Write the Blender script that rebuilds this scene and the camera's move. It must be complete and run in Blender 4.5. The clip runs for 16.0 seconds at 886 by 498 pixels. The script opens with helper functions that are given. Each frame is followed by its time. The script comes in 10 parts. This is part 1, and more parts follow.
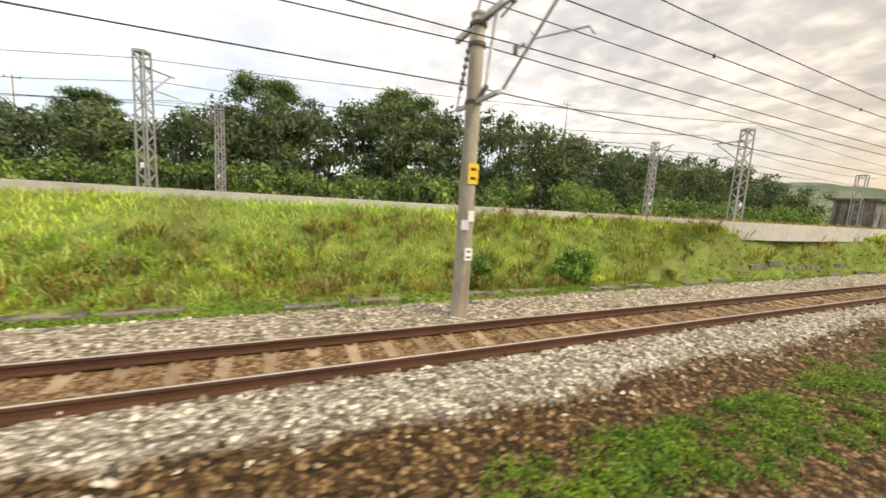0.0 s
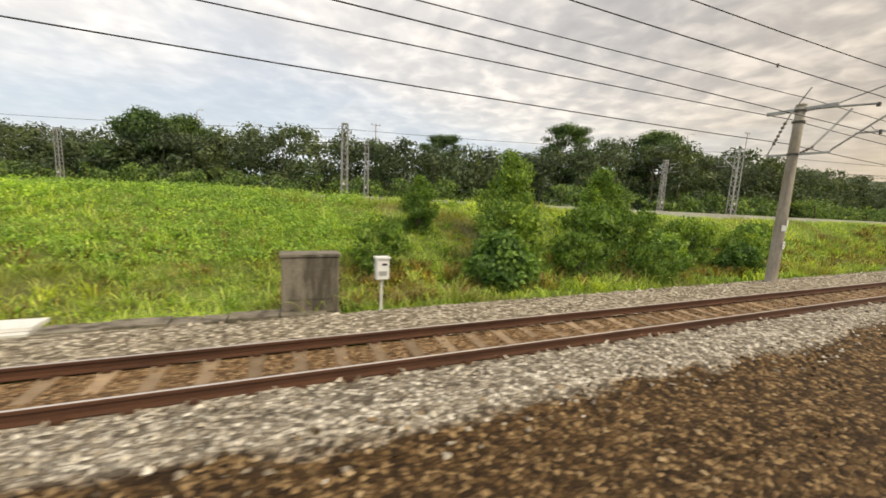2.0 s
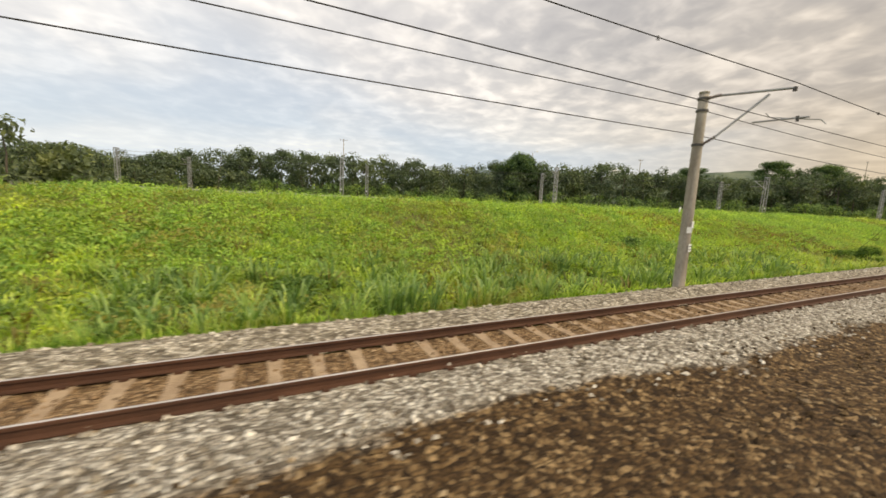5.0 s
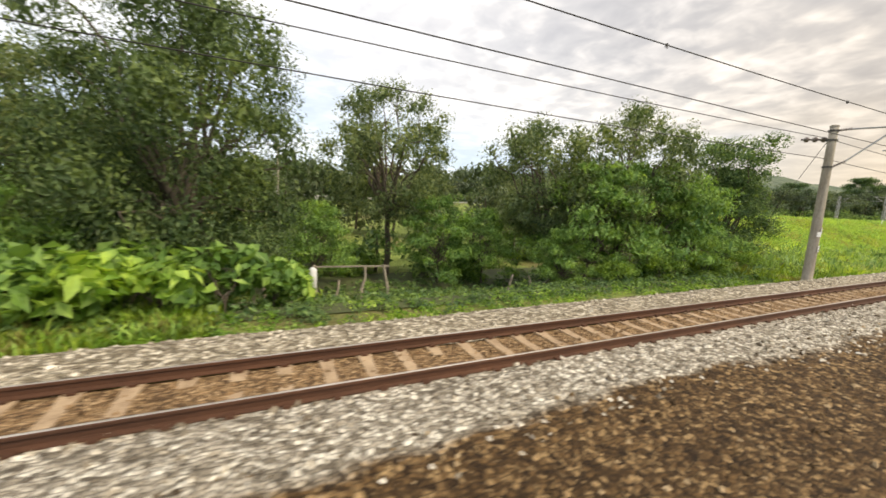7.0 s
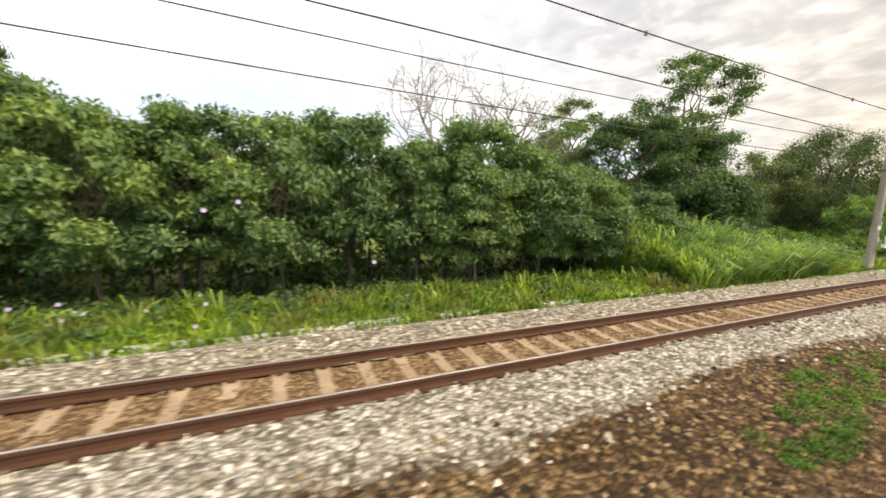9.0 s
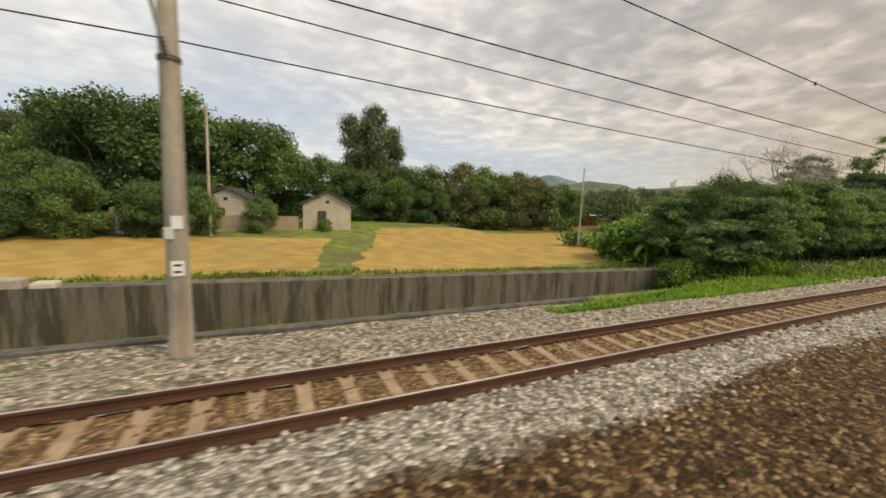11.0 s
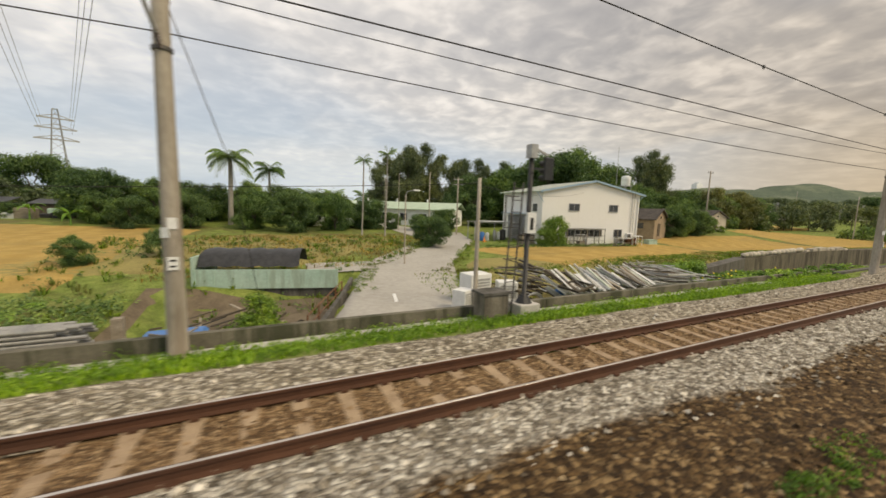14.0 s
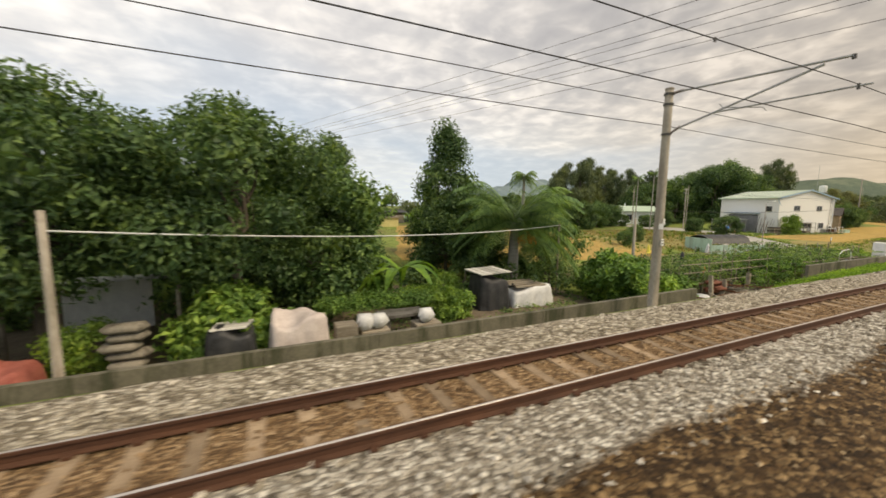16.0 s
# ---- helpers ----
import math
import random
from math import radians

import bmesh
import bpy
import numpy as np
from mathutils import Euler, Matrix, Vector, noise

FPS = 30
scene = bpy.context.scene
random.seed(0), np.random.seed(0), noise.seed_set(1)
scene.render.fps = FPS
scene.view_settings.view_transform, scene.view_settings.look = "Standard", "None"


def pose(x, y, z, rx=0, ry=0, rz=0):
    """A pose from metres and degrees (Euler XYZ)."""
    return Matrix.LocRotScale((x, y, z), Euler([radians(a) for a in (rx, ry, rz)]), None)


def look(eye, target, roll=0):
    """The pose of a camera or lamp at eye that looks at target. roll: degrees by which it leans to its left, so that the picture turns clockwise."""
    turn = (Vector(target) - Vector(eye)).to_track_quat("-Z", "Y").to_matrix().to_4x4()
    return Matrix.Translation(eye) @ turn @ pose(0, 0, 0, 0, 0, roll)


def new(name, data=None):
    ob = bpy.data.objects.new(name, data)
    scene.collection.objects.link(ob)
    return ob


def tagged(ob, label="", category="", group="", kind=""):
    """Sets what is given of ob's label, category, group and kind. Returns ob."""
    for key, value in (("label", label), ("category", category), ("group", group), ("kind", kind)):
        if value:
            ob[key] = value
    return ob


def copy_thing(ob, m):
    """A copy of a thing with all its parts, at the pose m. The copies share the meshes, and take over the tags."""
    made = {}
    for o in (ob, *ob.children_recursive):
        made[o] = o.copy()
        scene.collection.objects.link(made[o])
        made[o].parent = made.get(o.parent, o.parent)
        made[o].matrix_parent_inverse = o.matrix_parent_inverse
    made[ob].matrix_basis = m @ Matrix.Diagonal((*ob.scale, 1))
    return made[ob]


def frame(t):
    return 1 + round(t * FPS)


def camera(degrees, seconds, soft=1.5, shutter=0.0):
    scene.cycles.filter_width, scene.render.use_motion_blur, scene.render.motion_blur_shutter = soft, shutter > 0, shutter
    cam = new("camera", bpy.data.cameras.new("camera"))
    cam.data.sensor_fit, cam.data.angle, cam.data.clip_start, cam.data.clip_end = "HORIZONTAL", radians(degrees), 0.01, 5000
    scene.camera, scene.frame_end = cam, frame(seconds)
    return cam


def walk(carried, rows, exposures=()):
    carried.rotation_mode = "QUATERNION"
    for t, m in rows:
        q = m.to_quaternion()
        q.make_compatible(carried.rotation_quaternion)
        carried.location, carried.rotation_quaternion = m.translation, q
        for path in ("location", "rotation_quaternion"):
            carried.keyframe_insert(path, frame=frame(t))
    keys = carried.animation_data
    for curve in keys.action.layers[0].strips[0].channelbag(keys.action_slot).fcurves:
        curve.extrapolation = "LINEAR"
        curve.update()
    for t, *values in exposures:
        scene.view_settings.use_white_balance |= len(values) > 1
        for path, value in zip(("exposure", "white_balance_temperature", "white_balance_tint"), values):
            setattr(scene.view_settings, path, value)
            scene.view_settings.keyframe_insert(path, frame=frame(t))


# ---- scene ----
cam = camera(100.66, 16.0, soft=1.6, shutter=0.09)
PATH = [
    (0, pose(-0.00, 0.0, 2.400, 82.41, -3.42, -23.77)),
    (0.5, pose(-9.67, 0.0, 2.400, 82.60, -3.42, -23.23)),
    (1, pose(-19.50, 0.0, 2.398, 82.35, -3.08, -24.72)),
    (1.5, pose(-29.58, 0.0, 2.398, 82.08, -3.10, -23.73)),
    (2, pose(-39.94, 0.0, 2.399, 82.04, -2.85, -22.81)),
    (2.5, pose(-50.41, 0.0, 2.394, 81.98, -2.90, -23.46)),
    (3, pose(-60.95, 0.0, 2.396, 81.98, -2.88, -24.19)),
    (3.5, pose(-71.60, 0.0, 2.397, 81.83, -2.73, -23.78)),
    (4.3, pose(-88.66, 0.0, 2.397, 82.02, -2.64, -24.41)),
    (5.1, pose(-105.75, 0.0, 2.398, 82.22, -2.54, -25.03)),
    (6, pose(-124.94, 0.0, 2.398, 82.44, -2.44, -25.74)),
    (6.5, pose(-135.63, 0.0, 2.392, 82.60, -2.77, -25.21)),
    (7, pose(-146.26, 0.0, 2.390, 82.42, -2.78, -24.44)),
    (7.5, pose(-156.87, 0.0, 2.390, 82.32, -2.89, -24.32)),
    (8, pose(-167.47, 0.0, 2.394, 82.35, -3.18, -25.69)),
    (8.5, pose(-178.09, 0.0, 2.397, 82.31, -2.64, -25.37)),
    (9, pose(-188.66, 0.0, 2.403, 82.11, -2.07, -23.91)),
    (9.5, pose(-199.23, 0.0, 2.394, 82.40, -1.55, -22.76)),
    (10, pose(-209.79, 0.0, 2.400, 82.64, -2.15, -23.87)),
    (10.8, pose(-226.78, 0.0, 2.400, 82.98, -2.42, -24.89)),
    (11.6, pose(-243.97, 0.0, 2.400, 83.32, -2.70, -25.91)),
    (12.5, pose(-263.68, 0.0, 2.400, 83.70, -3.02, -27.05)),
    (13, pose(-275.07, 0.0, 2.400, 83.37, -2.77, -26.92)),
    (13.5, pose(-286.81, 0.0, 2.400, 83.46, -1.81, -27.01)),
    (14, pose(-298.90, 0.0, 2.400, 83.36, -1.80, -25.92)),
    (14.5, pose(-311.26, 0.0, 2.400, 83.19, -2.24, -26.18)),
    (15, pose(-323.81, 0.0, 2.400, 83.04, -1.54, -25.48)),
    (15.5, pose(-336.53, 0.0, 2.400, 83.02, -1.37, -24.81)),
    (16, pose(-349.44, 0.0, 2.400, 83.32, -0.71, -24.79)),
]
STOPS = [(0.0, 0.4), (0.7, 0.34), (1.4, 0.1), (3.7, 0.0), (6.3, 0.0), (6.9, 0.36), (7.5, 0.52), (8.0, 0.62), (8.6, 0.62), (9.3, 0.5), (10.1, 0.0), (12.4, -0.25), (15.0, -0.25), (16.0, -0.05)]
EXPOSURES = [(t, s, 7350.0 if 6.9 <= t <= 9.3 else 7750.0, 12.0) for t, s in STOPS]
walk(cam, PATH, EXPOSURES)

# ---- sky and sun: overcast, mottled cloud, a warm glow low over the far end of the line ----
SUN_AZ, SUN_EL = radians(-50), radians(48)
world = bpy.data.worlds.new("overcast_sky")
scene.world = world
world.use_nodes = True
wt = world.node_tree
wt.nodes.clear()


def wnode(kind, **values):
    n = wt.nodes.new(kind)
    for k, v in values.items():
        n.inputs[k].default_value = v
    return n


def wmath(op, a, b=None, c=None):
    n = wt.nodes.new("ShaderNodeMath")
    n.operation = op
    for i, s in enumerate((a, b, c)):
        if s is None:
            continue
        if isinstance(s, (int, float)):
            n.inputs[i].default_value = s
        else:
            wt.links.new(s, n.inputs[i])
    return n.outputs[0]


def wramp(fac, stops):
    n = wt.nodes.new("ShaderNodeValToRGB")
    while len(n.color_ramp.elements) < len(stops):
        n.color_ramp.elements.new(0.5)
    for e, (p, c) in zip(n.color_ramp.elements, stops):
        e.position, e.color = p, (*c, 1)
    wt.links.new(fac, n.inputs[0])
    return n.outputs[0]


def wmix(fac, a, b, mode="MIX"):
    n = wt.nodes.new("ShaderNodeMix")
    n.data_type, n.blend_type = "RGBA", mode
    for s, i in ((fac, 0), (a, 6), (b, 7)):
        if isinstance(s, (int, float)):
            n.inputs[i].default_value = s
        elif isinstance(s, tuple):
            n.inputs[i].default_value = (*s, 1)
        else:
            wt.links.new(s, n.inputs[i])
    return n.outputs[2]


wcoord = wt.nodes.new("ShaderNodeTexCoord").outputs["Generated"]
wsep = wt.nodes.new("ShaderNodeSeparateXYZ")
wt.links.new(wcoord, wsep.inputs[0])
up = wmath("MAXIMUM", wsep.outputs[2], 0.0)
lift = wmath("ADD", up, 0.14)
wcomb = wt.nodes.new("ShaderNodeCombineXYZ")
wt.links.new(wmath("DIVIDE", wsep.outputs[0], lift), wcomb.inputs[0])
wt.links.new(wmath("DIVIDE", wsep.outputs[1], lift), wcomb.inputs[1])


def wnoise(scale, detail, rough, seed, distortion=0.0):
    n = wnode("ShaderNodeTexNoise", Scale=scale, Detail=detail, Roughness=rough, Distortion=distortion)
    n.noise_dimensions = "4D"
    n.inputs["W"].default_value = seed
    wt.links.new(wcomb.outputs[0], n.inputs["Vector"])
    return n.outputs[0]


sky = wt.nodes.new("ShaderNodeTexSky")
sky.sky_type, sky.sun_disc, sky.sun_elevation, sky.sun_rotation = "NISHITA", False, SUN_EL, radians(90) - SUN_AZ
sky.dust_density, sky.altitude = 2.5, 50
clear = wmix(1.0, sky.outputs[0], (0.10, 0.10, 0.10), "MULTIPLY")
ripples = wmath("ADD", wmath("MULTIPLY", wnoise(2.2, 4.0, 0.55, 1.3, 0.3), 0.42), wmath("MULTIPLY", wnoise(6.6, 3.0, 0.5, 4.4, 0.35), 0.58))
banks = wnoise(0.55, 4.0, 0.55, 5.1, 0.3)
gaps = wnoise(0.42, 3.0, 0.5, 9.4, 0.2)
cloud = wramp(ripples, [(0.38, (0.58, 0.59, 0.62)), (0.47, (0.70, 0.705, 0.72)), (0.54, (0.88, 0.87, 0.86)), (0.63, (1.14, 1.12, 1.09))])
bank = wramp(banks, [(0.32, (0.70, 0.72, 0.76)), (0.5, (0.9, 0.9, 0.9)), (0.68, (1.10, 1.08, 1.04))])
cloud = wmix(1.0, wmix(1.0, cloud, bank, "MULTIPLY"), (0.95, 1.0, 1.08), "MULTIPLY")
# toward the far end of the line the cloud is thicker and greyer, with a warm glow below it at the horizon
wdot = wt.nodes.new("ShaderNodeVectorMath")
wdot.operation = "DOT_PRODUCT"
wt.links.new(wcoord, wdot.inputs[0])
wdot.inputs[1].default_value = (math.cos(radians(8)), math.sin(radians(8)), 0.10)
toward = wmath("MAXIMUM", wdot.outputs["Value"], 0.0)
glow = wmath("POWER", toward, 6.0)
thick = wmath("POWER", toward, 3.0)
cloud = wmix(wmath("MULTIPLY_ADD", toward, -0.5, 0.5), cloud, (0.71, 0.78, 0.89))
cloud = wmix(1.0, cloud, wmix(thick, (1.0, 1.0, 1.0), (0.70, 0.66, 0.61)), "MULTIPLY")
haze = wmix(glow, (0.64, 0.77, 0.90), (0.60, 0.52, 0.39))
veil = wmix(wramp(up, [(0.0, (0.95, 0.95, 0.95)), (0.10, (0.62, 0.62, 0.62)), (0.24, (0.10, 0.10, 0.10)), (0.4, (0, 0, 0))]), cloud, haze)
cover = wramp(gaps, [(0.40, (0, 0, 0)), (0.56, (1, 1, 1))])
open_sky = wmix(0.65, clear, (0.38, 0.58, 0.86))
heaven = wmix(wmath("MAXIMUM", cover, wmath("MULTIPLY", glow, 1.0)), open_sky, veil)
heaven = wmix(0.50, heaven, veil)
wbg = wt.nodes.new("ShaderNodeBackground")
wbg.inputs[1].default_value = 1.18
wt.links.new(heaven, wbg.inputs[0])
wout = wt.nodes.new("ShaderNodeOutputWorld")
wt.links.new(wbg.outputs[0], wout.inputs[0])

sun = new("sun", bpy.data.lights.new("sun", "SUN"))
sun.data.energy, sun.data.angle, sun.data.color = 2.8, radians(24), (1.0, 0.90, 0.70)
sun.matrix_world = look((60 * math.cos(SUN_AZ), 60 * math.sin(SUN_AZ), 60 * math.tan(SUN_EL)), (0, 0, 0))

# ---- materials ----
def material(name):
    m = bpy.data.materials.new(name)
    m.use_nodes = True
    m.node_tree.nodes.clear()
    return m, m.node_tree


def tnode(nt, kind, **values):
    n = nt.nodes.new(kind)
    for k, v in values.items():
        n.inputs[k].default_value = v
    return n


def tramp(nt, fac, stops):
    n = nt.nodes.new("ShaderNodeValToRGB")
    while len(n.color_ramp.elements) < len(stops):
        n.color_ramp.elements.new(0.5)
    for e, (p, c) in zip(n.color_ramp.elements, stops):
        e.position, e.color = p, (*c, 1)
    nt.links.new(fac, n.inputs[0])
    return n.outputs[0]


def tmix(nt, fac, a, b, mode="MIX"):
    n = nt.nodes.new("ShaderNodeMix")
    n.data_type, n.blend_type = "RGBA", mode
    for s, i in ((fac, 0), (a, 6), (b, 7)):
        if isinstance(s, (int, float)):
            n.inputs[i].default_value = s
        elif isinstance(s, tuple):
            n.inputs[i].default_value = (*s, 1)
        else:
            nt.links.new(s, n.inputs[i])
    return n.outputs[2]


def tnoise(nt, vec, scale, detail=4.0, rough=0.55, distortion=0.0):
    n = tnode(nt, "ShaderNodeTexNoise", Scale=scale, Detail=detail, Roughness=rough, Distortion=distortion)
    nt.links.new(vec, n.inputs["Vector"])
    return n.outputs[0]


def tcoord(nt, where):
    if where == "world":
        return nt.nodes.new("ShaderNodeNewGeometry").outputs["Position"]
    return nt.nodes.new("ShaderNodeTexCoord").outputs["Object"]


def tscale(nt, vec, s):
    n = nt.nodes.new("ShaderNodeMapping")
    nt.links.new(vec, n.inputs[0])
    n.inputs["Scale"].default_value = s
    return n.outputs[0]


def finish(nt, colour, rough=0.7, metal=0.0, bump=None, strength=0.3, distance=0.01, spec=0.4):
    b = tnode(nt, "ShaderNodeBsdfPrincipled", Metallic=metal)
    b.inputs["Specular IOR Level"].default_value = spec
    if isinstance(colour, tuple):
        b.inputs["Base Color"].default_value = (*colour, 1)
    else:
        nt.links.new(colour, b.inputs["Base Color"])
    if isinstance(rough, (int, float)):
        b.inputs["Roughness"].default_value = rough
    else:
        nt.links.new(rough, b.inputs["Roughness"])
    if bump is not None:
        n = tnode(nt, "ShaderNodeBump", Strength=strength, Distance=distance)
        nt.links.new(bump, n.inputs["Height"])
        nt.links.new(n.outputs[0], b.inputs["Normal"])
    o = nt.nodes.new("ShaderNodeOutputMaterial")
    nt.links.new(b.outputs[0], o.inputs[0])
    return b


def plain(name, c1, c2, scale=3.0, rough=0.7, metal=0.0, where="object", strength=0.25, stretch=(1, 1, 1), stain=None, vary=0.0, spec=0.4):
    """A surface of two tones at a coarse and a fine scale, with an optional streaky stain."""
    m, nt = material(name)
    v = tscale(nt, tcoord(nt, where), stretch)
    coarse, fine = tnoise(nt, v, scale, 4, 0.6), tnoise(nt, v, scale * 11, 3, 0.6)
    col = tramp(nt, coarse, [(0.35, c1), (0.65, c2)])
    col = tmix(nt, 0.35 if strength else 0.06, col, tramp(nt, fine, [(0.3, tuple(0.72 * x for x in c1)), (0.7, tuple(min(1, 1.18 * x) for x in c2))]))
    if stain:
        streak = tnoise(nt, tscale(nt, tcoord(nt, where), (1.1, 1.1, 0.13)), 1.6, 6, 0.68)
        col = tmix(nt, tramp(nt, streak, [(0.47, (0, 0, 0)), (0.6, (0.85, 0.85, 0.85))]), col, stain)
    if vary:
        info = nt.nodes.new("ShaderNodeObjectInfo").outputs["Random"]
        col = tmix(nt, 1.0, col, tramp(nt, info, [(0.0, (1 - vary,) * 3), (1.0, (1 + vary * 0.6,) * 3)]), "MULTIPLY")
    finish(nt, col, rough, metal, fine, strength, 0.006, spec)
    return m


def leafy(name, dark, mid, light, glow=0.35, patch=0.35, dry=None, rough=0.5, where="world"):
    """Foliage: every leaf has a tone of its own, and the tones drift over metres."""
    m, nt = material(name)
    isl = nt.nodes.new("ShaderNodeNewGeometry").outputs["Random Per Island"]
    col = tramp(nt, isl, [(0.0, dark), (0.45, mid), (1.0, light)])
    big = tnoise(nt, tcoord(nt, where), patch, 3, 0.6)
    col = tmix(nt, 1.0, col, tramp(nt, big, [(0.3, (0.66, 0.72, 0.7)), (0.5, (1, 1, 1)), (0.7, (1.35, 1.25, 0.9))]), "MULTIPLY")
    clumps = tnoise(nt, tcoord(nt, where), patch * 5.0, 3, 0.6)
    col = tmix(nt, 1.0, col, tramp(nt, clumps, [(0.32, (0.6, 0.66, 0.66)), (0.5, (1, 1, 1)), (0.66, (1.3, 1.22, 0.95))]), "MULTIPLY")
    if dry:
        d = tnoise(nt, tcoord(nt, where), patch * 0.8, 4, 0.6, 0.6)
        col = tmix(nt, tramp(nt, d, [(0.50, (0, 0, 0)), (0.62, (0.8, 0.8, 0.8))]), col, dry)
    info = nt.nodes.new("ShaderNodeObjectInfo").outputs["Random"]
    col = tmix(nt, 1.0, col, tramp(nt, info, [(0.0, (0.8, 0.84, 0.8)), (1.0, (1.18, 1.1, 1.0))]), "MULTIPLY")
    b = tnode(nt, "ShaderNodeBsdfPrincipled", Roughness=rough)
    b.inputs["Specular IOR Level"].default_value = 0.3
    t = nt.nodes.new("ShaderNodeBsdfTranslucent")
    nt.links.new(col, b.inputs["Base Color"])
    warm = tmix(nt, 1.0, col, (1.25, 1.2, 0.6), "MULTIPLY")
    nt.links.new(warm, t.inputs["Color"])
    mix = nt.nodes.new("ShaderNodeMixShader")
    mix.inputs[0].default_value = glow
    nt.links.new(b.outputs[0], mix.inputs[1])
    nt.links.new(t.outputs[0], mix.inputs[2])
    o = nt.nodes.new("ShaderNodeOutputMaterial")
    nt.links.new(mix.outputs[0], o.inputs[0])
    return m


def stony(name, tones, size, where="world", rough=0.9, strength=1.0, drift=None, contrast=1.0, second=None):
    """Broken stone: cells of their own tone, with dark joints between them."""
    m, nt = material(name)
    v = tcoord(nt, where)
    wob = nt.nodes.new("ShaderNodeVectorMath")
    wob.operation = "ADD"
    n = tnode(nt, "ShaderNodeTexNoise", Scale=1.7 / size, Detail=2.0)
    nt.links.new(v, n.inputs["Vector"])
    sc = nt.nodes.new("ShaderNodeVectorMath")
    sc.operation = "SCALE"
    sc.inputs["Scale"].default_value = size * 0.6
    nt.links.new(n.outputs["Color"], sc.inputs[0])
    nt.links.new(v, wob.inputs[0])
    nt.links.new(sc.outputs[0], wob.inputs[1])
    vor = tnode(nt, "ShaderNodeTexVoronoi", Scale=1 / size)
    nt.links.new(wob.outputs[0], vor.inputs["Vector"])
    edge = tnode(nt, "ShaderNodeTexVoronoi", Scale=1 / size)
    edge.feature = "DISTANCE_TO_EDGE"
    nt.links.new(wob.outputs[0], edge.inputs["Vector"])
    sep = nt.nodes.new("ShaderNodeSeparateColor")
    nt.links.new(vor.outputs["Color"], sep.inputs[0])
    col = tramp(nt, sep.outputs[0], [(i / (len(tones) - 1), c) for i, c in enumerate(tones)])
    if second:
        tone = nt.nodes.new("ShaderNodeAttribute")
        tone.attribute_name = "tone"
        mott = tnoise(nt, tscale(nt, v, (0.5, 1.0, 1.0)), 2.2, 5, 0.65)
        add = nt.nodes.new("ShaderNodeMath")
        add.operation = "ADD"
        nt.links.new(tone.outputs["Fac"], add.inputs[0])
        nt.links.new(mott, add.inputs[1])
        alt = tramp(nt, sep.outputs[0], [(i / (len(second) - 1), c) for i, c in enumerate(second)])
        col = tmix(nt, tramp(nt, add.outputs[0], [(0.72, (0, 0, 0)), (1.0, (1, 1, 1))]), col, alt)
    if drift:
        big = tnoise(nt, tscale(nt, v, (0.35, 1.0, 1.0)), 0.9, 4, 0.6)
        col = tmix(nt, tramp(nt, big, [(0.4, (0, 0, 0)), (0.62, (0.8, 0.8, 0.8))]), col, tmix(nt, 1.0, col, drift, "MULTIPLY"))
    joint = tramp(nt, edge.outputs["Distance"], [(0.0, (0.28,) * 3), (0.22, (1,) * 3)])
    col = tmix(nt, contrast, col, tmix(nt, 1.0, col, joint, "MULTIPLY"))
    finish(nt, col, rough, 0, edge.outputs["Distance"], strength, size * 0.8, 0.25)
    return m


# base colours
M = {}
M["ballast_grey"] = stony("grey_ballast", [(0.15, 0.117, 0.078), (0.335, 0.284, 0.205), (0.545, 0.475, 0.36), (0.80, 0.72, 0.585)], 0.078)
M["ballast_mixed"] = stony("mixed_ballast", [(0.030, 0.016, 0.006), (0.082, 0.046, 0.018), (0.155, 0.090, 0.037), (0.37, 0.245, 0.12)], 0.066, second=[(0.13, 0.106, 0.078), (0.34, 0.295, 0.23), (0.56, 0.505, 0.415), (0.83, 0.78, 0.67)])
M["ballast_rust"] = stony("rusty_ballast", [(0.10, 0.057, 0.027), (0.225, 0.132, 0.063), (0.36, 0.225, 0.113), (0.52, 0.355, 0.20)], 0.05)
M["rail_side"] = plain("rusty_rail", (0.055, 0.024, 0.013), (0.105, 0.045, 0.023), 4, 0.75, 0.1, stretch=(0.2, 1, 1))
M["rail_top"] = plain("polished_rail_head", (0.52, 0.47, 0.42), (0.72, 0.67, 0.62), 3, 0.34, 0.8, stretch=(0.1, 1, 1), strength=0.05)
M["sleeper"] = plain("concrete_sleeper", (0.205, 0.14, 0.085), (0.36, 0.265, 0.172), 4, 0.9, vary=0.4)
M["concrete_pole"] = plain("weathered_concrete_pole", (0.27, 0.235, 0.19), (0.42, 0.375, 0.31), 2.0, 0.85, stretch=(1, 1, 0.3), stain=(0.20, 0.16, 0.12))
M["galvanised"] = plain("galvanised_steel", (0.30, 0.30, 0.30), (0.46, 0.46, 0.45), 5, 0.5, 0.55)
M["dark_steel"] = plain("dull_dark_steel", (0.07, 0.065, 0.06), (0.13, 0.12, 0.11), 6, 0.55, 0.5)
M["insulator"] = plain("brown_porcelain", (0.11, 0.085, 0.075), (0.19, 0.155, 0.14), 8, 0.3)
M["wire"] = plain("weathered_copper_wire", (0.025, 0.024, 0.023), (0.06, 0.056, 0.05), 6, 0.6, 0.4)
M["white_paint"] = plain("white_paint", (0.66, 0.66, 0.64), (0.80, 0.80, 0.78), 3, 0.5)
M["black_paint"] = plain("black_paint", (0.012, 0.012, 0.013), (0.03, 0.03, 0.03), 5, 0.45)
M["yellow_paint"] = plain("yellow_paint", (0.72, 0.45, 0.02), (0.85, 0.56, 0.04), 4, 0.5)
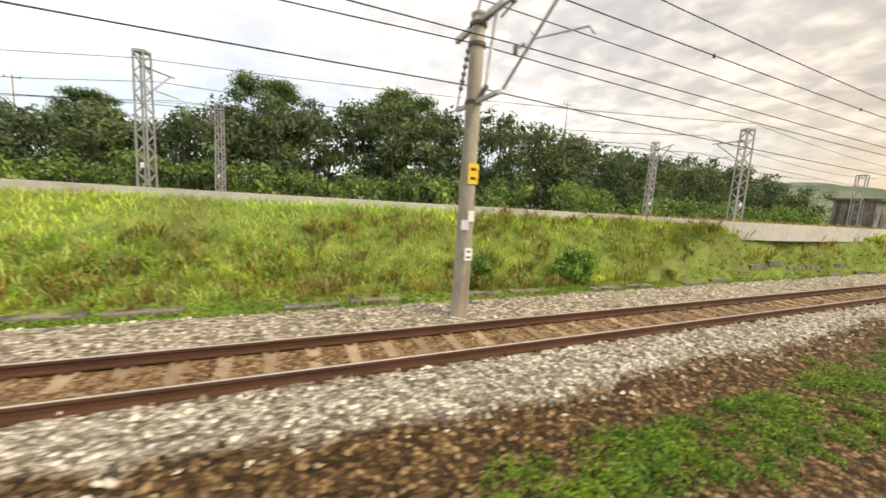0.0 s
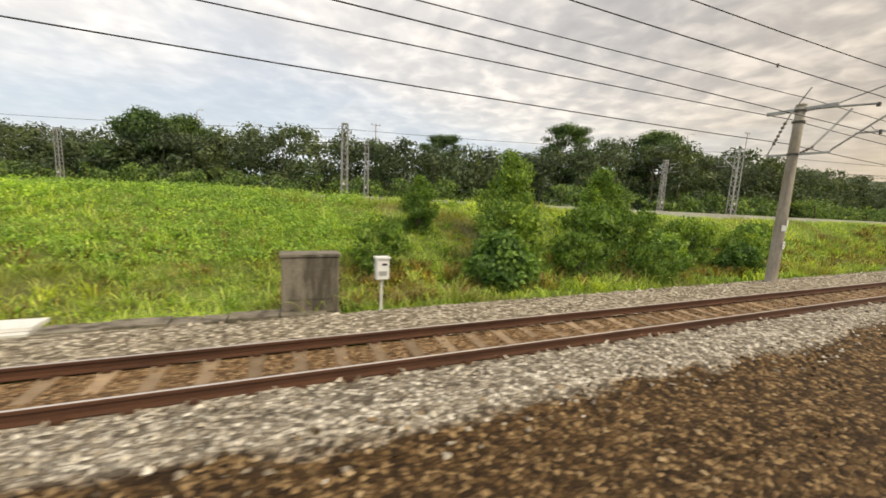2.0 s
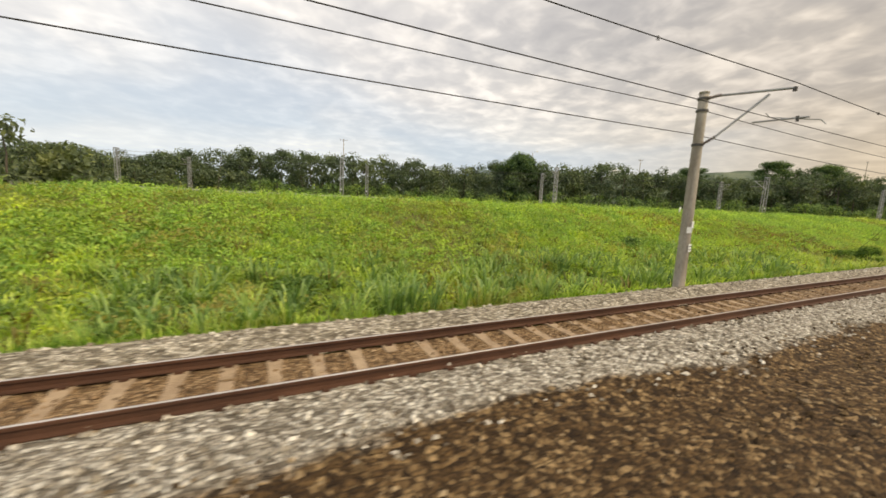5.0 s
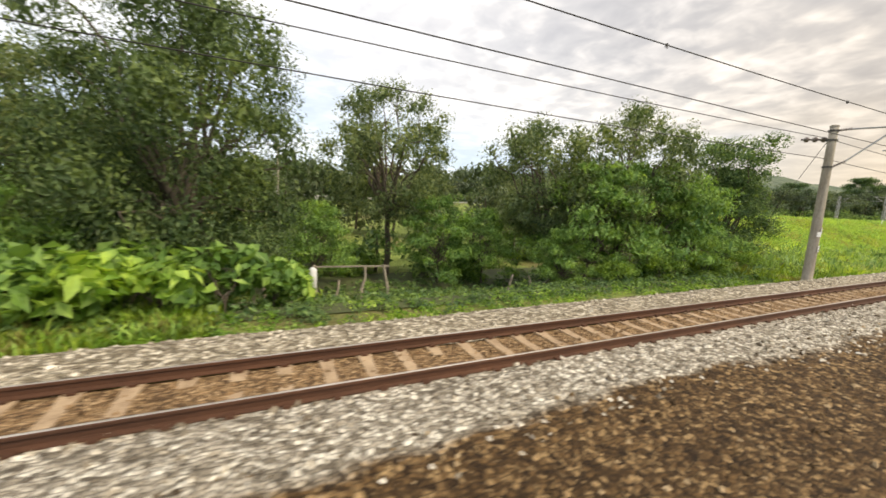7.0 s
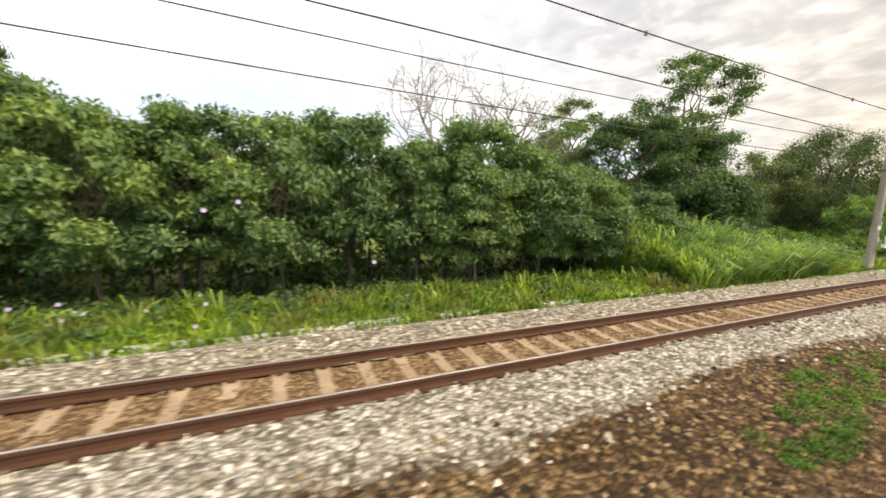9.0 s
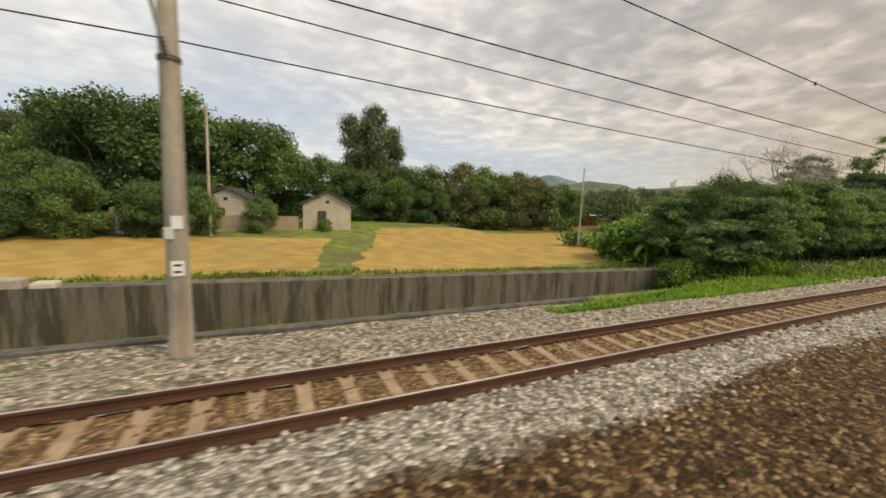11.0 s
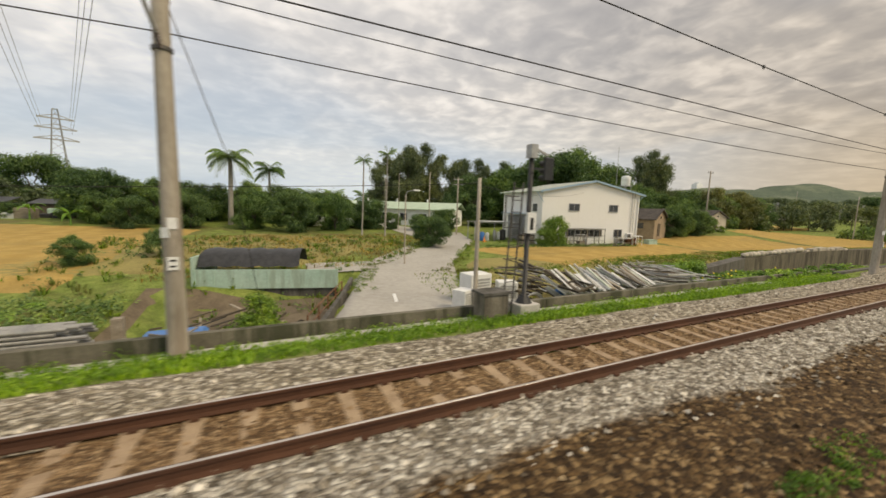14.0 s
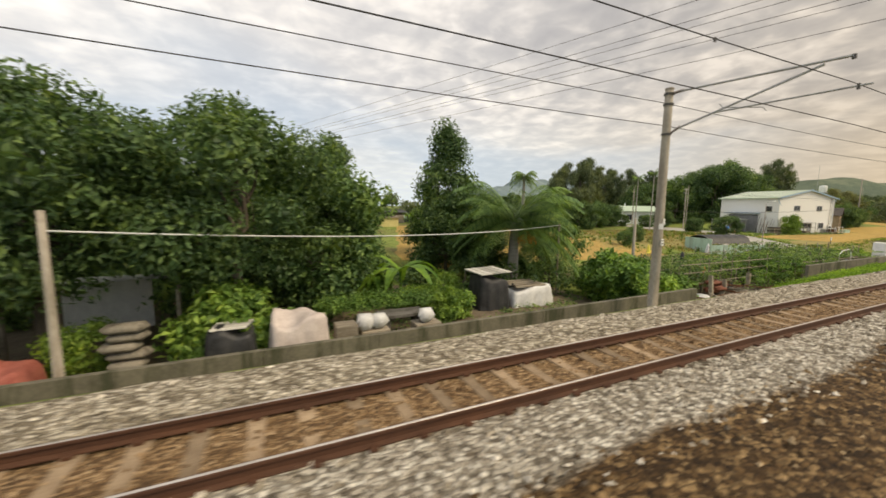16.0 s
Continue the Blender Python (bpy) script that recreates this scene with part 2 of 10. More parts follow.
M["orange_paint"] = plain("orange_paint", (0.62, 0.18, 0.03), (0.78, 0.26, 0.05), 4, 0.5)
M["green_paint"] = plain("green_enamel", (0.03, 0.24, 0.17), (0.05, 0.32, 0.23), 4, 0.4)
M["blue_plastic"] = plain("blue_plastic", (0.03, 0.13, 0.38), (0.05, 0.19, 0.48), 4, 0.4)
M["red_plastic"] = plain("faded_red_cloth", (0.34, 0.09, 0.07), (0.48, 0.16, 0.12), 4, 0.8)
M["net_red"] = plain("dull_red_net", (0.16, 0.06, 0.04), (0.28, 0.11, 0.07), 6, 0.9)
M["concrete"] = plain("weathered_concrete", (0.15, 0.132, 0.105), (0.28, 0.25, 0.20), 1.3, 0.9, where="world", stain=(0.05, 0.042, 0.03))
M["wall_mossy"] = plain("mossy_weathered_wall", (0.11, 0.10, 0.075), (0.20, 0.18, 0.135), 1.4, 0.9, where="world", stain=(0.045, 0.05, 0.025))
M["concrete_dark"] = plain("dark_damp_shaded_concrete", (0.085, 0.08, 0.07), (0.15, 0.14, 0.125), 1.1, 0.85, where="world", stain=(0.05, 0.045, 0.035))
M["drain_concrete"] = plain("streaked_drain_concrete", (0.115, 0.10, 0.075), (0.19, 0.165, 0.125), 1.6, 0.9, where="world", stretch=(1.2, 1.2, 0.18), stain=(0.045, 0.04, 0.03))
M["boulder_buff"] = plain("buff_river_boulder", (0.36, 0.31, 0.24), (0.60, 0.54, 0.45), 3, 0.85, vary=0.25)
M["concrete_pale"] = plain("pale_concrete_road", (0.42, 0.40, 0.365), (0.56, 0.54, 0.50), 0.7, 0.9, where="world")
M["lane_concrete"] = plain("worn_grey_concrete_lane", (0.345, 0.325, 0.29), (0.42, 0.40, 0.36), 0.35, 0.9, where="world")
M["wall_white"] = plain("off_white_wall_panel", (0.775, 0.78, 0.765), (0.80, 0.805, 0.795), 0.3, 0.65, strength=0.03)
M["panel_white"] = plain("clean_off_white_panel", (0.775, 0.77, 0.735), (0.785, 0.78, 0.75), 0.25, 0.6, strength=0.0)
M["roof_green"] = plain("pale_green_metal_roof", (0.36, 0.46, 0.34), (0.46, 0.56, 0.43), 0.9, 0.5)
M["roof_grey"] = plain("grey_metal_roof", (0.42, 0.43, 0.42), (0.55, 0.56, 0.54), 0.9, 0.45)
M["trim_blue"] = plain("pale_blue_trim", (0.24, 0.36, 0.48), (0.33, 0.46, 0.58), 2, 0.5)
M["shutter"] = plain("grey_roller_shutter", (0.22, 0.22, 0.235), (0.30, 0.30, 0.32), 1.5, 0.5, 0.3)
M["mint"] = plain("mint_green_sheet", (0.36, 0.52, 0.43), (0.47, 0.62, 0.53), 1.0, 0.6, stain=(0.30, 0.38, 0.30))
M["tile_dark"] = plain("dark_clay_tile", (0.055, 0.048, 0.045), (0.11, 0.095, 0.085), 2.0, 0.85)
M["clay_wall"] = plain("old_plaster_and_brick", (0.24, 0.18, 0.12), (0.37, 0.29, 0.20), 1.2, 0.9)
M["plaster_old"] = plain("stained_pale_plaster", (0.40, 0.34, 0.26), (0.56, 0.50, 0.41), 1.1, 0.9)
M["glass_dark"] = plain("dark_window_glass", (0.03, 0.032, 0.035), (0.06, 0.062, 0.065), 1, 0.12, spec=0.6)
M["wood"] = plain("grey_weathered_wood", (0.20, 0.165, 0.12), (0.38, 0.33, 0.26), 3, 0.85, stretch=(0.4, 2, 2), vary=0.35)
# dark wood, also used where shadowed gaps are painted as boards
M["wood_dark"] = plain("dark_wood_and_shade", (0.045, 0.036, 0.026), (0.11, 0.09, 0.065), 3, 0.9, stretch=(2, 2, 0.4), vary=0.5)
M["plank_pale"] = plain("pale_scrap_board", (0.42, 0.40, 0.36), (0.62, 0.60, 0.55), 2, 0.8, stretch=(0.4, 2, 2), vary=0.4)
M["mint_white"] = plain("pale_greenish_sheet", (0.46, 0.50, 0.42), (0.58, 0.62, 0.53), 1.5, 0.7)
M["rusty"] = plain("rusty_scrap", (0.10, 0.045, 0.025), (0.22, 0.10, 0.05), 3, 0.85)
M["tarp_black"] = plain("black_tarpaulin", (0.018, 0.019, 0.02), (0.05, 0.05, 0.052), 3, 0.55, strength=0.6)
M["tarp_white"] = plain("white_plastic_sheet", (0.52, 0.52, 0.51), (0.72, 0.72, 0.71), 3, 0.45, strength=0.6)
M["cloth_pink"] = plain("pale_pink_cloth_cover", (0.50, 0.42, 0.39), (0.66, 0.58, 0.54), 3, 0.8, strength=0.6)
M["bark"] = plain("grey_brown_bark", (0.075, 0.06, 0.045), (0.16, 0.13, 0.10), 4, 0.9, stretch=(1, 1, 0.25), strength=0.7)
M["bark_pale"] = plain("bleached_dead_wood", (0.24, 0.21, 0.18), (0.38, 0.345, 0.30), 5, 0.9, stretch=(1, 1, 0.3))
M["palm_trunk"] = plain("grey_palm_trunk", (0.24, 0.22, 0.19), (0.38, 0.355, 0.31), 2, 0.85, stretch=(0.3, 0.3, 6))
M["soil"] = plain("bare_soil", (0.10, 0.075, 0.05), (0.19, 0.15, 0.10), 1.2, 0.95, where="world", strength=0.5)
M["garden_earth"] = plain("dark_weedy_garden_earth", (0.055, 0.05, 0.028), (0.085, 0.115, 0.035), 1.0, 0.95, where="world", strength=0.6)
M["dry_plot"] = plain("idle_plot_of_dry_grass", (0.20, 0.165, 0.055), (0.31, 0.265, 0.09), 0.5, 0.95, where="world", strength=0.6)
M["water"] = plain("still_water", (0.05, 0.055, 0.05), (0.07, 0.075, 0.065), 0.6, 0.06, where="world", strength=0.05, spec=0.6)
M["lilac"] = plain("lilac_petal", (0.42, 0.32, 0.56), (0.60, 0.50, 0.72), 8, 0.7)
M["petal_yellow"] = plain("yellow_petal", (0.75, 0.55, 0.03), (0.88, 0.70, 0.06), 8, 0.7)
M["flag_yellow"] = plain("yellow_plastic_flag", (0.70, 0.58, 0.06), (0.82, 0.70, 0.12), 4, 0.6)
M["cream_yellow"] = plain("faded_yellow_sheet", (0.50, 0.43, 0.17), (0.62, 0.54, 0.25), 1.2, 0.7)
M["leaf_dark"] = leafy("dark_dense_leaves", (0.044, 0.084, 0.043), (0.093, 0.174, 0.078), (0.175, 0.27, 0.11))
M["leaf_mid"] = leafy("mid_green_leaves", (0.060, 0.118, 0.052), (0.132, 0.23, 0.086), (0.26, 0.38, 0.142))
M["leaf_bright"] = leafy("bright_green_leaves", (0.074, 0.15, 0.041), (0.159, 0.299, 0.074), (0.317, 0.483, 0.132))
M["leaf_olive"] = leafy("small_olive_leaves", (0.075, 0.118, 0.058), (0.148, 0.21, 0.102), (0.265, 0.325, 0.165))
M["leaf_fine"] = leafy("fine_grey_green_leaves", (0.050, 0.086, 0.038), (0.10, 0.158, 0.066), (0.185, 0.258, 0.108), 0.3, 0.5)
M["leaf_feather"] = leafy("light_feathery_leaves", (0.09, 0.185, 0.055), (0.18, 0.325, 0.10), (0.29, 0.45, 0.155), 0.4, 0.6)
M["leaf_wood"] = leafy("far_wood_leaves", (0.072, 0.105, 0.065), (0.122, 0.166, 0.098), (0.185, 0.237, 0.142), 0.3, 0.12)
M["leaf_hedge"] = leafy("pale_hedge_leaves", (0.080, 0.150, 0.064), (0.142, 0.24, 0.10), (0.235, 0.345, 0.155), 0.3, 0.3)
M["leaf_bush"] = leafy("fresh_bush_leaves", (0.075, 0.15, 0.035), (0.15, 0.27, 0.06), (0.29, 0.43, 0.11), 0.4, 0.5)
M["leaf_lawn"] = leafy("bright_creeper_leaves", (0.20, 0.325, 0.06), (0.31, 0.475, 0.092), (0.43, 0.575, 0.14), 0.4, 0.3, dry=(0.34, 0.29, 0.10))
M["leaf_meadow"] = leafy("leafy_meadow_weeds", (0.15, 0.29, 0.07), (0.265, 0.475, 0.115), (0.43, 0.63, 0.185), 0.4, 0.35)
M["leaf_dry"] = leafy("thin_brownish_leaves", (0.095, 0.115, 0.052), (0.165, 0.185, 0.085), (0.27, 0.28, 0.14), 0.3, 0.3)
M["grass"] = leafy("rank_meadow_grass", (0.20, 0.32, 0.075), (0.39, 0.59, 0.13), (0.69, 0.80, 0.25), 0.4, 0.16, dry=(0.33, 0.31, 0.10))
M["grass_dry"] = leafy("dry_brown_grass", (0.14, 0.11, 0.04), (0.25, 0.20, 0.075), (0.40, 0.33, 0.14), 0.35, 0.3)
M["grass_low"] = leafy("short_bright_weeds", (0.085, 0.185, 0.022), (0.16, 0.315, 0.038), (0.29, 0.47, 0.075), 0.4, 0.5)
M["verge_mixed"] = leafy("mixed_verge_grass", (0.06, 0.115, 0.016), (0.125, 0.225, 0.03), (0.27, 0.39, 0.06), 0.35, 0.4, dry=(0.17, 0.155, 0.055))
M["reed"] = leafy("tall_reed_leaves", (0.115, 0.22, 0.072), (0.21, 0.355, 0.12), (0.38, 0.52, 0.22), 0.4, 0.3)
M["weed_trackside"] = leafy("trackside_weeds", (0.050, 0.115, 0.018), (0.115, 0.235, 0.032), (0.22, 0.38, 0.058), 0.35, 0.8)
M["palm_leaf"] = leafy("palm_fronds", (0.073, 0.146, 0.053), (0.146, 0.251, 0.093), (0.263, 0.394, 0.158), 0.3, 0.5)
M["banana_leaf"] = leafy("banana_leaves", (0.078, 0.172, 0.031), (0.14, 0.281, 0.05), (0.234, 0.406, 0.086), 0.4, 0.5)


def ground_material():
    m, nt = material("grass_and_earth")
    v = tcoord(nt, "world")
    a, b, c = tnoise(nt, v, 0.13, 5, 0.6, 0.5), tnoise(nt, v, 1.1, 5, 0.65), tnoise(nt, v, 14, 3, 0.7)
    col = tramp(nt, b, [(0.3, (0.105, 0.14, 0.034)), (0.5, (0.185, 0.24, 0.056)), (0.7, (0.28, 0.325, 0.088))])
    col = tmix(nt, tramp(nt, a, [(0.5, (0, 0, 0)), (0.64, (0.75, 0.75, 0.75))]), col, (0.16, 0.125, 0.065))
    col = tmix(nt, 1.0, col, tramp(nt, c, [(0.25, (0.5, 0.5, 0.5)), (0.7, (1.25, 1.25, 1.25))]), "MULTIPLY")
    finish(nt, col, 0.95, 0, c, 0.8, 0.06, 0.15)
    return m


def stubble_material():
    """Cut rice: straw in rows, with trodden and darker patches."""
    m, nt = material("rice_stubble")
    v = tcoord(nt, "world")
    w = tnode(nt, "ShaderNodeTexWave", Scale=0.55, Distortion=9.0, Detail=4.0)
    w.inputs["Detail Scale"].default_value = 0.8
    nt.links.new(tscale(nt, v, (0.22, 1.0, 1.0)), w.inputs["Vector"])
    big, fine = tnoise(nt, tscale(nt, v, (0.5, 1.0, 1.0)), 0.22, 5, 0.62, 0.5), tnoise(nt, v, 9, 4, 0.7)
    tread = tnoise(nt, tscale(nt, v, (0.12, 0.8, 1.0)), 0.9, 4, 0.6, 0.3)
    col = tramp(nt, w.outputs[0], [(0.15, (0.40, 0.265, 0.085)), (0.85, (0.465, 0.318, 0.108))])
    col = tmix(nt, tramp(nt, big, [(0.44, (0, 0, 0)), (0.62, (0.7, 0.7, 0.7))]), col, (0.33, 0.235, 0.085))
    col = tmix(nt, tramp(nt, tread, [(0.60, (0, 0, 0)), (0.72, (0.7, 0.7, 0.7))]), col, (0.21, 0.14, 0.055))
    col = tmix(nt, 1.0, col, tramp(nt, fine, [(0.3, (0.74, 0.74, 0.71)), (0.7, (1.16, 1.16, 1.12))]), "MULTIPLY")
    finish(nt, col, 0.95, 0, fine, 0.7, 0.05, 0.15)
    return m


def hill_material(name, c1, c2, c3):
    m, nt = material(name)
    v = tcoord(nt, "world")
    a, b = tnoise(nt, v, 0.02, 5, 0.6), tnoise(nt, v, 0.16, 5, 0.7)
    col = tramp(nt, b, [(0.3, c1), (0.6, c2)])
    col = tmix(nt, tramp(nt, a, [(0.48, (0, 0, 0)), (0.6, (0.8, 0.8, 0.8))]), col, c3)
    finish(nt, col, 1.0, 0, b, 0.8, 2.0, 0.1)
    return m


M["ground"] = ground_material()
M["stubble"] = stubble_material()
M["hill"] = hill_material("wooded_hill", (0.085, 0.112, 0.085), (0.118, 0.148, 0.105), (0.175, 0.20, 0.135))
# distance haze is mixed into the mountain's pale blue-grey tones
M["mountain"] = hill_material("far_mountain_haze_in_colour", (0.14, 0.19, 0.20), (0.17, 0.225, 0.235), (0.21, 0.26, 0.26))

# ---- mesh helpers ----
def mesh_from(name, verts, faces, mat=None, smooth=False):
    """A mesh from an array of corners and an array of faces with the same number of corners each."""
    verts, faces = np.asarray(verts, dtype=np.float32), np.asarray(faces, dtype=np.int32)
    me = bpy.data.meshes.new(name)
    k = faces.shape[1]
    me.vertices.add(len(verts))
    me.vertices.foreach_set("co", verts.ravel())
    me.loops.add(faces.size)
    me.loops.foreach_set("vertex_index", faces.ravel())
    me.polygons.add(len(faces))
    me.polygons.foreach_set("loop_start", np.arange(0, faces.size, k, dtype=np.int32))
    me.polygons.foreach_set("use_smooth", np.full(len(faces), smooth))
    me.update(calc_edges=True)
    me.validate()
    if mat:
        me.materials.append(mat)
    return me


def merge(pieces):
    """Joins (verts, faces) pieces into one."""
    vs, fs, n = [], [], 0
    for v, f in pieces:
        vs.append(np.asarray(v, dtype=float))
        fs.append(np.asarray(f, dtype=int) + n)
        n += len(v)
    return np.concatenate(vs), np.concatenate(fs)


def tube(points, radii, sides=6, cap=True):
    """A tapering tube through points, as verts and quads."""
    p = np.asarray(points, dtype=float)
    r = np.broadcast_to(np.asarray(radii, dtype=float), (len(p),))
    d = np.gradient(p, axis=0)
    d /= np.linalg.norm(d, axis=1)[:, None] + 1e-9
    ref = np.array([0.0, 0.0, 1.0]) if abs(d[:, 2]).mean() < 0.8 else np.array([1.0, 0.0, 0.0])
    a = np.cross(d, ref)
    a /= np.linalg.norm(a, axis=1)[:, None] + 1e-9
    b = np.cross(d, a)
    th = np.arange(sides) * 2 * math.pi / sides
    v = p[:, None, :] + r[:, None, None] * (np.cos(th)[None, :, None] * a[:, None, :] + np.sin(th)[None, :, None] * b[:, None, :])
    v = v.reshape(-1, 3)
    f = []
    for i in range(len(p) - 1):
        for j in range(sides):
            k = (j + 1) % sides
            f.append((i * sides + j, i * sides + k, (i + 1) * sides + k, (i + 1) * sides + j))
    if cap:
        for o in (0, (len(p) - 1) * sides):
            for j in range(1, sides - 1, 2):
                f.append((o, o + j, o + j + 1, o + (j + 2) % sides))
    return v, np.array(f)


CUBE_F = np.array([(0, 1, 3, 2), (4, 6, 7, 5), (0, 4, 5, 1), (2, 3, 7, 6), (0, 2, 6, 4), (1, 5, 7, 3)])


def block(x0, x1, y0, y1, z0, z1):
    v = np.array([(x, y, z) for x in (x0, x1) for y in (y0, y1) for z in (z0, z1)], dtype=float)
    return v, CUBE_F


def beam(p, q, w, h):
    """A straight bar of section w by h from p to q."""
    p, q = Vector(p), Vector(q)
    d = (q - p).normalized()
    s = d.cross(Vector((0, 0, 1)))
    s = s.normalized() if s.length > 0.05 else Vector((1, 0, 0))
    u = s.cross(d)
    v = []
    for e in (p, q):
        for i, j in ((-1, -1), (1, -1), (1, 1), (-1, 1)):
            v.append(e + s * (w / 2 * i) + u * (h / 2 * j))
    f = [(0, 1, 5, 4), (1, 2, 6, 5), (2, 3, 7, 6), (3, 0, 4, 7), (3, 2, 1, 0), (4, 5, 6, 7)]
    return np.array(v), np.array(f)


def rounded(me_ob, width=0.01, segments=1):
    mod = me_ob.modifiers.new("edges", "BEVEL")
    mod.width, mod.segments, mod.limit_method = width, segments, "ANGLE"
    return me_ob


def thing(name, label, category, at=(0, 0, 0), rz=0, group="", scale=1.0):
    """An empty at a thing's base, which carries its parts."""
    e = new(name)
    e.empty_display_size = 0.2
    e.matrix_basis = Matrix.LocRotScale(at, Euler((0, 0, radians(rz))), (scale,) * 3)
    return tagged(e, label, category, group)


def part(name, geo, mat, parent, label="", smooth=False, bevel=0.0):
    """One mesh object under a thing or under a part."""
    v, f = geo
    ob = new(name, mesh_from(name, v, f, mat, smooth))
    ob.parent = parent
    if label:
        ob["label"] = label
    if bevel:
        rounded(ob, bevel)
    return ob


def solo(name, geo, mat, label, category, group="", kind="", smooth=False, bevel=0.0):
    v, f = geo
    ob = new(name, mesh_from(name, v, f, mat, smooth))
    if bevel:
        rounded(ob, bevel)
    return tagged(ob, label, category, group, kind)


def shifted(geo, d):
    return geo[0] + np.asarray(d, dtype=float), geo[1]


def sm(x, a, b):
    """Smooth step from 0 at a to 1 at b."""
    t = np.clip((np.asarray(x, dtype=float) - a) / (b - a), 0, 1)
    return t * t * (3 - 2 * t)


# ---- the lie of the land: x along the line, y away from it, z = 0 at the rail head of the camera's track ----
def rail_y(x):
    return np.interp(x, (-420, -350, -300, -200, -100, 0, 60, 160), (3.50, 3.69, 3.83, 4.20, 4.58, 4.75, 4.87, 5.0))


def rail_z(x):
    return np.interp(x, (-400, -300, -200, -100, 0, 60), (-0.06, -0.03, 0.04, 0.11, 0.14, 0.16))


def bed_edge(x):
    return np.interp(x, (-360, -270, -190, -140, -60, -10, 40), (6.55, 6.65, 7.15, 7.55, 7.8, 8.35, 8.6))


def far_line_y(x):
    """Front row of masts of the other railway, which swings away."""
    return np.interp(x, (-200, -94, -65, -35.7, -5, 22.5, 45, 120), (106, 56.5, 43.4, 30.5, 19.45, 11.9, 13.0, 15.0))


def soft_noise(x, y, s, seed):
    return (np.sin(x / s * 1.7 + seed) * np.cos(y / s * 1.3 + seed * 2.1) + 0.5 * np.sin(x / s * 3.9 + 2 * seed + y / s) + 0.3 * np.cos(y / s * 5.1 - x / s * 2.3 + seed)) / 1.8


def land(x, y):
    """Height of the ground."""
    x, y = np.asarray(x, dtype=float), np.asarray(y, dtype=float)
    e, rz = bed_edge(x), rail_z(x)
    own = -0.27 + 0 * x
    bed = rz - 0.20
    z = own + (bed - own) * sm(y, rail_y(x) - 2.0, rail_y(x) - 0.8)
    # meadow that climbs to the other railway
    crest = np.maximum(np.minimum(far_line_y(x) - 2.2, 23.0), e + 2.2)
    foot = np.minimum(e + 2.6, crest - 2.0)
    hollow = -0.45 - 0.5 * sm(-x, 25, 45)
    meadow = hollow + (2.0 - 0.17 * sm(x, -26, -14) - hollow) * sm(y, foot, crest) + 0.12 * soft_noise(x, y, 6, 1.0) * sm(y, e + 1, e + 5)
    # gardens and thicket
    sunk = sm(-x, 120, 130) * (1 - sm(-x, 150, 160))
    garden = -0.45 - (0.85 + 0.75 * sunk) * sm(y, e + 1.3, e + 7.5) + 0.1 * soft_noise(x, y, 5, 3.0) * sm(y, e + 1, e + 5)
    garden = garden + 1.2 * sm(y, 22, 60) * sm(x, -170, -140)
    # fields
    back = -1.7 + 1.3 * sm(y, 24, 42) * sm(x, -262, -246) + 1.0 * sm(y, 45, 78) * sm(-x, 255, 268)
    deep = -1.8 - (0.75 + 0.7 * sm(-x, 294, 304)) * sm(-y, -38, -19) + 0.9 * sm(y, 48, 70)
    fields = back + (deep - back) * sm(-x, 266, 292)
    yard = -2.8 + 0 * y
    fields = np.where(y < 30, fields + (yard - fields) * sm(-x, 331, 337), fields)
    channel = -3.6 + 0 * x
    inside = sm(y, 9.0, 10.2) * (1 - sm(y, channel_wall_y(x) + 0.45, channel_wall_y(x) + 1.0)) * sm(-x, 206, 210) * (1 - sm(-x, 272, 276))
    fields = fields + (channel - fields) * inside
    bank = -1.35 - 0.1 * (y - 9.5) + 0.12 * soft_noise(x, y, 3, 2.0)
    fields = fields + (bank - fields) * sm(-x, 262, 265) * (1 - sm(-x, 273, 278)) * (1 - sm(y, 13.2, 15.4))
    # sunken yard before the green shed
    pit = sm(x, -305.0, -303.8) * (1 - sm(x, -298.7 + 0.385 * (y - 11.6), -297.9 + 0.385 * (y - 11.6))) * sm(y, 12.2, 13.2) * (1 - sm(y, 24.2, 25.4))
    fields = fields - 1.1 * pit
    a = sm(-x, 114, 124)
    b = sm(-x, 203, 211)
    out = meadow + (garden - meadow) * a
    out = out + (fields - out) * b
    lip = -0.42 - (0.36 * sm(-x, 262, 280) + 0.62 * sm(-x, 318, 333)) * sm(y, e - 0.3, 8.6) * sm(y, e, 9.2) - 0.1 * sm(y, e, e + 0.8)
    out = lip + (out - lip) * sm(y, e + 0.7 + 1.7 * sm(-x, 205, 211), e + 2.4 + 0.6 * sm(-x, 205, 211))
    z = z + (out - z) * sm(y, e - 0.8, e + 0.5)
    far = sm(y, 90, 200)
    return z * (1 - far) + far * (-1.0)


def channel_wall_y(x):
    return np.interp(x, (-275, -257, -244, -225, -205), (15.6, 18.9, 17.9, 16.6, 14.4))


def zg(x, y):
    return float(land(np.array([x]), np.array([y]))[0])


def sheet(xs, ys, zf):
    xs, ys = np.asarray(xs, dtype=float), np.asarray(ys, dtype=float)
    gx, gy = np.meshgrid(xs, ys, indexing="ij")
    v = np.stack([gx, gy, zf(gx, gy)], -1).reshape(-1, 3)
    n, m = len(xs), len(ys)
    i, j = np.meshgrid(np.arange(n - 1), np.arange(m - 1), indexing="ij")
    o = (i * m + j).ravel()
    return v, np.stack([o, o + m, o + m + 1, o + 1], 1)


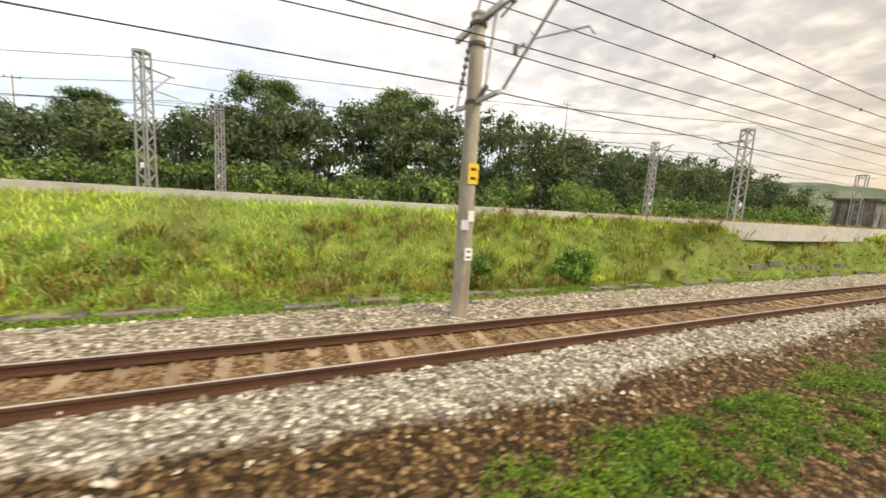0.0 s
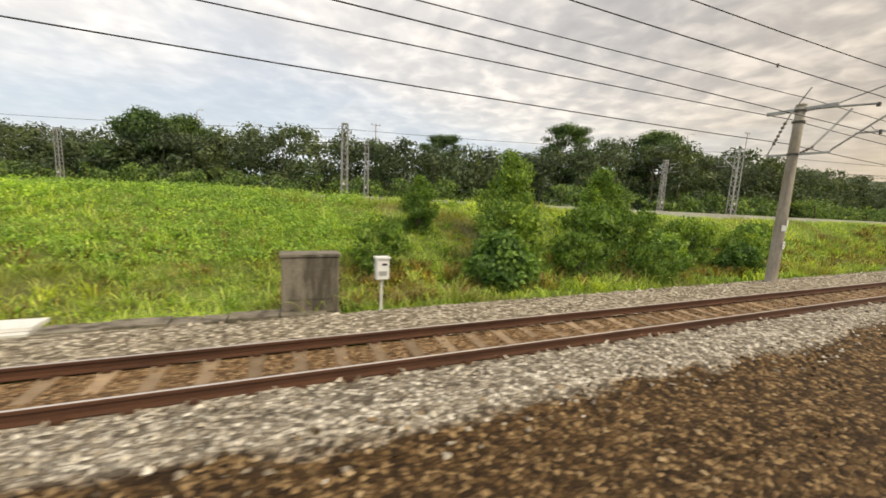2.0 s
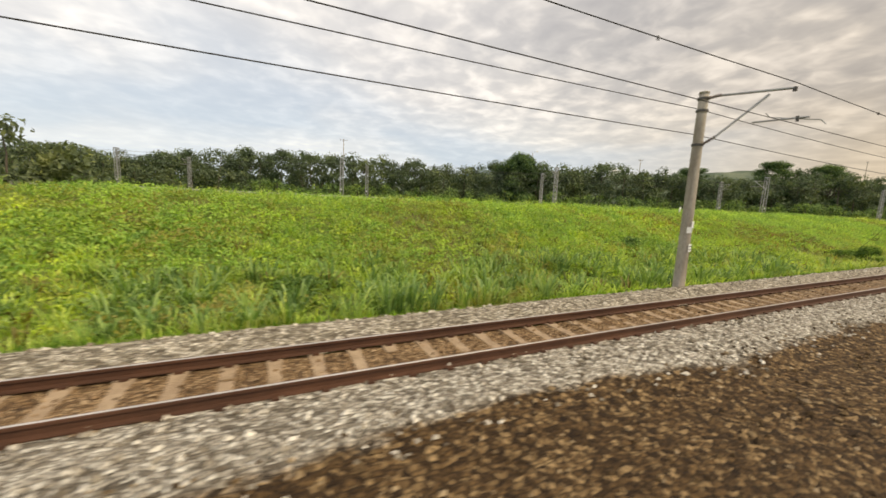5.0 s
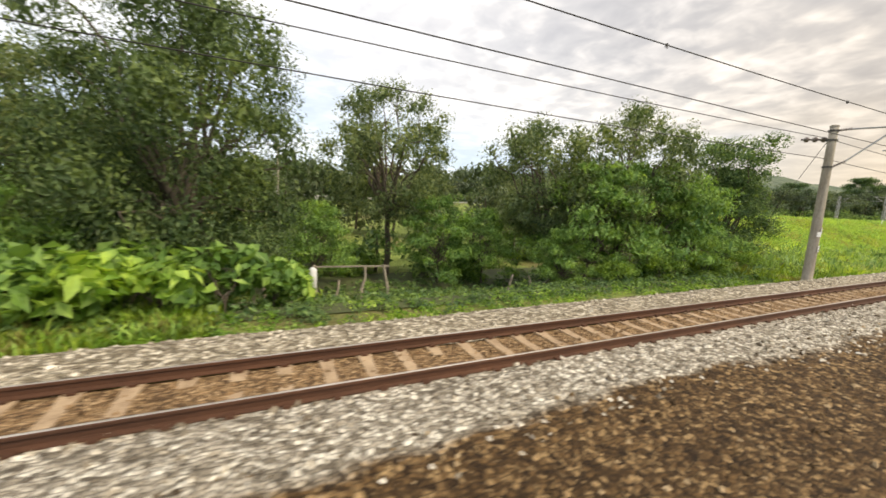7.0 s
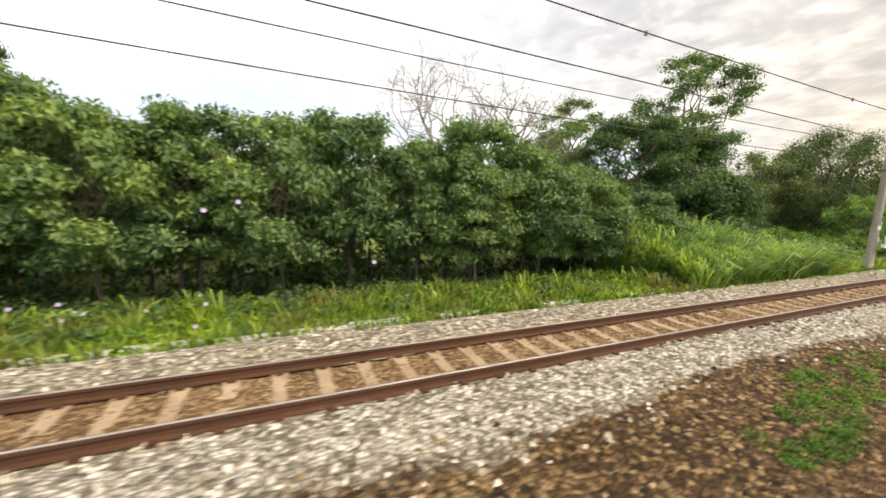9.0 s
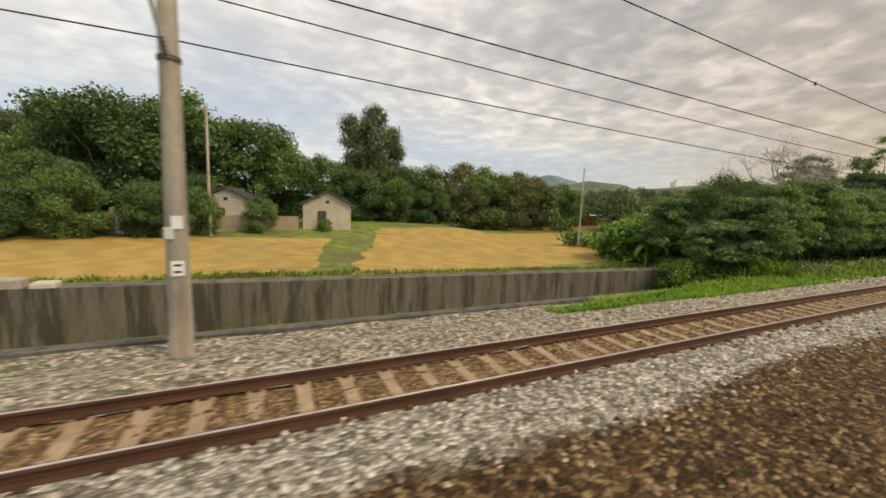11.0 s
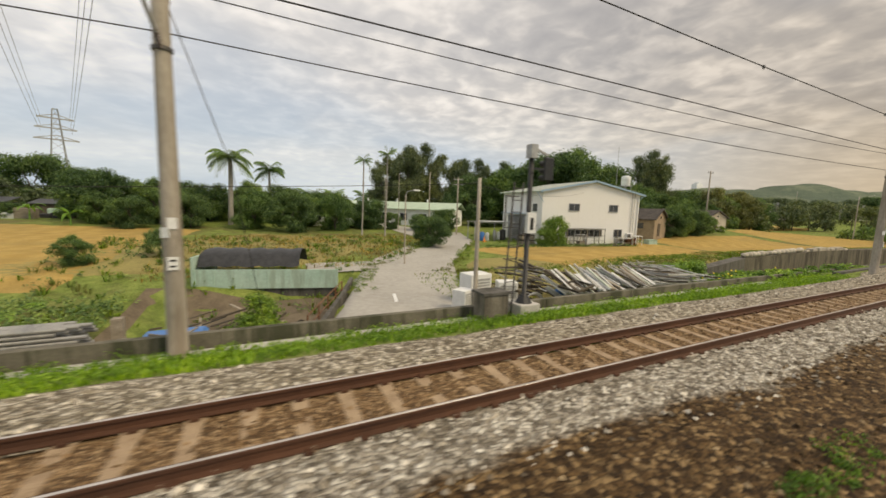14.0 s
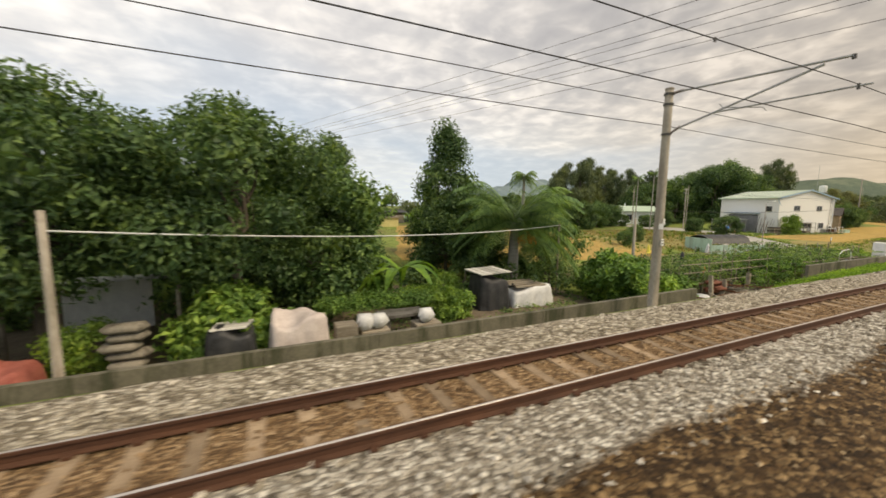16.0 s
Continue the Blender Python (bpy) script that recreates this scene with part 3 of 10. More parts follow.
ground_x = np.concatenate([[-3000, -1800, -1000, -700, -520, -450], np.arange(-420, 121, 1.5), [150, 200, 300, 450, 700, 1200, 2400]])
ground_y = np.concatenate([[-900, -300, -80, -20, -5, 0.5], np.arange(1, 30.1, 0.5), np.arange(32, 60, 2.0), [65, 72, 80, 90, 105, 125, 150, 200, 300, 500, 900, 1600, 3000]])
ground = solo("ground", sheet(ground_x, ground_y, land), M["ground"], "rough grassy ground beside the railway", "ground", kind="structure", smooth=True)

# ---- ballast: grey on the far track, brown and weedy beside the camera's own ----
RX = np.arange(-410, 116, 1.0)


def strip(y0f, y1f, n, lift, wave, seed):
    """A strip of ballast between two lines along the track."""
    u = np.linspace(0, 1, n)
    x = np.repeat(RX[:, None], n, 1)
    y = y0f(RX)[:, None] * (1 - u) + y1f(RX)[:, None] * u
    rs = np.random.RandomState(seed)
    ragged = rs.uniform(-1, 1, x.shape) * 0.10
    y = y + ragged
    z = land(x, y) + lift + rs.uniform(-1, 1, x.shape) * wave
    v = np.stack([x, y, z], -1).reshape(-1, 3)
    i, j = np.meshgrid(np.arange(len(RX) - 1), np.arange(n - 1), indexing="ij")
    o = (i * n + j).ravel()
    return v, np.stack([o, o + n, o + n + 1, o + 1], 1)


def grey_width(x):
    """How far the pale grey stone reaches from the far track's near rail."""
    return np.interp(x, (-350, -230, -150, -60, 0), (0.95, 0.95, 1.1, 1.05, 0.95)) + 0.12 * np.sin(np.asarray(x) / 3.1) + 0.1 * np.sin(np.asarray(x) / 1.3)


near_bed = solo("ballast_bed_near", strip(lambda x: 0 * x - 4, lambda x: rail_y(x) + 0.03, 30, 0.045, 0.02, 1), M["ballast_mixed"], "ballast, brown by the running line, pale grey by the far rail", "ballast", kind="structure", smooth=True)
tone = near_bed.data.attributes.new("tone", "FLOAT", "POINT")
bed_co = np.zeros(len(near_bed.data.vertices) * 3, dtype=np.float32)
near_bed.data.vertices.foreach_get("co", bed_co)
bed_co = bed_co.reshape(-1, 3)
tone.data.foreach_set("value", sm(bed_co[:, 1] - rail_y(bed_co[:, 0]) + grey_width(bed_co[:, 0]), -0.45, 0.35).astype(np.float32))
solo("ballast_bed_track", strip(lambda x: rail_y(x) - 0.02, lambda x: rail_y(x) + 1.16, 6, 0.016, 0.010, 3), M["ballast_rust"], "rust-stained ballast between the rails", "ballast", kind="structure", smooth=True)
solo("ballast_bed_far", strip(lambda x: rail_y(x) + 1.12, lambda x: bed_edge(x) + 0.1 + 1.35 * sm(-x, 216, 224) * (1 - sm(-x, 266, 276)), 8, 0.05, 0.02, 4), M["ballast_grey"], "pale grey ballast shoulder", "ballast", kind="structure", smooth=True)

# loose stones lying proud of the bed
STONE_V = np.array([(1, 0, 0), (-1, 0, 0), (0, 1, 0), (0, -1, 0), (0, 0, 1), (0, 0, -1)], dtype=float)
STONE_F = np.array([(0, 2, 4), (2, 1, 4), (1, 3, 4), (3, 0, 4), (2, 0, 5), (1, 2, 5), (3, 1, 5), (0, 3, 5)])


def stones(n, x0, x1, yf, size, seed, lift=0.05):
    rs = np.random.RandomState(seed)
    x = rs.uniform(x0, x1, n)
    y = yf(x, rs.uniform(0, 1, n))
    s = size * rs.uniform(0.55, 1.25, (n, 1, 1)) * rs.uniform(0.6, 1.2, (n, 1, 3))
    local = STONE_V[None] * s * (1 + rs.uniform(-0.3, 0.3, (n, 6, 3)))
    local[..., :] += s * rs.uniform(-0.28, 0.28, (n, 6, 3))
    a = rs.uniform(0, 2 * math.pi, n)
    c, q = np.cos(a)[:, None], np.sin(a)[:, None]
    rx, ry = local[..., 0] * c - local[..., 1] * q, local[..., 0] * q + local[..., 1] * c
    z = land(x, y) + lift
    v = np.stack([rx + x[:, None], ry + y[:, None], local[..., 2] * 0.8 + z[:, None]], -1).reshape(-1, 3)
    f = (STONE_F[None] + 6 * np.arange(n)[:, None, None]).reshape(-1, 3)
    return v, f


def stone_material(name, tones):
    m, nt = material(name)
    isl = nt.nodes.new("ShaderNodeNewGeometry").outputs["Random Per Island"]
    col = tramp(nt, isl, [(i / (len(tones) - 1), c) for i, c in enumerate(tones)])
    fine = tnoise(nt, tcoord(nt, "world"), 45, 3, 0.6)
    col = tmix(nt, 0.35, col, tmix(nt, 1.0, col, tramp(nt, fine, [(0.3, (0.5,) * 3), (0.7, (1.3,) * 3)]), "MULTIPLY"))
    finish(nt, col, 0.9, 0, fine, 0.3, 0.01, 0.25)
    return m


M["stones_grey"] = stone_material("loose_grey_stones", [(0.11, 0.085, 0.06), (0.28, 0.24, 0.18), (0.49, 0.435, 0.35), (0.82, 0.76, 0.65)])
M["stones_brown"] = stone_material("loose_brown_stones", [(0.030, 0.018, 0.008), (0.075, 0.045, 0.020), (0.15, 0.095, 0.044), (0.46, 0.34, 0.20)])
solo("ballast_stones", stones(17000, -365, 40, lambda x, u: rail_y(x) - 0.02 - (grey_width(x) + 0.5) * u ** 1.2, 0.044, 11), M["stones_grey"], "loose pale grey crushed stones", "stones", kind="stuff")
solo("ballast_stones", stones(12000, -365, 50, lambda x, u: rail_y(x) + 1.25 + (bed_edge(x) - rail_y(x) - 1.25) * u, 0.045, 12), M["stones_grey"], "loose pale grey crushed stones", "stones", kind="stuff")
solo("ballast_stones", stones(17000, -362, 30, lambda x, u: 1.0 + (rail_y(x) - 2.0) * u, 0.040, 13), M["stones_brown"], "loose brown crushed stones", "stones", kind="stuff")

M["stones_rust"] = stone_material("loose_rusty_stones", [(0.08, 0.046, 0.023), (0.18, 0.108, 0.054), (0.30, 0.19, 0.10), (0.46, 0.33, 0.20)])
solo("ballast_stones", stones(9000, -362, 40, lambda x, u: rail_y(x) + 0.1 + 0.93 * u, 0.034, 14, 0.03), M["stones_rust"], "loose rust-brown stones between the rails", "stones", kind="stuff")

# ---- the far track: two rails on concrete sleepers ----
RAIL = np.array([(-0.062, -0.153), (0.062, -0.153), (0.062, -0.138), (0.012, -0.118), (0.010, -0.048), (0.033, -0.036), (0.033, -0.006), (0.026, 0.0), (-0.026, 0.0), (-0.033, -0.006), (-0.033, -0.036), (-0.010, -0.048), (-0.012, -0.118), (-0.062, -0.138)])


def rail_geo(off, prof, closed=True):
    x = np.concatenate([np.arange(-410, 121, 5.0)])
    y, z = rail_y(x) + off, rail_z(x)
    k = len(prof)
    v = np.stack([np.repeat(x[:, None], k, 1), y[:, None] + prof[None, :, 0], z[:, None] + prof[None, :, 1]], -1).reshape(-1, 3)
    f = [(i * k + j, i * k + (j + 1) % k, (i + 1) * k + (j + 1) % k, (i + 1) * k + j) for i in range(len(x) - 1) for j in range(k if closed else k - 1)]
    return v, np.array(f)


track = tagged(new("railway_track"), "single railway track with rusty rails on concrete sleepers", "railway track", kind="structure")
for off in (0.0, 1.135):
    rail = part("rail", rail_geo(off, RAIL), M["rail_side"], track, "rusty steel rail")
    part("rail_head", rail_geo(off, np.array([(0.019, -0.0012), (0.014, 0.0025), (-0.016, 0.0025), (-0.021, -0.0012)]), False), M["rail_top"], rail, "polished running surface")


def sleeper_geo():
    """A prestressed sleeper: waisted in the middle, with sloping shoulders."""
    secs = [(-0.45, 0.13, 0.09, -0.235), (-0.14, 0.13, 0.10, -0.195), (-0.08, 0.13, 0.105, -0.158), (0.10, 0.13, 0.105, -0.158), (0.34, 0.115, 0.085, -0.178), (0.80, 0.115, 0.085, -0.178), (1.03, 0.13, 0.105, -0.158), (1.26, 0.13, 0.105, -0.158), (1.58, 0.13, 0.10, -0.172)]
    v, f = [], []
    for y, wb, wt, top in secs:
        v += [(-wb, y, -0.34), (wb, y, -0.34), (wt, y, top), (-wt, y, top)]
    for i in range(len(secs) - 1):
        for j in range(4):
            k = (j + 1) % 4
            f.append((4 * i + j, 4 * i + k, 4 * i + 4 + k, 4 * i + 4 + j))
    f += [(3, 2, 1, 0), (32, 33, 34, 35)]
    return np.array(v, dtype=float), np.array(f)


SL_V, SL_F = sleeper_geo()
sleeper_mesh = mesh_from("sleeper", SL_V, SL_F, M["sleeper"])
rs = np.random.RandomState(21)
sleeper_xs = np.arange(-352, 110, 0.575)
picked = [x for x in sleeper_xs if -92 < x < 32][:216] + [x for x in sleeper_xs if -352 < x < -304]
rest = []
for x in sleeper_xs:
    y, z, dz, tilt = float(rail_y(x)), float(rail_z(x)), rs.uniform(-0.004, 0.004), rs.uniform(-0.02, 0.02)
    if x in picked[:300]:
        ob = new("sleeper", sleeper_mesh)
        ob.parent = track
        ob.matrix_basis = Matrix.LocRotScale((x, y, z + dz), Euler((0, 0, tilt)), None)
    else:
        rest.append((SL_V + np.array([x, y, z + dz]), SL_F))
rest_ob = part("sleepers", merge(rest), M["sleeper"], track, "concrete sleepers half buried in ballast")
rest_ob["kind"] = "stuff"


def clip_geo(x, off):
    """Spring clips and the pad that hold the rail down."""
    y, z = float(rail_y(x)) + off, float(rail_z(x))
    return merge([block(x - 0.05, x + 0.05, y + s * 0.085 - 0.04, y + s * 0.085 + 0.04, z - 0.158, z - 0.122) for s in (-1, 1)])


clips = part("rail_clips", merge([clip_geo(x, o) for x in sleeper_xs for o in (0.0, 1.135)]), M["rail_side"], track, "rusty spring clips")
clips["kind"] = "stuff"

# ---- plants: arrays first, so that trees, thickets and meadows share one way of growing leaves ----
def leaf_geo(c, n, length, width, rs, droop=0.25):
    """Diamond leaves, a little folded, at centres c with normals n."""
    k = len(c)
    n = n / (np.linalg.norm(n, axis=1)[:, None] + 1e-9)
    t = rs.normal(size=(k, 3))
    t -= (t * n).sum(1)[:, None] * n
    t /= np.linalg.norm(t, axis=1)[:, None] + 1e-9
    t[:, 2] -= droop
    b = np.cross(n, t)
    b /= np.linalg.norm(b, axis=1)[:, None] + 1e-9
    L = (length * rs.uniform(0.6, 1.25, k))[:, None]
    W = (width * rs.uniform(0.6, 1.25, k))[:, None]
    fold = n * W * 0.22
    v = np.stack([c - t * L * 0.5, c + b * W * 0.5 + fold, c + t * L * 0.5, c - b * W * 0.5 + fold], 1).reshape(-1, 3)
    return v, np.arange(4 * k).reshape(-1, 4)


def blob_points(rs, k, r, squash=0.8, shell=0.55):
    d = rs.normal(size=(k, 3))
    d /= np.linalg.norm(d, axis=1)[:, None]
    rad = r * rs.uniform(shell, 1.0, k) ** 0.7
    p = d * rad[:, None]
    p[:, 2] *= squash
    return p, d


def crown_geo(centres, radii, per, leaf, rs, aspect=0.5, squash=0.75, up=0.5, droop=0.25, shell=0.45):
    pieces = []
    for c, r in zip(centres, radii):
        k = max(8, int(per * r * r))
        p, d = blob_points(rs, k, r, squash, shell)
        n = d * 0.6 + rs.normal(size=(k, 3)) * 0.55 + np.array([0, 0, up])
        pieces.append(leaf_geo(p + c, n, leaf, leaf * aspect, rs, droop))
        # larger shaded leaves fill the heart of each clump
        k = max(3, k // 6)
        p, d = blob_points(rs, k, r * 0.6, squash, 0.1)
        pieces.append(leaf_geo(p + c, d + rs.normal(size=(k, 3)) * 0.5, min(r * 0.9, leaf * 1.8), min(r * 0.6, leaf * 1.1), rs, droop))
    return merge(pieces)


def limb(p, q, r0, r1, rs, bend=0.12, n=5, sides=5):
    p, q = np.asarray(p, dtype=float), np.asarray(q, dtype=float)
    u = np.linspace(0, 1, n)[:, None]
    pts = p * (1 - u) + q * u
    L = np.linalg.norm(q - p)
    pts[1:-1] += rs.normal(size=(n - 2, 3)) * bend * L * 0.4
    return tube(pts, np.linspace(r0, r1, n), sides, cap=False)


def tree_arrays(seed, height, spread, trunk_h, trunk_r, clumps, clump_r, per, leaf, aspect=0.5, shape="round", squash=0.75, up=0.5, droop=0.25, lean=0.0, low=0.25, limbs=10, shell=0.45):
    """Trunk with limbs, and a crown of clumps set out by the tree's shape."""
    rs = np.random.RandomState(seed)
    cs = []
    while len(cs) < clumps:
        u = rs.uniform(0, 1)
        z = height * (low + (1 - low) * u)
        if shape == "round":
            w = math.sqrt(max(0.0, 1 - (2 * u - 0.95) ** 2 * 0.95))
        elif shape == "cone":
            w = (1 - u) * 0.95 + 0.06
        elif shape == "umbrella":
            w = 0.45 + 0.55 * math.sin(math.pi * min(1, u * 0.8 + 0.25))
        else:
            w = 0.75 + 0.25 * math.sin(u * 9 + seed)
        a, rr = rs.uniform(0, 2 * math.pi), math.sqrt(rs.uniform(0.12, 1))
        c = np.array([math.cos(a) * rr * w * spread + lean * z, math.sin(a) * rr * w * spread, z - clump_r * 0.3])
        if all(np.linalg.norm(c - o) > clump_r * 0.45 for o in cs) or rs.uniform() < 0.1:
            cs.append(c)
    radii = clump_r * rs.uniform(0.65, 1.2, len(cs))
    crown = crown_geo(cs, radii, per, leaf, rs, aspect, squash, up, droop, shell)
    top = np.array([lean * trunk_h, 0, trunk_h])
    woods = [limb((0, 0, -0.3), top, trunk_r, trunk_r * 0.7, rs, 0.06, 6, 8)]
    order = rs.permutation(len(cs))[:limbs]
    for i in order:
        mid = top + (cs[i] - top) * 0.45 + np.array([0, 0, 0.3])
        woods.append(limb(top - np.array([0, 0, 0.15]), mid, trunk_r * 0.55, trunk_r * 0.3, rs, 0.15))
        woods.append(limb(mid, cs[i], trunk_r * 0.3, trunk_r * 0.08, rs, 0.2))
        j = rs.randint(len(cs))
        if np.linalg.norm(cs[j] - mid) < spread:
            woods.append(limb(mid, cs[j], trunk_r * 0.22, trunk_r * 0.06, rs, 0.2))
    return merge(woods), crown


def make_tree(name, label, leaf_mat, bark=None, category="tree", group="", **kw):
    wood, crown = tree_arrays(**kw)
    e = thing(name, label, category, (0, 0, -500), group=group)
    part("trunk", wood, bark or M["bark"], e, smooth=True)
    part("crown", crown, leaf_mat, e)
    return e


def set_tree(proto, x, y, size=1.0, turn=0.0, tall=1.0, z=None, sink=0.0, label="", group=""):
    m = Matrix.LocRotScale((x, y, (zg(x, y) if z is None else z) - sink), Euler((0, 0, radians(turn))), (size, size, size * tall))
    if proto.name in FIRST:
        k = proto.scale
        ob = copy_thing(proto, m @ Matrix.Diagonal((1 / k.x, 1 / k.y, 1 / k.z, 1)))
    else:
        FIRST.add(proto.name)
        ob = proto
        ob.matrix_basis = m
    return tagged(ob, label, "", group)


FIRST = set()


PROTO = {
    "mango": make_tree("tree", "broad dense dark green tree", M["leaf_dark"], seed=1, height=7.0, spread=3.4, trunk_h=2.0, trunk_r=0.20, clumps=60, clump_r=1.15, per=180, leaf=0.30, aspect=0.46, low=0.12, squash=0.8, up=0.7),
    "mid": make_tree("tree", "leafy mid-green tree with a full crown", M["leaf_mid"], seed=2, height=7.5, spread=3.2, trunk_h=2.3, trunk_r=0.18, clumps=58, clump_r=1.1, per=190, leaf=0.26, aspect=0.52, low=0.12, up=0.7),
    "airy": make_tree("tree", "airy grey-green tree with small leaves and open branches", M["leaf_olive"], seed=3, height=8.0, spread=3.3, trunk_h=2.6, trunk_r=0.17, clumps=104, clump_r=0.78, per=330, leaf=0.135, aspect=0.42, low=0.34, limbs=26, squash=0.85, up=0.5, shell=0.2),
    "airy2": make_tree("tree", "airy grey-green tree with small leaves and open branches", M["leaf_olive"], seed=13, height=7.0, spread=3.0, trunk_h=1.9, trunk_r=0.19, clumps=98, clump_r=0.78, per=330, leaf=0.135, aspect=0.42, low=0.34, limbs=26, squash=0.85, up=0.5, shell=0.2, lean=0.22),
    "tiered": make_tree("tree", "dark tree with leaves in flat tiers", M["leaf_dark"], seed=4, height=9.0, spread=4.0, trunk_h=3.0, trunk_r=0.24, clumps=86, clump_r=1.1, per=270, leaf=0.185, aspect=0.5, low=0.14, squash=0.5, limbs=18, up=0.8, shape="umbrella", shell=0.4),
    "tall": make_tree("tree", "tall open tree with leaves at the branch ends", M["leaf_mid"], seed=5, height=14.5, spread=3.7, trunk_h=7.4, trunk_r=0.20, clumps=104, clump_r=0.85, per=260, leaf=0.165, aspect=0.5, low=0.50, squash=0.62, limbs=30, shape="round", shell=0.3),
    "column": make_tree("tree", "upright tree with a dense two-lobed crown", M["leaf_dark"], seed=6, height=8.6, spread=2.1, trunk_h=2.0, trunk_r=0.15, clumps=82, clump_r=0.85, per=330, leaf=0.16, aspect=0.52, low=0.12, shape="column", limbs=14),
    "cone": make_tree("tree", "conical evergreen tree", M["leaf_dark"], seed=7, height=9.5, spread=3.6, trunk_h=1.5, trunk_r=0.16, clumps=110, clump_r=0.98, per=210, leaf=0.22, aspect=0.52, low=0.04, up=0.7, shape="cone"),
    "shrub": make_tree("shrub", "tall wild shrub with broad leaves", M["leaf_hedge"], category="shrub", seed=8, height=5.2, spread=2.1, trunk_h=1.3, trunk_r=0.07, clumps=62, clump_r=0.66, per=430, leaf=0.165, aspect=0.55, low=0.30, squash=0.5, up=1.1, limbs=22, shape="round", droop=0.45, shell=0.35),
    "shrub2": make_tree("shrub", "tall wild shrub with broad leaves", M["leaf_hedge"], category="shrub", seed=9, height=5.6, spread=2.3, trunk_h=1.5, trunk_r=0.07, clumps=64, clump_r=0.7, per=400, leaf=0.17, aspect=0.55, low=0.32, squash=0.48, up=1.1, limbs=22, shape="umbrella", droop=0.45, shell=0.35),
    "bush": make_tree("bush", "round green bush growing in long grass", M["leaf_bush"], category="bush", seed=10, height=2.0, spread=1.25, trunk_h=0.5, trunk_r=0.04, clumps=26, clump_r=0.55, per=430, leaf=0.165, aspect=0.5, low=0.05, limbs=8),
    "bush_bright": make_tree("bush", "bright green leafy bush", M["leaf_bright"], category="bush", seed=12, height=1.7, spread=1.2, trunk_h=0.4, trunk_r=0.03, clumps=24, clump_r=0.55, per=380, leaf=0.22, aspect=0.6, low=0.05, limbs=8, up=0.8),
    "sapling": make_tree("sapling", "young leafy tree on the grassy bank", M["leaf_bush"], category="tree", seed=14, height=3.6, spread=1.35, trunk_h=0.8, trunk_r=0.05, clumps=36, clump_r=0.62, per=480, leaf=0.175, aspect=0.5, low=0.08, limbs=10),
    "bamboo": make_tree("bamboo_clump", "tall feathery bamboo and wattle clump", M["leaf_wood"], category="tree", seed=15, height=13.0, spread=3.0, trunk_h=5.0, trunk_r=0.12, clumps=66, clump_r=1.2, per=190, leaf=0.28, aspect=0.36, low=0.08, shape="round", squash=1.0, limbs=14, droop=0.6),
    "fine": make_tree("tree", "big leafy tree over a garden fence", M["leaf_fine"], seed=41, height=7.5, spread=3.0, trunk_h=2.4, trunk_r=0.18, clumps=112, clump_r=0.95, per=560, leaf=0.1, aspect=0.46, low=0.18, squash=0.78, up=0.6, limbs=20, shell=0.3),
    "feather": make_tree("sapling", "young feathery light green tree on a thin stem", M["leaf_feather"], category="tree", seed=61, height=3.6, spread=1.7, trunk_h=1.0, trunk_r=0.05, clumps=56, clump_r=0.52, per=560, leaf=0.12, aspect=0.36, low=0.16, squash=0.5, up=1.2, limbs=18, shape="umbrella", droop=0.5, shell=0.3),
    "taro": make_tree("broad_leaf_plant", "clump of bright broad heart-shaped leaves", M["leaf_bright"], category="plant", seed=51, height=1.5, spread=1.1, trunk_h=0.4, trunk_r=0.03, clumps=14, clump_r=0.5, per=150, leaf=0.29, aspect=0.8, low=0.1, up=1.2, droop=0.5, limbs=6),
    "yard": make_tree("tree", "big dense tree over a shaded yard", M["leaf_dark"], seed=31, height=7.2, spread=3.3, trunk_h=2.6, trunk_r=0.22, clumps=56, clump_r=1.05, per=330, leaf=0.20, aspect=0.48, low=0.36, squash=0.8, up=0.7),
    "far_dark": make_tree("tree", "broad dense dark green tree", M["leaf_dark"], seed=21, height=7.0, spread=3.6, trunk_h=1.6, trunk_r=0.20, clumps=50, clump_r=1.25, per=210, leaf=0.255, aspect=0.55, low=0.08, squash=0.75, up=0.7, limbs=5),
    "far_mid": make_tree("tree", "leafy mid-green tree with a full crown", M["leaf_mid"], seed=22, height=7.5, spread=3.4, trunk_h=1.8, trunk_r=0.18, clumps=50, clump_r=1.2, per=210, leaf=0.25, aspect=0.55, low=0.08, up=0.7, limbs=5),
    "far_dry": make_tree("tree", "brownish open tree with thin leaves", M["leaf_dry"], seed=23, height=7.5, spread=3.0, trunk_h=2.0, trunk_r=0.16, clumps=46, clump_r=1.1, per=170, leaf=0.24, aspect=0.45, low=0.12, limbs=10),
}


def dead_tree(seed, stem, height):
    """Bare limbs that fork again and again: the stem first, then each great limb."""
    rs = np.random.RandomState(seed)
    woods = [[]]

    def grow(p, d, L, r, depth):
        q = p + d * L
        if depth == 1:
            woods.append([])
        woods[-1 if depth else 0].append(limb(p, q, r, r * 0.68, rs, 0.10, 4, 5 if depth < 3 else 3))
        if depth == 7:
            return
        for _ in range(4 if depth == 0 else 3 if depth < 3 else 2):
            nd = d + rs.normal(size=3) * (0.55 if depth else 0.95)
            nd[2] += 0.06
            nd /= np.linalg.norm(nd)
            grow(q, nd, (height * 0.34 if depth == 0 else L) * rs.uniform(0.62, 0.85), r * 0.67, depth + 1)

    grow(np.zeros(3), np.array([0.05, 0, 1.0]), stem, 0.16, 0)
    return [merge(w) for w in woods]


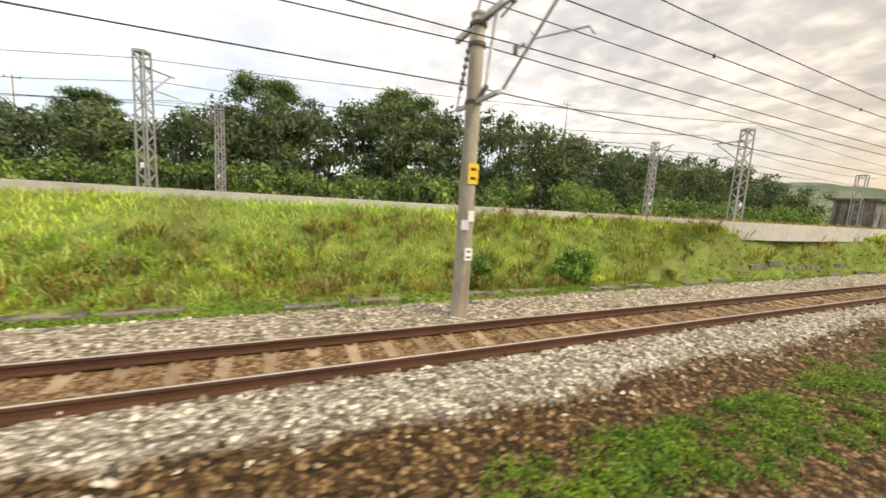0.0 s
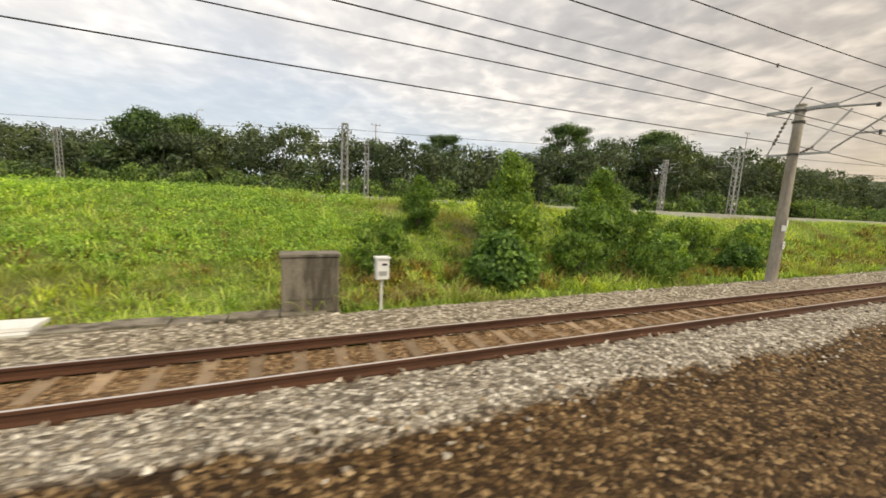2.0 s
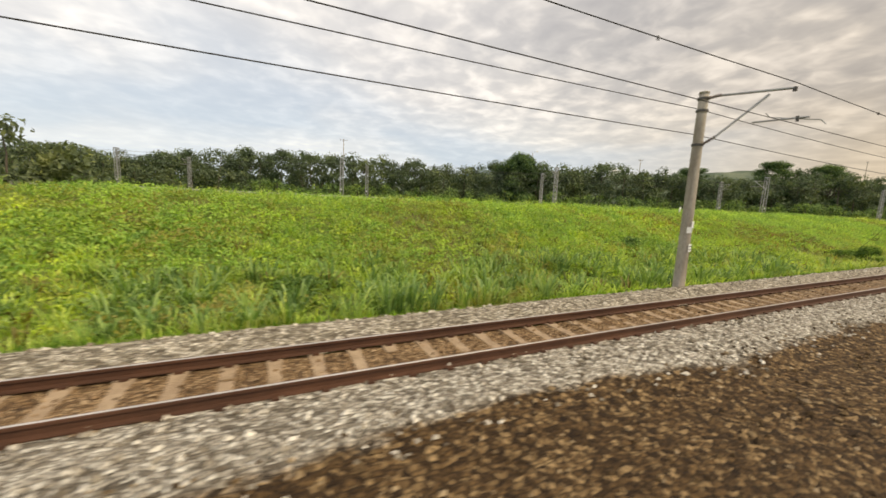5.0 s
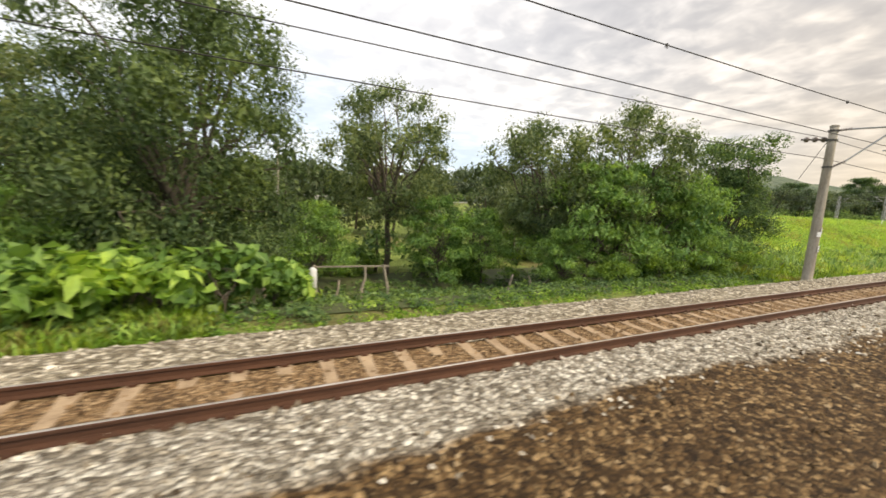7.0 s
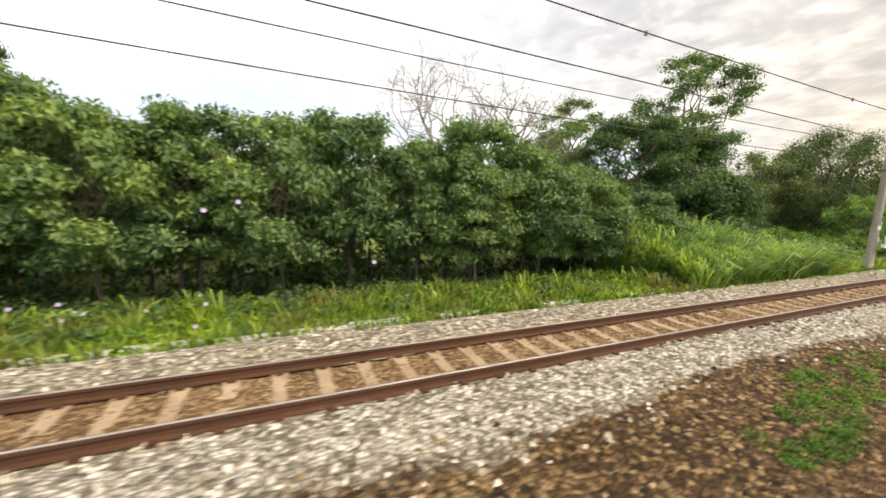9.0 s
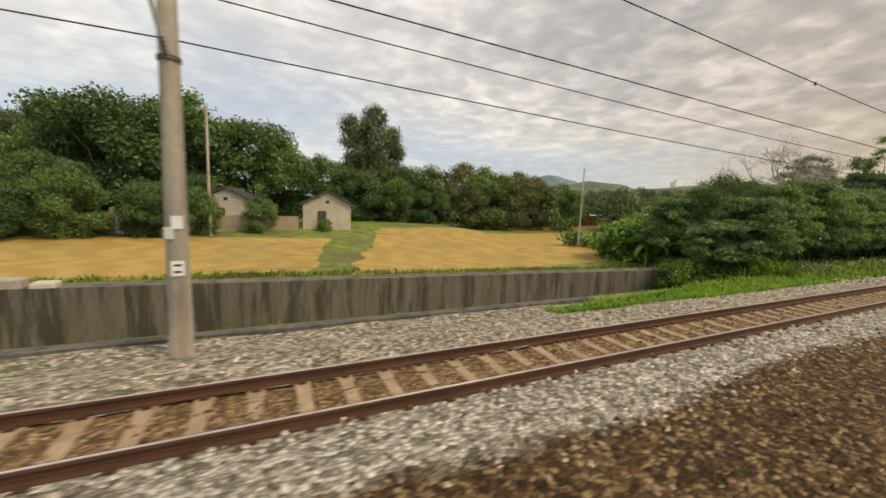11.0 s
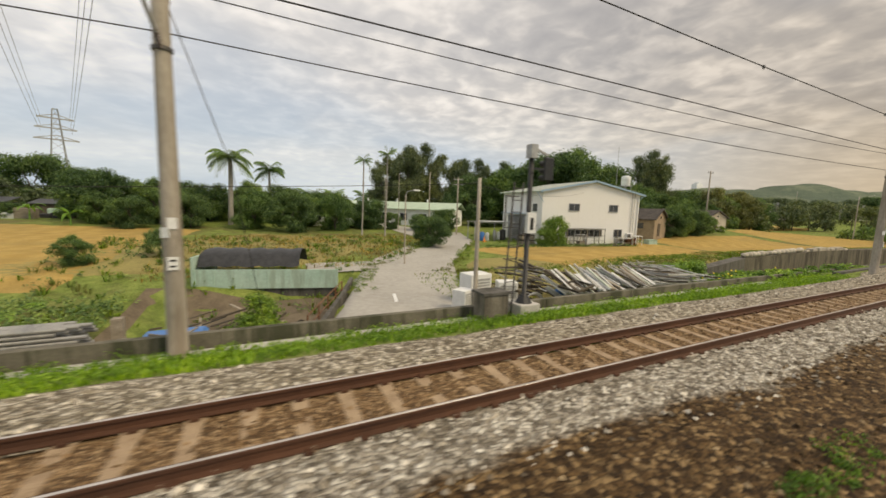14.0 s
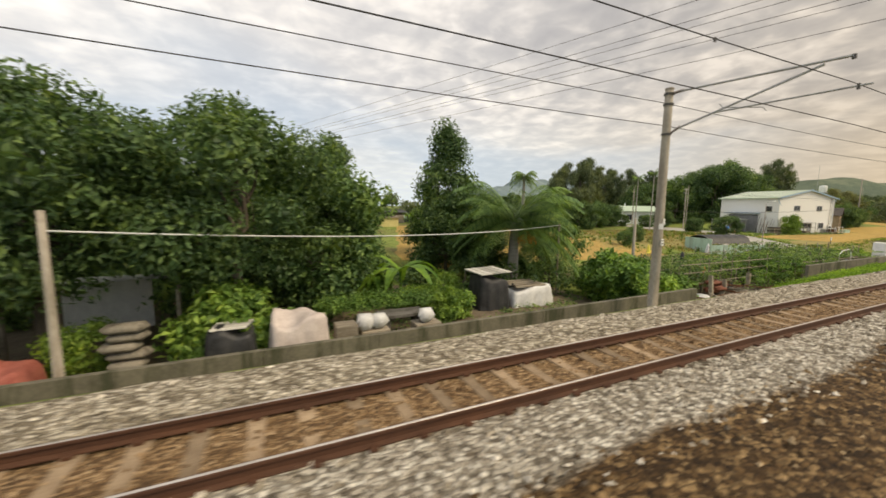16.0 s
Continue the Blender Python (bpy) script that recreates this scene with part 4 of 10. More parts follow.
def palm(name, label, x, y, z, h, r, n, frond, droop, seed, leaf=None, fruit=False, swell=1.15, leaflet=0.45, group="", ranks=28, slim=0.035):
    """A palm: ringed trunk, and fronds that arch with two ranks of leaflets."""
    rs = np.random.RandomState(seed)
    e = thing(name, label, "palm tree", (x, y, z), group=group)
    zz = np.linspace(-0.3, h, 12)
    bend = 0.02 * h * np.sin(zz / h * 1.4)
    part("trunk", tube(np.stack([bend, 0 * zz, zz], 1), r * (swell - (swell - 0.75) * zz / h), 8), M["palm_trunk"], e, smooth=True)
    pieces = []
    for i in range(n):
        a = 2.4 * i + rs.uniform(-0.2, 0.2)
        rise = rs.uniform(-0.3, 1.45)
        u = np.linspace(0, 1, 9)
        hor = frond * (u - 0.12 * u ** 3)
        ver = frond * (rise * u - droop * u ** 2 * (0.45 + 0.22 * rise))
        line = np.stack([bend[-1] + hor * math.cos(a), hor * math.sin(a), h + ver], 1)
        pieces.append(tube(line, np.linspace(0.025, 0.006, 9), 3, False))
        side = np.array([-math.sin(a), math.cos(a), 0])
        for s in np.linspace(0.10, 1, ranks):
            c = np.array([np.interp(s, u, line[:, k]) for k in range(3)])
            L = leaflet * frond / 2.4 * math.sin(math.pi * (0.12 + 0.8 * s)) + 0.1
            fwd = np.array([math.cos(a), math.sin(a), -0.4]) * 0.35
            for sgn in (-1, 1):
                tip = c + (side * sgn + fwd + np.array([0, 0, -0.45 + rs.uniform(-0.15, 0.15)])) * L
                w = np.array([math.cos(a), math.sin(a), 0.0]) * slim * frond / 2.0
                pieces.append((np.array([c - w, c + w, tip + w * 0.3, tip - w * 0.3]), np.array([(0, 1, 2, 3)])))
    part("fronds", merge(pieces), leaf or M["palm_leaf"], e)
    if fruit:
        balls = [shifted(tube([(0, 0, 0), (0, 0, -0.08), (0, 0, -0.2)], [0.05, 0.09, 0.03], 5), (0.3 + rs.normal(0, 0.28), -0.95 + rs.normal(0, 0.2), h - 0.65 - rs.uniform(0, 0.45))) for _ in range(60)]
        for k in (-2, -1, 0, 1, 2):
            part("fruit_stalk", tube([(0, 0, h - 0.1), (0.15, -0.5, h - 0.15), (0.3 + 0.12 * k, -0.95, h - 0.6)], 0.02, 4), M["orange_paint"], e)
        fruits = part("fruit", merge(balls), M["orange_paint"], e, "hanging orange fruit")
        fruits["kind"] = "stuff"
    return e


def banana(x, y, z, h, seed, group="", label="banana plant with broad torn leaves"):
    rs = np.random.RandomState(seed)
    e = thing("banana_plant", label, "plant", (x, y, z), group=group)
    part("stem", tube([(0, 0, -0.2), (0.03, 0, h * 0.3), (0.0, 0.02, h * 0.55)], [0.11, 0.09, 0.05], 7), M["banana_leaf"], e, smooth=True)
    for i in range(9):
        a, rise = 2.4 * i + rs.uniform(-0.3, 0.3), rs.uniform(0.35, 1.2)
        L = h * rs.uniform(0.5, 0.7)
        u = np.linspace(0, 1, 8)
        line = np.stack([L * u * math.cos(a), L * u * math.sin(a), h * 0.5 + L * (rise * u - 0.85 * u ** 2.2)], 1)
        side = np.array([-math.sin(a), math.cos(a), 0.25])
        w = 0.16 * h / 2.2 * np.sin(math.pi * np.clip(u * 0.9 + 0.06, 0, 1)) + 0.015
        other = np.array([math.sin(a), -math.cos(a), 0.25])
        v = np.concatenate([line + side * w[:, None], line, line + other * w[:, None]])
        f = [(r * 8 + k, r * 8 + k + 1, (r + 1) * 8 + k + 1, (r + 1) * 8 + k) for r in (0, 1) for k in range(7)]
        part("leaf", (v, np.array(f)), M["banana_leaf"], e)
    return e


def blades(n, spots, height, width, seed, lean=0.5, zf=land):
    """Grass: narrow bent blades at spots, an n x 2 array."""
    rs = np.random.RandomState(seed)
    x, y = spots[:, 0], spots[:, 1]
    n = len(x)
    h = height * rs.uniform(0.45, 1.25, n)
    a = rs.uniform(0, 2 * math.pi, n)
    d = np.stack([np.cos(a), np.sin(a), 0 * a], 1)
    s = np.stack([-np.sin(a), np.cos(a), 0 * a], 1) * (width * rs.uniform(0.6, 1.3, n))[:, None]
    base = np.stack([x, y, zf(x, y) - 0.03], 1)
    ln = (lean * rs.uniform(0.2, 1.0, n) * h)[:, None]
    mid = base + d * ln * 0.35 + np.array([0, 0, 1.0]) * (h * 0.62)[:, None]
    tip = base + d * ln + np.array([0, 0, 1.0]) * (h * 0.95)[:, None]
    v = np.stack([base - s * 0.5, base + s * 0.5, mid + s * 0.5, mid - s * 0.5, tip], 1).reshape(-1, 3)
    o = 5 * np.arange(n)[:, None]
    q = np.concatenate([o + np.array([[0, 1, 2, 3]])], 0)
    t = np.concatenate([o + np.array([[3, 2, 4, 4]])], 0)
    return v, q, t[:, :3]


def grass(name, label, spots, height, width, mat, seed, lean=0.5, zf=land):
    v, q, t = blades(0, spots, height, width, seed, lean, zf)
    f = np.concatenate([q[:, [0, 1, 2]], q[:, [0, 2, 3]], t])
    return solo(name, (v, f), mat, label, "grass", kind="stuff")


def tufts(name, label, spots, height, width, per, mat, seed, lean=1.0, zf=land, spread=0.14):
    """Tussocks: arching blades that fan out from each spot, each tussock with a size of its own."""
    rs = np.random.RandomState(seed)
    k = len(spots)
    big = np.repeat(rs.uniform(0.4, 1.15, k), per)
    n = k * per
    a = rs.uniform(0, 2 * math.pi, n)
    d = np.stack([np.cos(a), np.sin(a), 0 * a], 1)
    base = np.repeat(np.stack([spots[:, 0], spots[:, 1], zf(spots[:, 0], spots[:, 1]) - 0.04], 1), per, 0) + d * (rs.uniform(0, 1, n) * spread * big * 2)[:, None]
    h = height * big * rs.uniform(0.6, 1.15, n)
    out = (h * lean * rs.uniform(0.15, 1.0, n))[:, None]
    s = np.stack([-np.sin(a), np.cos(a), 0 * a], 1) * (width * rs.uniform(0.6, 1.3, n))[:, None]
    up = np.array([0, 0, 1.0])
    m1 = base + d * out * 0.22 + up * (h * 0.5)[:, None]
    m2 = base + d * out * 0.6 + up * (h * 0.86)[:, None]
    tip = base + d * out * 1.05 + up * (h * rs.uniform(0.7, 0.98, n))[:, None]
    v = np.stack([base - s * 0.35, base + s * 0.35, m1 + s * 0.5, m1 - s * 0.5, m2 + s * 0.45, m2 - s * 0.45, tip], 1).reshape(-1, 3)
    o = 7 * np.arange(n)[:, None]
    f = np.concatenate([o + np.array([[0, 1, 2]]), o + np.array([[0, 2, 3]]), o + np.array([[3, 2, 4]]), o + np.array([[3, 4, 5]]), o + np.array([[5, 4, 6]])])
    return solo(name, (v, f), mat, label, "grass", kind="stuff")


def scatter(n, x0, x1, yf, seed, clump=0.0):
    """n spots between x0 and x1; yf maps x and a number from 0 to 1 to y."""
    rs = np.random.RandomState(seed)
    x = rs.uniform(x0, x1, n)
    y = yf(x, rs.uniform(0, 1, n))
    if clump:
        keep = soft_noise(x, y, clump, seed * 0.7) > rs.uniform(-1.1, 0.5, n)
        x, y = x[keep], y[keep]
    return np.stack([x, y], 1)


def weeds(name, label, spots, size, leaf, per, mat, seed, squash=0.6, zf=land, aspect=0.55):
    """Low leafy growth: one clump of leaves at each spot."""
    rs = np.random.RandomState(seed)
    k = len(spots)
    r = size * rs.uniform(0.5, 1.3, k)
    z = zf(spots[:, 0], spots[:, 1])
    c = np.repeat(np.stack([spots[:, 0], spots[:, 1], z + r * squash * 0.35], 1), per, 0)
    d = rs.normal(size=(k * per, 3))
    d /= np.linalg.norm(d, axis=1)[:, None]
    d[:, 2] = np.abs(d[:, 2])
    p = c + d * (np.repeat(r, per) * rs.uniform(0.4, 1, k * per))[:, None] * np.array([1, 1, squash])
    n = d * 0.5 + rs.normal(size=d.shape) * 0.5 + np.array([0, 0, 0.7])
    return solo(name, leaf_geo(p, n, leaf, leaf * aspect, rs, 0.3), mat, label, "weeds", kind="stuff")


def woods(name, label, centres, heights, mat, seed, per=70, leaf=0.55, width=2.6):
    """A far wood: many crowns in one mesh, with dark stems below."""
    rs = np.random.RandomState(seed)
    pieces, stems = [], []
    for (x, y, z), h in zip(centres, heights):
        k = rs.randint(10, 14)
        cs = np.stack([rs.normal(0, width * 0.45, k), rs.normal(0, width * 0.45, k), h * rs.uniform(0.06, 0.9, k)], 1)
        cs[0] = (0, 0, h * 0.9)
        pieces.append(shifted(crown_geo(cs, width * rs.uniform(0.4, 0.7, k), per / 2.2, leaf, rs, 0.55, 0.7, 0.6), (x, y, z)))
        stems.append(shifted(limb((0, 0, -0.5), cs[0], 0.14, 0.03, rs, 0.05), (x, y, z)))
    ob = solo(name, merge(pieces), mat, label, "wood", kind="stuff")
    solo(name, merge(stems), M["bark"], "dark stems in the wood", "wood", kind="stuff")
    return ob

# ---- overhead line: concrete masts, brackets and wires ----
def mast_geo(h, r0, r1):
    z = np.linspace(0, h, 8)
    return tube(np.stack([0 * z, 0 * z, z], 1), np.linspace(r0, r1, 8), 12)


def insulator_geo(p, q, r=0.055, n=6):
    """A string of discs on a rod from p to q."""
    p, q = np.asarray(p, dtype=float), np.asarray(q, dtype=float)
    us, rr = [], []
    for i in range(n):
        for du, k in ((0.0, 0.35), (0.25, 1.0), (0.5, 1.0), (0.75, 0.35)):
            us.append((i + du) / n)
            rr.append(r * k)
    us = np.array(us + [1.0])
    return tube(p[None] * (1 - us[:, None]) + q[None] * us[:, None], rr + [r * 0.35], 8)


def plate(parent, name, z, r, w, h, mat, label, turn=0.0, bars=0):
    """A painted number plate strapped to the mast; its figures are plain bars."""
    a = radians(-90 + turn)
    c, s = math.cos(a), math.sin(a)
    v, f = block(-0.006, 0.006, -w / 2, w / 2, -h / 2, h / 2)
    out = np.stack([v[:, 0] * c - v[:, 1] * s + c * (r + 0.012), v[:, 0] * s + v[:, 1] * c + s * (r + 0.012), v[:, 2] + z], 1)
    p = part(name, (out, f), mat, parent, label)
    for k in range(bars):
        zz = z + h * (0.22 - 0.44 * k / max(1, bars - 1) if bars > 1 else 0)
        v, f = block(0.0065, 0.0095, -w * 0.28, w * 0.28, -h * 0.07, h * 0.07)
        part("bar", (np.stack([v[:, 0] * c - v[:, 1] * s + c * (r + 0.012), v[:, 0] * s + v[:, 1] * c + s * (r + 0.012), v[:, 2] + zz], 1), f), M["black_paint"], p)


def catenary_mast(x, y, zb, zt, drop=0.3, yellow=0.0, extra="", reach=3.55):
    h = zt - zb
    e = thing("overhead_line_mast", "round concrete railway mast with steel bracket" + (" and yellow number plate" if yellow else " over the track"), "mast", (x, y, zb), group="masts beside the track")
    part("shaft", mast_geo(h, 0.185, 0.135), M["concrete_pole"], e, smooth=True)
    part("cap", shifted(tube([(0, 0, 0), (0, 0, 0.05), (0, 0, 0.08)], [0.15, 0.15, 0.07], 12), (0, 0, h - 0.02)), M["concrete_pole"], e)

    def L(z):
        return z - zb
    bracket = part("bracket", merge([tube([(0.0, -0.45, L(zt - 0.17)), (0, -reach, L(zt - drop))], 0.035, 7), tube([(0, -0.45, L(zt - 1.45)), (0, -reach + 0.55, L(zt - drop - 0.04))], 0.035, 7)]), M["galvanised"], e, "galvanised steel tubes", smooth=True)
    part("insulator", insulator_geo((0, -0.12, L(zt - 0.18)), (0, -0.55, L(zt - 0.165))), M["insulator"], bracket, "ribbed porcelain insulator")
    part("insulator", insulator_geo((0, -0.12, L(zt - 1.62)), (0, -0.52, L(zt - 1.40))), M["insulator"], bracket, "ribbed porcelain insulator")
    part("registration_arm", tube([(0, -1.45, L(zt - 0.98 - drop * 0.4)), (0, -reach - 0.40, L(zt - 0.92 - drop * 0.7))], 0.026, 7), M["galvanised"], bracket, smooth=True)
    part("steady_arm", tube([(0, -1.75, L(zt - 0.93)), (0.02, -1.85, L(zt - 1.06)), (0.02, -2.3, L(zt - 1.16)), (0.02, -2.95, L(zt - 1.30)), (0.02, -3.05, L(zt - 1.42))], 0.014, 5), M["galvanised"], bracket)
    part("clamp", block(-0.03, 0.03, -reach - 0.04, -reach + 0.04, L(zt - drop - 0.09), L(zt - drop + 0.03)), M["dark_steel"], bracket)
    part("clamp", block(-0.025, 0.025, -reach - 0.18, -reach - 0.12, L(zt - 1.0 - drop * 0.7), L(zt - 0.86 - drop * 0.7)), M["dark_steel"], bracket)
    for zz in (zt - 0.18, zt - 1.62, zt - 0.55):
        part("band", shifted(tube([(0, 0, 0), (0, 0, 0.07)], 0.175, 12), (0, 0, L(zz) - 0.03)), M["dark_steel"], e)
    base = 1.55 if not extra == "cross" else 1.75
    plate(e, "plate", L(base + 0.36), 0.165, 0.16, 0.22, M["white_paint"], "small white plate", 12)
    plate(e, "plate", L(base + 0.18), 0.168, 0.16, 0.20, M["white_paint"], "small white plate", -28)
    plate(e, "plate", L(base - 0.42), 0.172, 0.19, 0.26, M["white_paint"], "white plate with dark marks", 8, 2)
    if yellow:
        plate(e, "number_plate", L(yellow), 0.16, 0.24, 0.40, M["yellow_paint"], "yellow number plate", 6, 2)
    if extra == "cross":
        part("crossarm", beam((0.0, 0.95, L(zt - 0.14)), (0.0, -0.95, L(zt - 0.14)), 0.09, 0.11), M["galvanised"], e, "galvanised crossarm")
        part("crossarm", beam((0.0, 0.72, L(zt - 1.62)), (0.0, -0.95, L(zt - 1.62)), 0.08, 0.07), M["galvanised"], e, "galvanised crossarm")
        part("brace", merge([tube([(0.0, 0.75, L(zt - 1.58)), (0, 0.25, L(zt - 0.2)), (0, -0.2, L(zt + 0.55))], 0.022, 5), tube([(0.1, -0.9, L(zt - 1.55)), (0.25, -2.9, L(zt + 0.15))], 0.028, 6), tube([(0.2, -0.5, L(zt - 0.18)), (0.3, -2.1, L(zt + 0.35))], 0.024, 5)]), M["galvanised"], e)
        part("insulator", insulator_geo((0, 0.62, L(zt - 1.25)), (0, 0.35, L(zt - 0.45))), M["insulator"], e)
    if extra == "box":
        part("tension_box", block(-0.09, 0.09, -2.75, -2.55, L(zt - 0.2 - drop * 0.8), L(zt + 0.03 - drop * 0.8)), M["rusty"], e, "rusty weight box on the bracket")
        part("insulator", insulator_geo((0, 0.15, L(zt - 0.5)), (-0.1, 0.95, L(zt - 0.42)), 0.11, 3), M["insulator"], e)
        part("stay", tube([(0.0, 0.1, L(zt - 0.5)), (0.9, 1.9, L(zt - 3.4)), (1.6, 3.4, L(-1.5))], 0.010, 4), M["wire"], e)
    if extra == "anchor":
        for dz in (0.55, 1.25):
            part("insulator", insulator_geo((0.5, -0.2, L(zt - dz)), (1.4, -0.25, L(zt - dz - 0.06)), 0.09, 7), M["insulator"], e)
        part("stay", tube([(0, 0.1, L(zt - 0.5)), (-1.4, 3.0, L(zt - 3.2)), (-2.2, 4.8, L(-0.2))], 0.012, 4), M["wire"], e)
        plate(e, "plate", L(0.75), 0.178, 0.15, 0.24, M["orange_paint"], "faded orange plate", -20)
    return e


MASTS = [(36.5, 6.9, -0.30, 6.0, 0, ""), (3.5, 6.75, -0.30, 5.95, 2.95, "cross"), (-23.9, 7.32, -0.32, 6.08, 0, "cross"), (-57.15, 7.97, -0.32, 6.15, 0, "anchor"), (-91.0, 7.7, -0.35, 6.1, 0, ""), (-125.67, 7.5, -0.36, 6.10, 0, "box"),
         (-161.4, 8.0, -0.42, 6.13, 0, ""), (-195.5, 7.85, -0.42, 6.03, 2.68, ""), (-232.5, 7.6, -0.45, 6.15, 0, ""), (-269.7, 7.31, -0.55, 6.25, 2.75, ""), (-300.52, 8.80, -1.05, 6.74, 0, "box"), (-336.05, 9.3, -1.4, 6.75, 0, ""), (-372.0, 7.6, -0.9, 6.4, 0, "")]


def tip_drop(x):
    """How far the bracket's tip lies under the mast's top."""
    return float(np.interp(x, (-340, -300.5, -269.7, -232, -195, -161, -125, -57, -24, 3), (0.45, 0.61, 0.45, 0.3, 0.2, 0.10, 0.3, 0.47, 0.3, 0.2)))


for x, y, zb, zt, yel, ex in MASTS:
    catenary_mast(x, y, zb, zt, tip_drop(x), yel, ex, reach=y - float(rail_y(x)) - 0.78)

# green disc on one mast
disc = thing("round_sign", "round green sign with a pale rim on a mast", "sign", (-161.25, 7.69, 1.17))
part("face", tube([(0, -0.10, 0), (0, -0.12, 0)], [0.17, 0.17], 20), M["green_paint"], disc)
part("rim", tube([(0, -0.085, 0), (0, -0.11, 0)], [0.205, 0.205], 20), M["white_paint"], disc)
part("arm", beam((0, -0.09, -0.22), (0, 0.28, -0.22), 0.04, 0.05), M["galvanised"], disc)
part("meter_box", block(-0.13, 0.10, -0.12, 0.02, -0.42, -0.26), M["white_paint"], disc, "small pale box")


def wire(points, r, sag=0.0, n=10, sides=4):
    """A wire hung through supports, sagging between them."""
    line = []
    for p, q in zip(points[:-1], points[1:]):
        u = np.linspace(0, 1, n, endpoint=False)[:, None]
        seg = np.asarray(p, dtype=float) * (1 - u) + np.asarray(q, dtype=float) * u
        seg[:, 2] -= sag * 4 * (u * (1 - u))[:, 0]
        line.append(seg)
    line.append(np.asarray(points[-1], dtype=float)[None])
    return tube(np.concatenate(line), r, sides, False)


sup = sorted(((x, y, zt) for x, y, zb, zt, _, _ in MASTS), reverse=True)
sup = [(72.0, 7.0, 6.0)] + sup
mess_z = np.interp([s[0] for s in sup], (-372, -336, -300.5, -269.7, -232, -195, -161, -125, -91, -24, 36), (5.6, 5.65, 5.9, 5.75, 6.2, 5.65, 5.55, 5.85, 5.85, 5.98, 6.0))
mess = [(x, float(rail_y(x)) + 0.78, float(z)) for (x, y, zt), z in zip(sup, mess_z)]
cont_z = np.interp([s[0] for s in sup], (-345, -305, -255, -232, -170, -140, -70, 0), (4.62, 4.56, 4.8, 4.8, 4.6, 4.79, 4.9, 5.0))
cont = [(x, float(rail_y(x)) + (0.86 if i % 2 else 0.70), float(z)) for i, ((x, y, zt), z) in enumerate(zip(sup, cont_z))]
solo("messenger_wire", wire(mess, 0.013, 0.14), M["wire"], "dark messenger wire above the far track", "wire", "overhead wires")
solo("contact_wire", wire(cont, 0.011, 0.03), M["wire"], "thin contact wire above the far track", "wire", "overhead wires")
solo("feeder_wire", wire([(x, y + 0.22, zt - 0.42) for x, y, zt in sup], 0.013, 0.2), M["wire"], "dark feeder wire on the masts", "wire", "overhead wires")
solo("feeder_wire", wire([(x, y + 0.20, zt - 1.24) for x, y, zt in sup], 0.013, 0.18), M["wire"], "dark feeder wire on the masts", "wire", "overhead wires")
solo("feeder_wire", wire([(x, y - 0.3, zt + 0.12) for x, y, zt in sup if x > -70] , 0.012, 0.12), M["wire"], "dark feeder wire on the masts", "wire", "overhead wires")
solo("messenger_wire", wire([(x, float(rail_y(x)) + 0.15, zt + 0.25) for x, y, zt in sup if x > -70], 0.012, 0.35), M["wire"], "dark messenger wire above the far track", "wire", "overhead wires")


def dropper_geo():
    out = []
    for (x0, y0, z0), (x1, y1, z1), (a0, b0, c0), (a1, b1, c1) in zip(mess[:-1], mess[1:], cont[:-1], cont[1:]):
        for u in (0.16, 0.38, 0.62, 0.84):
            zt, zb = z0 + (z1 - z0) * u - 0.14 * 4 * u * (1 - u), c0 + (c1 - c0) * u
            out.append(tube([(x0 + (x1 - x0) * u, y0 + (y1 - y0) * u, zt + 0.03), (x0 + (x1 - x0) * u, y0 + (y1 - y0) * u, zt - 0.05)], 0.026, 5))
    return merge(out)


solo("wire_clamps", dropper_geo(), M["dark_steel"], "small clamps on the messenger wire", "clamp", kind="stuff")


def lattice_mast(name, label, x, y, zb, zt, w0, w1, bays, arm=0.0, r=0.028, group="", mat=None, turn=0.0, category="mast"):
    """A four-legged lattice mast of steel angle."""
    e = thing(name, label, category, (x, y, zb), turn, group)
    h = zt - zb
    for i, j in ((-1, -1), (1, -1), (1, 1), (-1, 1)):
        part("leg", beam((i * w0 / 2, j * w0 / 2, 0), (i * w1 / 2, j * w1 / 2, h), r * 2, r * 2), mat or M["galvanised"], e)
    lace = []
    for k in range(bays):
        u0, u1 = k / bays, (k + 1) / bays
        a, b = (w0 + (w1 - w0) * u0) / 2, (w0 + (w1 - w0) * u1) / 2
        for s in (-1, 1):
            t = s if k % 2 else -s
            lace.append(beam((-a * t, s * a, h * u0), (b * t, s * b, h * u1), r * 1.1, r * 1.1))
            lace.append(beam((s * a, -a * t, h * u0), (s * b, b * t, h * u1), r * 1.1, r * 1.1))
    part("lacing", merge(lace), mat or M["galvanised"], e)
    part("head", block(-w1 / 2 - 0.03, w1 / 2 + 0.03, -w1 / 2 - 0.03, w1 / 2 + 0.03, h, h + 0.10), mat or M["galvanised"], e)
    if arm:
        br = part("bracket", merge([tube([(0, 0, h - 0.5), (0, arm, h - 0.35)], 0.035, 6), tube([(0, 0, h - 1.7), (0, arm * 0.85, h - 0.42)], 0.035, 6), tube([(0, arm * 0.4, h - 1.25), (0, arm * 1.15, h - 1.2)], 0.025, 6)]), mat or M["galvanised"], e)
        part("insulator", insulator_geo((0, arm * 0.06, h - 0.5), (0, arm * 0.25, h - 0.46)), M["insulator"], br)
        plate(e, "plate", 1.1, w0 / 2 + 0.02, 0.14, 0.2, M["white_paint"], "small white plate")
    return e

